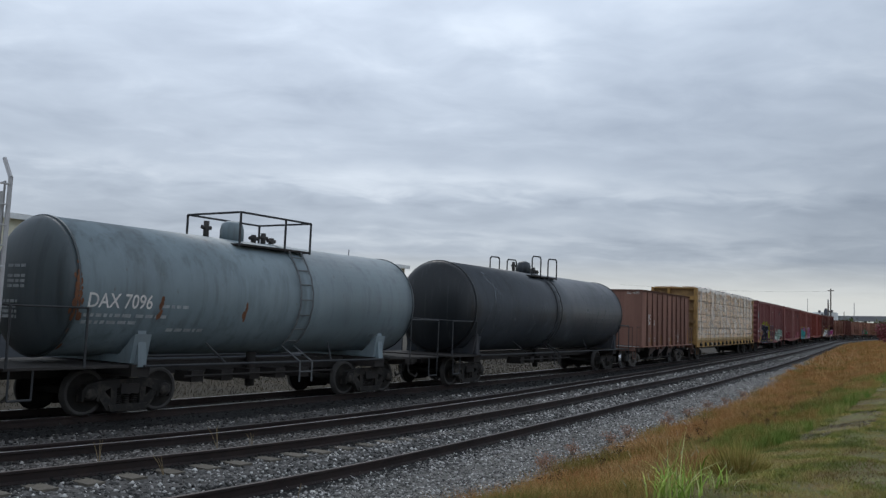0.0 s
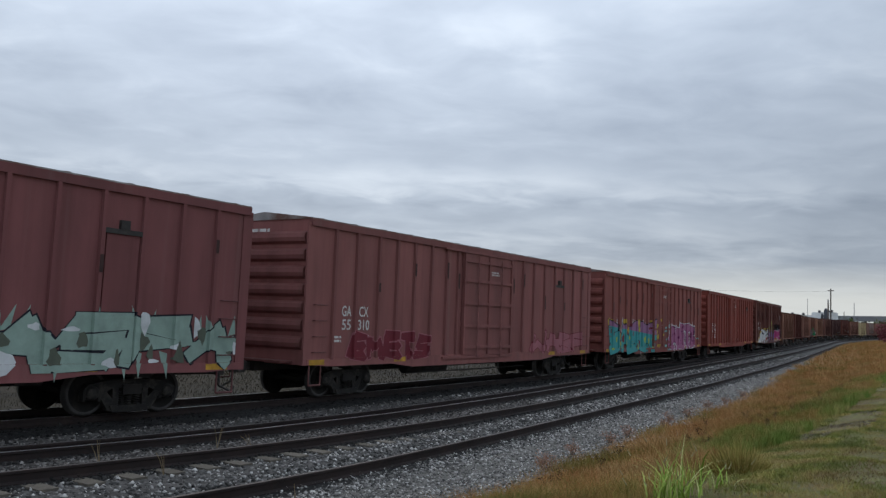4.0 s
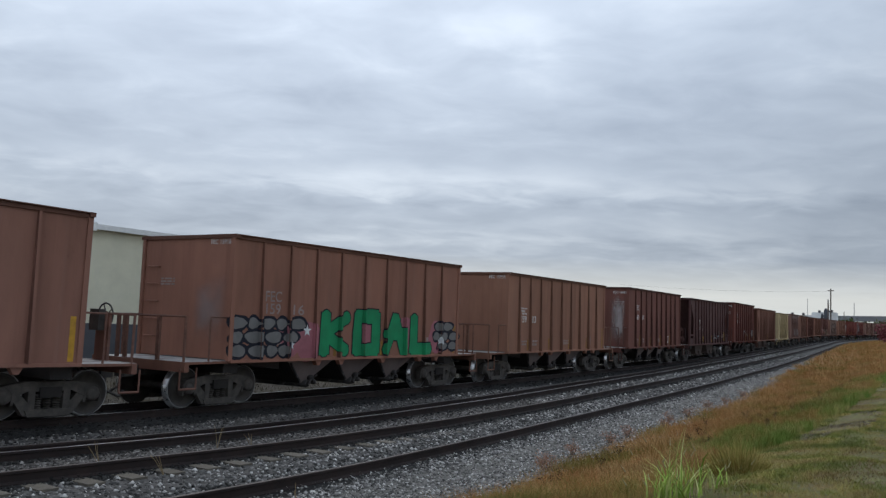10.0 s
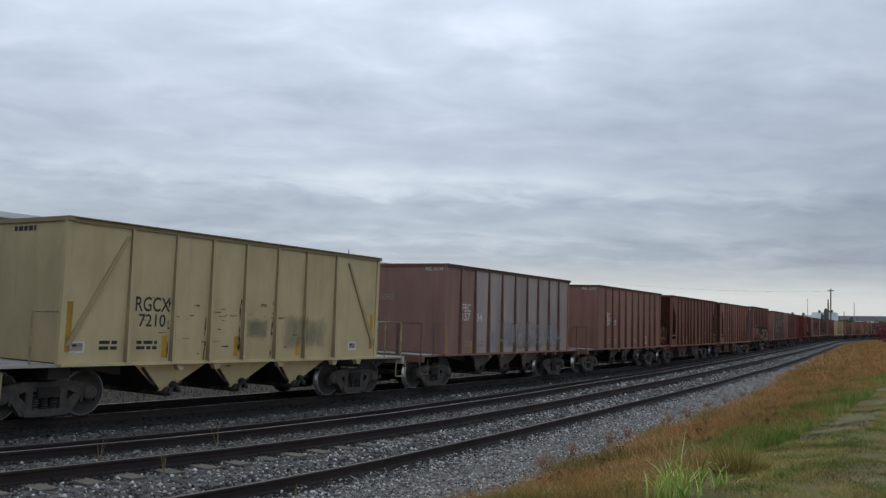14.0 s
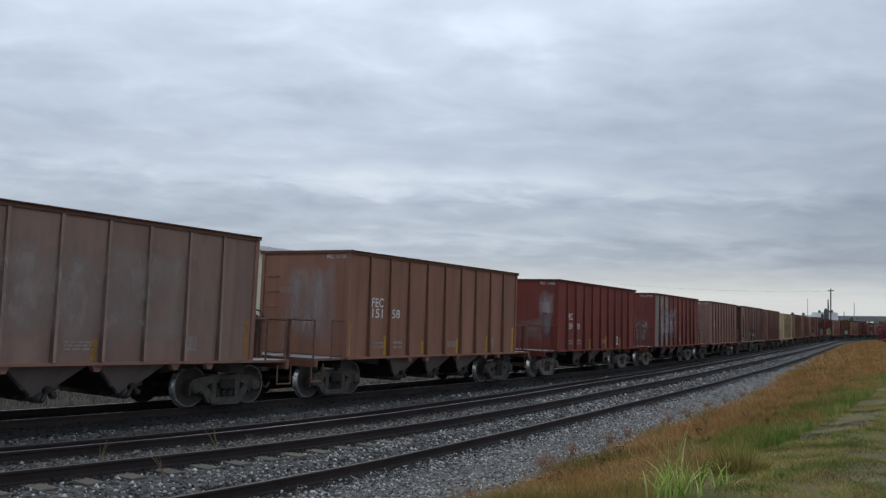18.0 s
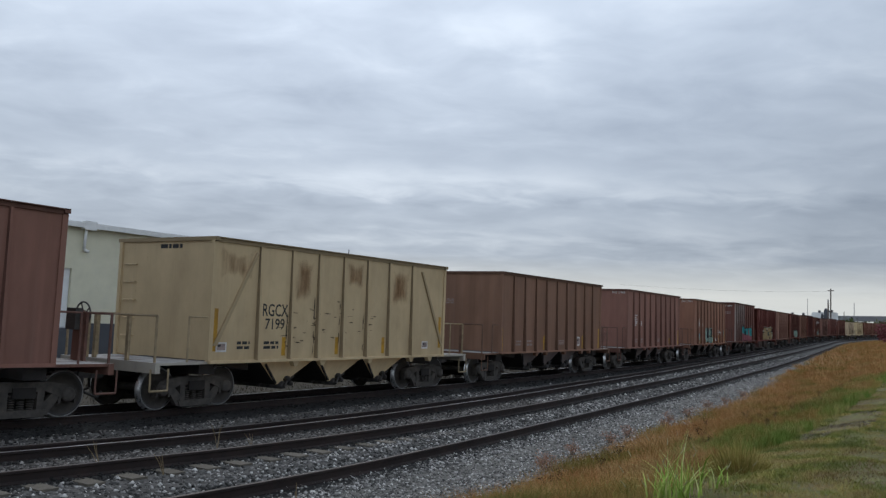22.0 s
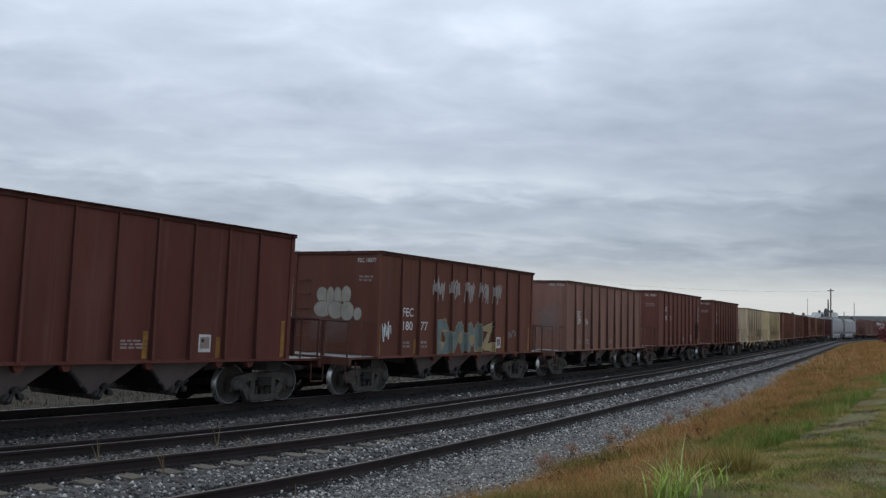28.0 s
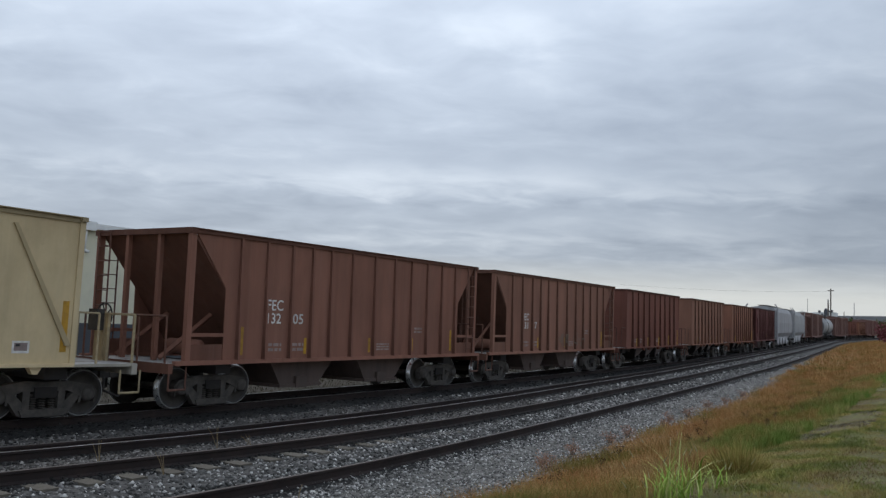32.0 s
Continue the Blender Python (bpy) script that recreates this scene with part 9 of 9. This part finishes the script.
        tag(car, kind, 2.3, 3.1, 1.6, 2.0, white, H, 44)
        tag(car, kind, 1.7, 2.3, 1.2, 1.5, white, H, 45)
        tag(car, kind, -3.0, -2.4, 1.65, 1.95, drab, H, 46)
        dusting(car, kind, 4.1, 4.7, 1.4, 2.1, soft("aqua_overspray", (0.25, 0.4, 0.42), 1.0, "x", (4, 4, 2), 0.3), H)
        end_piece(car, "H", 0.8, 1.3, 1.2, 1.5, spray("lilac", (0.36, 0.3, 0.36)), soft("lilac_overspray", (0.1, 0.07, 0.08), 0.8, "y", (3, 3, 2), 0.2), -4.916, 30, "block", 0.14)
    elif more == "teal":
        spray_piece(car, kind, "NOVE", -1.1, 3.3, 1.12, 2.15, rose, black, None, H, (), seed=22, wave=0.12, second=teal, edge=0.04, fat=0.2, style="block", skew=-0.15)
        tag(car, kind, 2.6, 3.4, 1.8, 2.25, white, H, 47, 0.03)
    elif more == "rets":
        v, f = [(-3.5, 0, 1.12), (3.9, 0, 1.12), (3.6, 0, 1.75), (-2.4, 0, 1.9)], [(0, 1, 2, 3)]
        laid_on(car, LEVELS[kind], S - 0.002, v, f, spray("slate", (0.06, 0.07, 0.07)), "spray_cloud")
        spray_piece(car, kind, "SECTS", -2.9, 3.1, 1.14, 2.2, khaki, black, None, S, (moss,), seed=23, wave=0.14, edge=0.04, fat=0.215, rim=cream, rim_wide=0.045, style="wild")
        spray_piece(car, kind, "I", 3.1, 3.9, 1.14, 2.1, grey, cream, None, S, seed=24, style="wild", fat=0.22, edge=0.03)
    elif more == "mint":
        spray_piece(car, kind, "KUMS", -1.8, 2.4, 1.15, 2.0, mint, black, None, S, seed=25, wave=0.16, fat=0.2, edge=0.04, style="wild")
    elif more == "dami":
        bubbles(car, ((-0.48, 2.78, 0.21, 0.23), (-0.18, 2.73, 0.14, 0.29), (0.11, 2.73, 0.14, 0.29), (0.41, 2.80, 0.17, 0.25), (-0.45, 2.37, 0.33, 0.23), (0.05, 2.35, 0.29, 0.25), (0.47, 2.33, 0.24, 0.27), (0.85, 2.26, 0.14, 0.18)), spray("bone", (0.4, 0.375, 0.32)), drab, 31, 0.022, turn=-4.916)
        spray_piece(car, kind, "DAM", -1.9, 1.0, 1.12, 2.1, spray("pewter", (0.17, 0.21, 0.2)), khaki, None, H, (khaki,), seed=26, fat=0.19, edge=0.03, style="block")
        spray_piece(car, kind, "Z", 1.1, 2.0, 1.12, 2.1, khaki, black, None, H, seed=28, fat=0.19, edge=0.03, style="wild")
        tag(car, kind, -4.7, -4.2, 1.5, 2.1, white, H, 60, 0.035)
        chalky = spray("chalky", (0.36, 0.32, 0.3))
        for i in range(5):
            tag(car, kind, -2.1 + 0.97 * i, -1.4 + 0.97 * i, 2.75, 3.45, chalky, H, 50 + i, 0.05)
            tag(car, kind, -2.05 + 0.97 * i, -1.45 + 0.97 * i, 2.95, 3.5, chalky, H - 0.004, 80 + i, 0.06)
    elif more == "scribble":
        tag(car, kind, 1.6, 2.7, 1.5, 2.1, PALE, H, 27, 0.03)
        end_piece(car, "OBS", 0.55, 1.0, 1.95, 0.62, spray("bone", (0.4, 0.375, 0.32)), black, -4.916, 33, "round", 0.1)


# thin tags and scuffs on cars without larger pieces: middle of the car at the start, place, colour
TAGS = ((642.8, 3.9, 4.6, 3.05, 3.4, "grey"), (642.8, 3.92, 4.6, 2.7, 3.0, "grey"), (642.8, 3.9, 4.6, 2.35, 2.65, "grey"), (280.3, -0.9, 0.1, 1.4, 1.95, "grey"), (280.3, 0.3, 1.2, 1.45, 1.9, "drab"), (280.3, 3.4, 4.1, 1.3, 2.0, "grey"), (187.0, 0.6, 1.4, 1.45, 1.9, "white"),
        (266.8, 1.3, 2.3, 1.3, 1.75, "grey"), (266.8, 3.4, 4.3, 1.3, 1.7, "drab"), (709.8, -0.4, 0.9, 1.2, 1.8, "drab"), (709.8, 1.3, 2.6, 1.2, 1.75, "drab"), (616.4, 3.0, 3.7, 1.5, 1.9, "grey"))
# soft coats on sides: middle of the car, place, colour, how dense
COATS = ((656.2, 0.95, 1.75, 1.12, 2.2, (0.1, 0.1, 0.1)), (656.2, 1.85, 2.7, 1.12, 2.0, (0.2, 0.24, 0.24)), (280.3, 3.2, 4.3, 1.2, 2.1, (0.3, 0.26, 0.25)), (387.8, -4.7, 4.7, 1.1, 3.7, (0.36, 0.29, 0.26)), (642.8, 3.3, 4.8, 1.1, 2.6, (0.06, 0.03, 0.026)),
         (428.0, -4.8, 0.5, 1.1, 3.6, (0.36, 0.31, 0.31)), (671.0, 2.2, 4.5, 1.1, 2.2, (0.3, 0.24, 0.15)), (307.2, -0.3, 0.75, 1.5, 2.1, (0.24, 0.23, 0.16)), (307.2, 0.8, 2.9, 1.2, 2.3, (0.3, 0.27, 0.18)), (669.7, 0.0, 2.7, 1.2, 2.3, (0.3, 0.2, 0.13)))


def add_tags(car, kind, mid):
    base, level = {"slope": -1.597, "cream": -1.617}.get(kind, -1.577), kind
    paints = {"white": spray("white", (0.62, 0.64, 0.64)), "grey": spray("grey", (0.24, 0.26, 0.27)), "drab": spray("drab", (0.2, 0.15, 0.115))}
    for k, (m, x0, x1, z0, z1, name) in enumerate(TAGS):
        if abs(m - mid) < 1.5:
            tag(car, level, x0, x1, z0, z1, paints[name], base, 70 + k, 0.03)
    for k, (m, x0, x1, z0, z1, colour) in enumerate(COATS):
        if abs(m - mid) < 1.5:
            dusting(car, level, x0, x1, z0, z1, soft("side_coat_%s" % "abcdefghijkl"[k], colour, 0.8, "x", (1.8, 1.8, 0.7), 0.3), base, 0.0028)


DUST = soft("pale_mineral_dust", (0.45, 0.4, 0.385), 0.85, "y", (2.6, 2.6, 0.5), 0.3)
STREAKED = ((400.9, -0.2, 1.6, 3.9), (669.6, -0.3, 1.5, 3.6), (414.7, -1.05, 0.72, 3.8), (441.5, -0.35, 1.3, 3.5), (428, -0.8, 0.7, 2.6), (253.5, -1.05, 0.75, 3.9), (656, -0.6, 0.3, 2.4))
# thin dust low on end plates: middle of the car, place across, width, top
WASHED = ((414.7, -0.2, 2.6, 2.6), (536.1, 0.0, 2.8, 2.1), (603, 0.2, 2.6, 1.9), (616.4, 0.2, 2.6, 2.6), (629.6, -0.7, 1.6, 3.4), (509, 0.0, 2.8, 2.0), (226.9, -0.8, 1.4, 3.2), (522.6, 0.0, 2.6, 2.0), (589.6, 0.0, 2.6, 2.2), (441.5, -0.2, 3.0, 3.9), (428.0, 0.2, 2.6, 3.0), (213.35, 0.0, 3.0, 3.9))
EXTRA = {
    "zeus": "mauve-red boxcar with black, lime and mint graffiti", "small": "rust-red boxcar with small faded graffiti", "mural": "rust-red boxcar with teal and pink graffiti",
    "army": "dark red boxcar with white and magenta graffiti", "koal": "brown hopper car with green graffiti and painted stones", "throw": "dusty brown hopper car with grey graffiti",
    "band": "dark brown hopper car with faded maroon graffiti", "bubble": "brown braced-end hopper car with khaki graffiti", "muls": "brown hopper car with mint-green graffiti",
    "teal": "brown hopper car with rose and teal graffiti", "rets": "dark red hopper car with khaki and white graffiti", "mint": "dark brown hopper car with mint-green graffiti",
    "dami": "dark brown hopper car with grey graffiti", "scribble": "rusty brown hopper car with a faded pale scribble", "scrawl": "black railway tank car with pale scrawled paint",
}
CARS = []
# cars that stand a little taller than their like: middle at the start
TALL = (46.5, 603.0, 280.3, 536.1, 642.8)


def build_train():
    protos = {}
    for n, (kind, a, b, colour, marks) in enumerate(TRAIN):
        name, label, category = LOOK[kind]
        if kind not in protos:
            car = tagged(new(name), label, category, "cars of the freight train")
            car.empty_display_size = 0.5
            BUILD[kind](car)
            if kind in ("cream", "boxcar"):
                for o in car.children_recursive:
                    if o.data.materials[0] == PAINT:
                        o.data.materials[0] = CREAMPAINT if kind == "cream" else BOXPAINT
            protos[kind] = car
        else:
            car = copy_thing(protos[kind], Matrix.Identity(4))
        if marks and marks[-1] == "army":
            # this one has no hatch
            for o in [o for o in car.children_recursive if o.name.startswith("hatch")]:
                bpy.data.objects.remove(o)
        if marks and marks[-1] in EXTRA:
            car["label"] = EXTRA[marks[-1]]
        car.scale = (1, 1, 1.02 if min(abs((a + b) / 2 - m) for m in TALL) < 1 else 1.0)
        CARS.append((car, (a + b) / 2, kind, colour, marks))
    for n, (car, mid, kind, colour, marks) in enumerate(CARS):
        colour_all(car, colour, mid, kind)
        for m, y, w, z1 in STREAKED:
            if abs(m - mid) < 3:
                end_stain(car, y, w * 1.5, 1.1, z1, DUST)
        for m, y, w, z1 in WASHED:
            if abs(m - mid) < 3:
                end_stain(car, y, w, 1.08, z1, soft("thin_dust_wash", (0.36, 0.31, 0.3), 0.5, "y", (0.9, 0.9, 0.9), 0.4))
        if abs(mid - 374) < 3:
            end_stain(car, -0.95, 1.3, 1.1, 3.97, soft("grey_end_wash", (0.24, 0.2, 0.2), 0.8, "y", (1.6, 1.6, 0.4), 0.1))
        if marks or kind in ("hopper", "hopper18", "slope", "beam"):
            marks_of(car, kind, marks, n)
            if marks and kind in LEVELS:
                add_spray(car, kind, marks[-1])
        if kind in ("hopper", "hopper18", "slope", "cream"):
            add_tags(car, kind, mid)


build_train()
LOAD = lumber_load()

# ---- movement ----
def gone(t):
    """How far the train has come at t seconds; it gathers a little speed on the way."""
    a, b, t0, t1 = 20.9, 21.4, 8.0, 16.0
    if t <= t0:
        return a * t
    if t <= t1:
        return a * t + (b - a) * (t - t0) ** 2 / (2 * (t1 - t0))
    return a * t1 + (b - a) * (t1 - t0) / 2 + b * (t - t1)


def car_pose(q):
    # the car's two trucks sit on the line, so it cuts the bends as a chord
    p0, p1 = beside(q - 4.7, 0), beside(q + 4.7, 0)
    d = p1 - p0
    return Matrix.Translation((p0 + p1) / 2) @ Matrix.Rotation(math.atan2(d.y, d.x), 4, "Z") @ Matrix.Rotation(-math.atan2(d.z, d.xy.length), 4, "Y")


def motions():
    times = [2.0 * i for i in range(17)]
    # all wheels roll alike: one is keyed, the others turn by the same keys
    first = WHEELS[0]
    rolled = [(k / FPS, Matrix.Rotation(-gone(k / FPS) / 0.462, 4, "Y")) for k in range(int(SECONDS * FPS) + 1)]
    walk(first, rolled)
    for ob in scene.objects:
        if ob.name.split(".")[0] == "wheel" and ob != first:
            ob.rotation_mode = "QUATERNION"
            ob.animation_data_create()
            ob.animation_data.action = first.animation_data.action
            ob.animation_data.action_slot = first.animation_data.action_slot
    # grass and stalks stir in the wind of the train
    for n, ob in enumerate(TUFTS + STALKS):
        home = ob.matrix_basis.copy()
        reach = 3.0 if ob in TUFTS else 11.0
        rows = []
        for k in range(int(SECONDS / 0.5) + 1):
            t = 0.5 * k
            a = reach * (math.sin(2.1 * t + n * 1.7) + 0.6 * math.sin(3.7 * t + n))
            b = reach * 0.6 * math.sin(2.9 * t + n * 2.3)
            rows.append((t, home @ pose(0, 0, 0, b, a - reach * 0.8, 0)))
        walk(ob, rows)
    for car, mid, kind, colour, marks in CARS:
        rows = [(t, car_pose(mid - gone(t))) for t in times]
        walk(car, rows)
        if kind == "beam":
            walk(LOAD, rows)


motions()
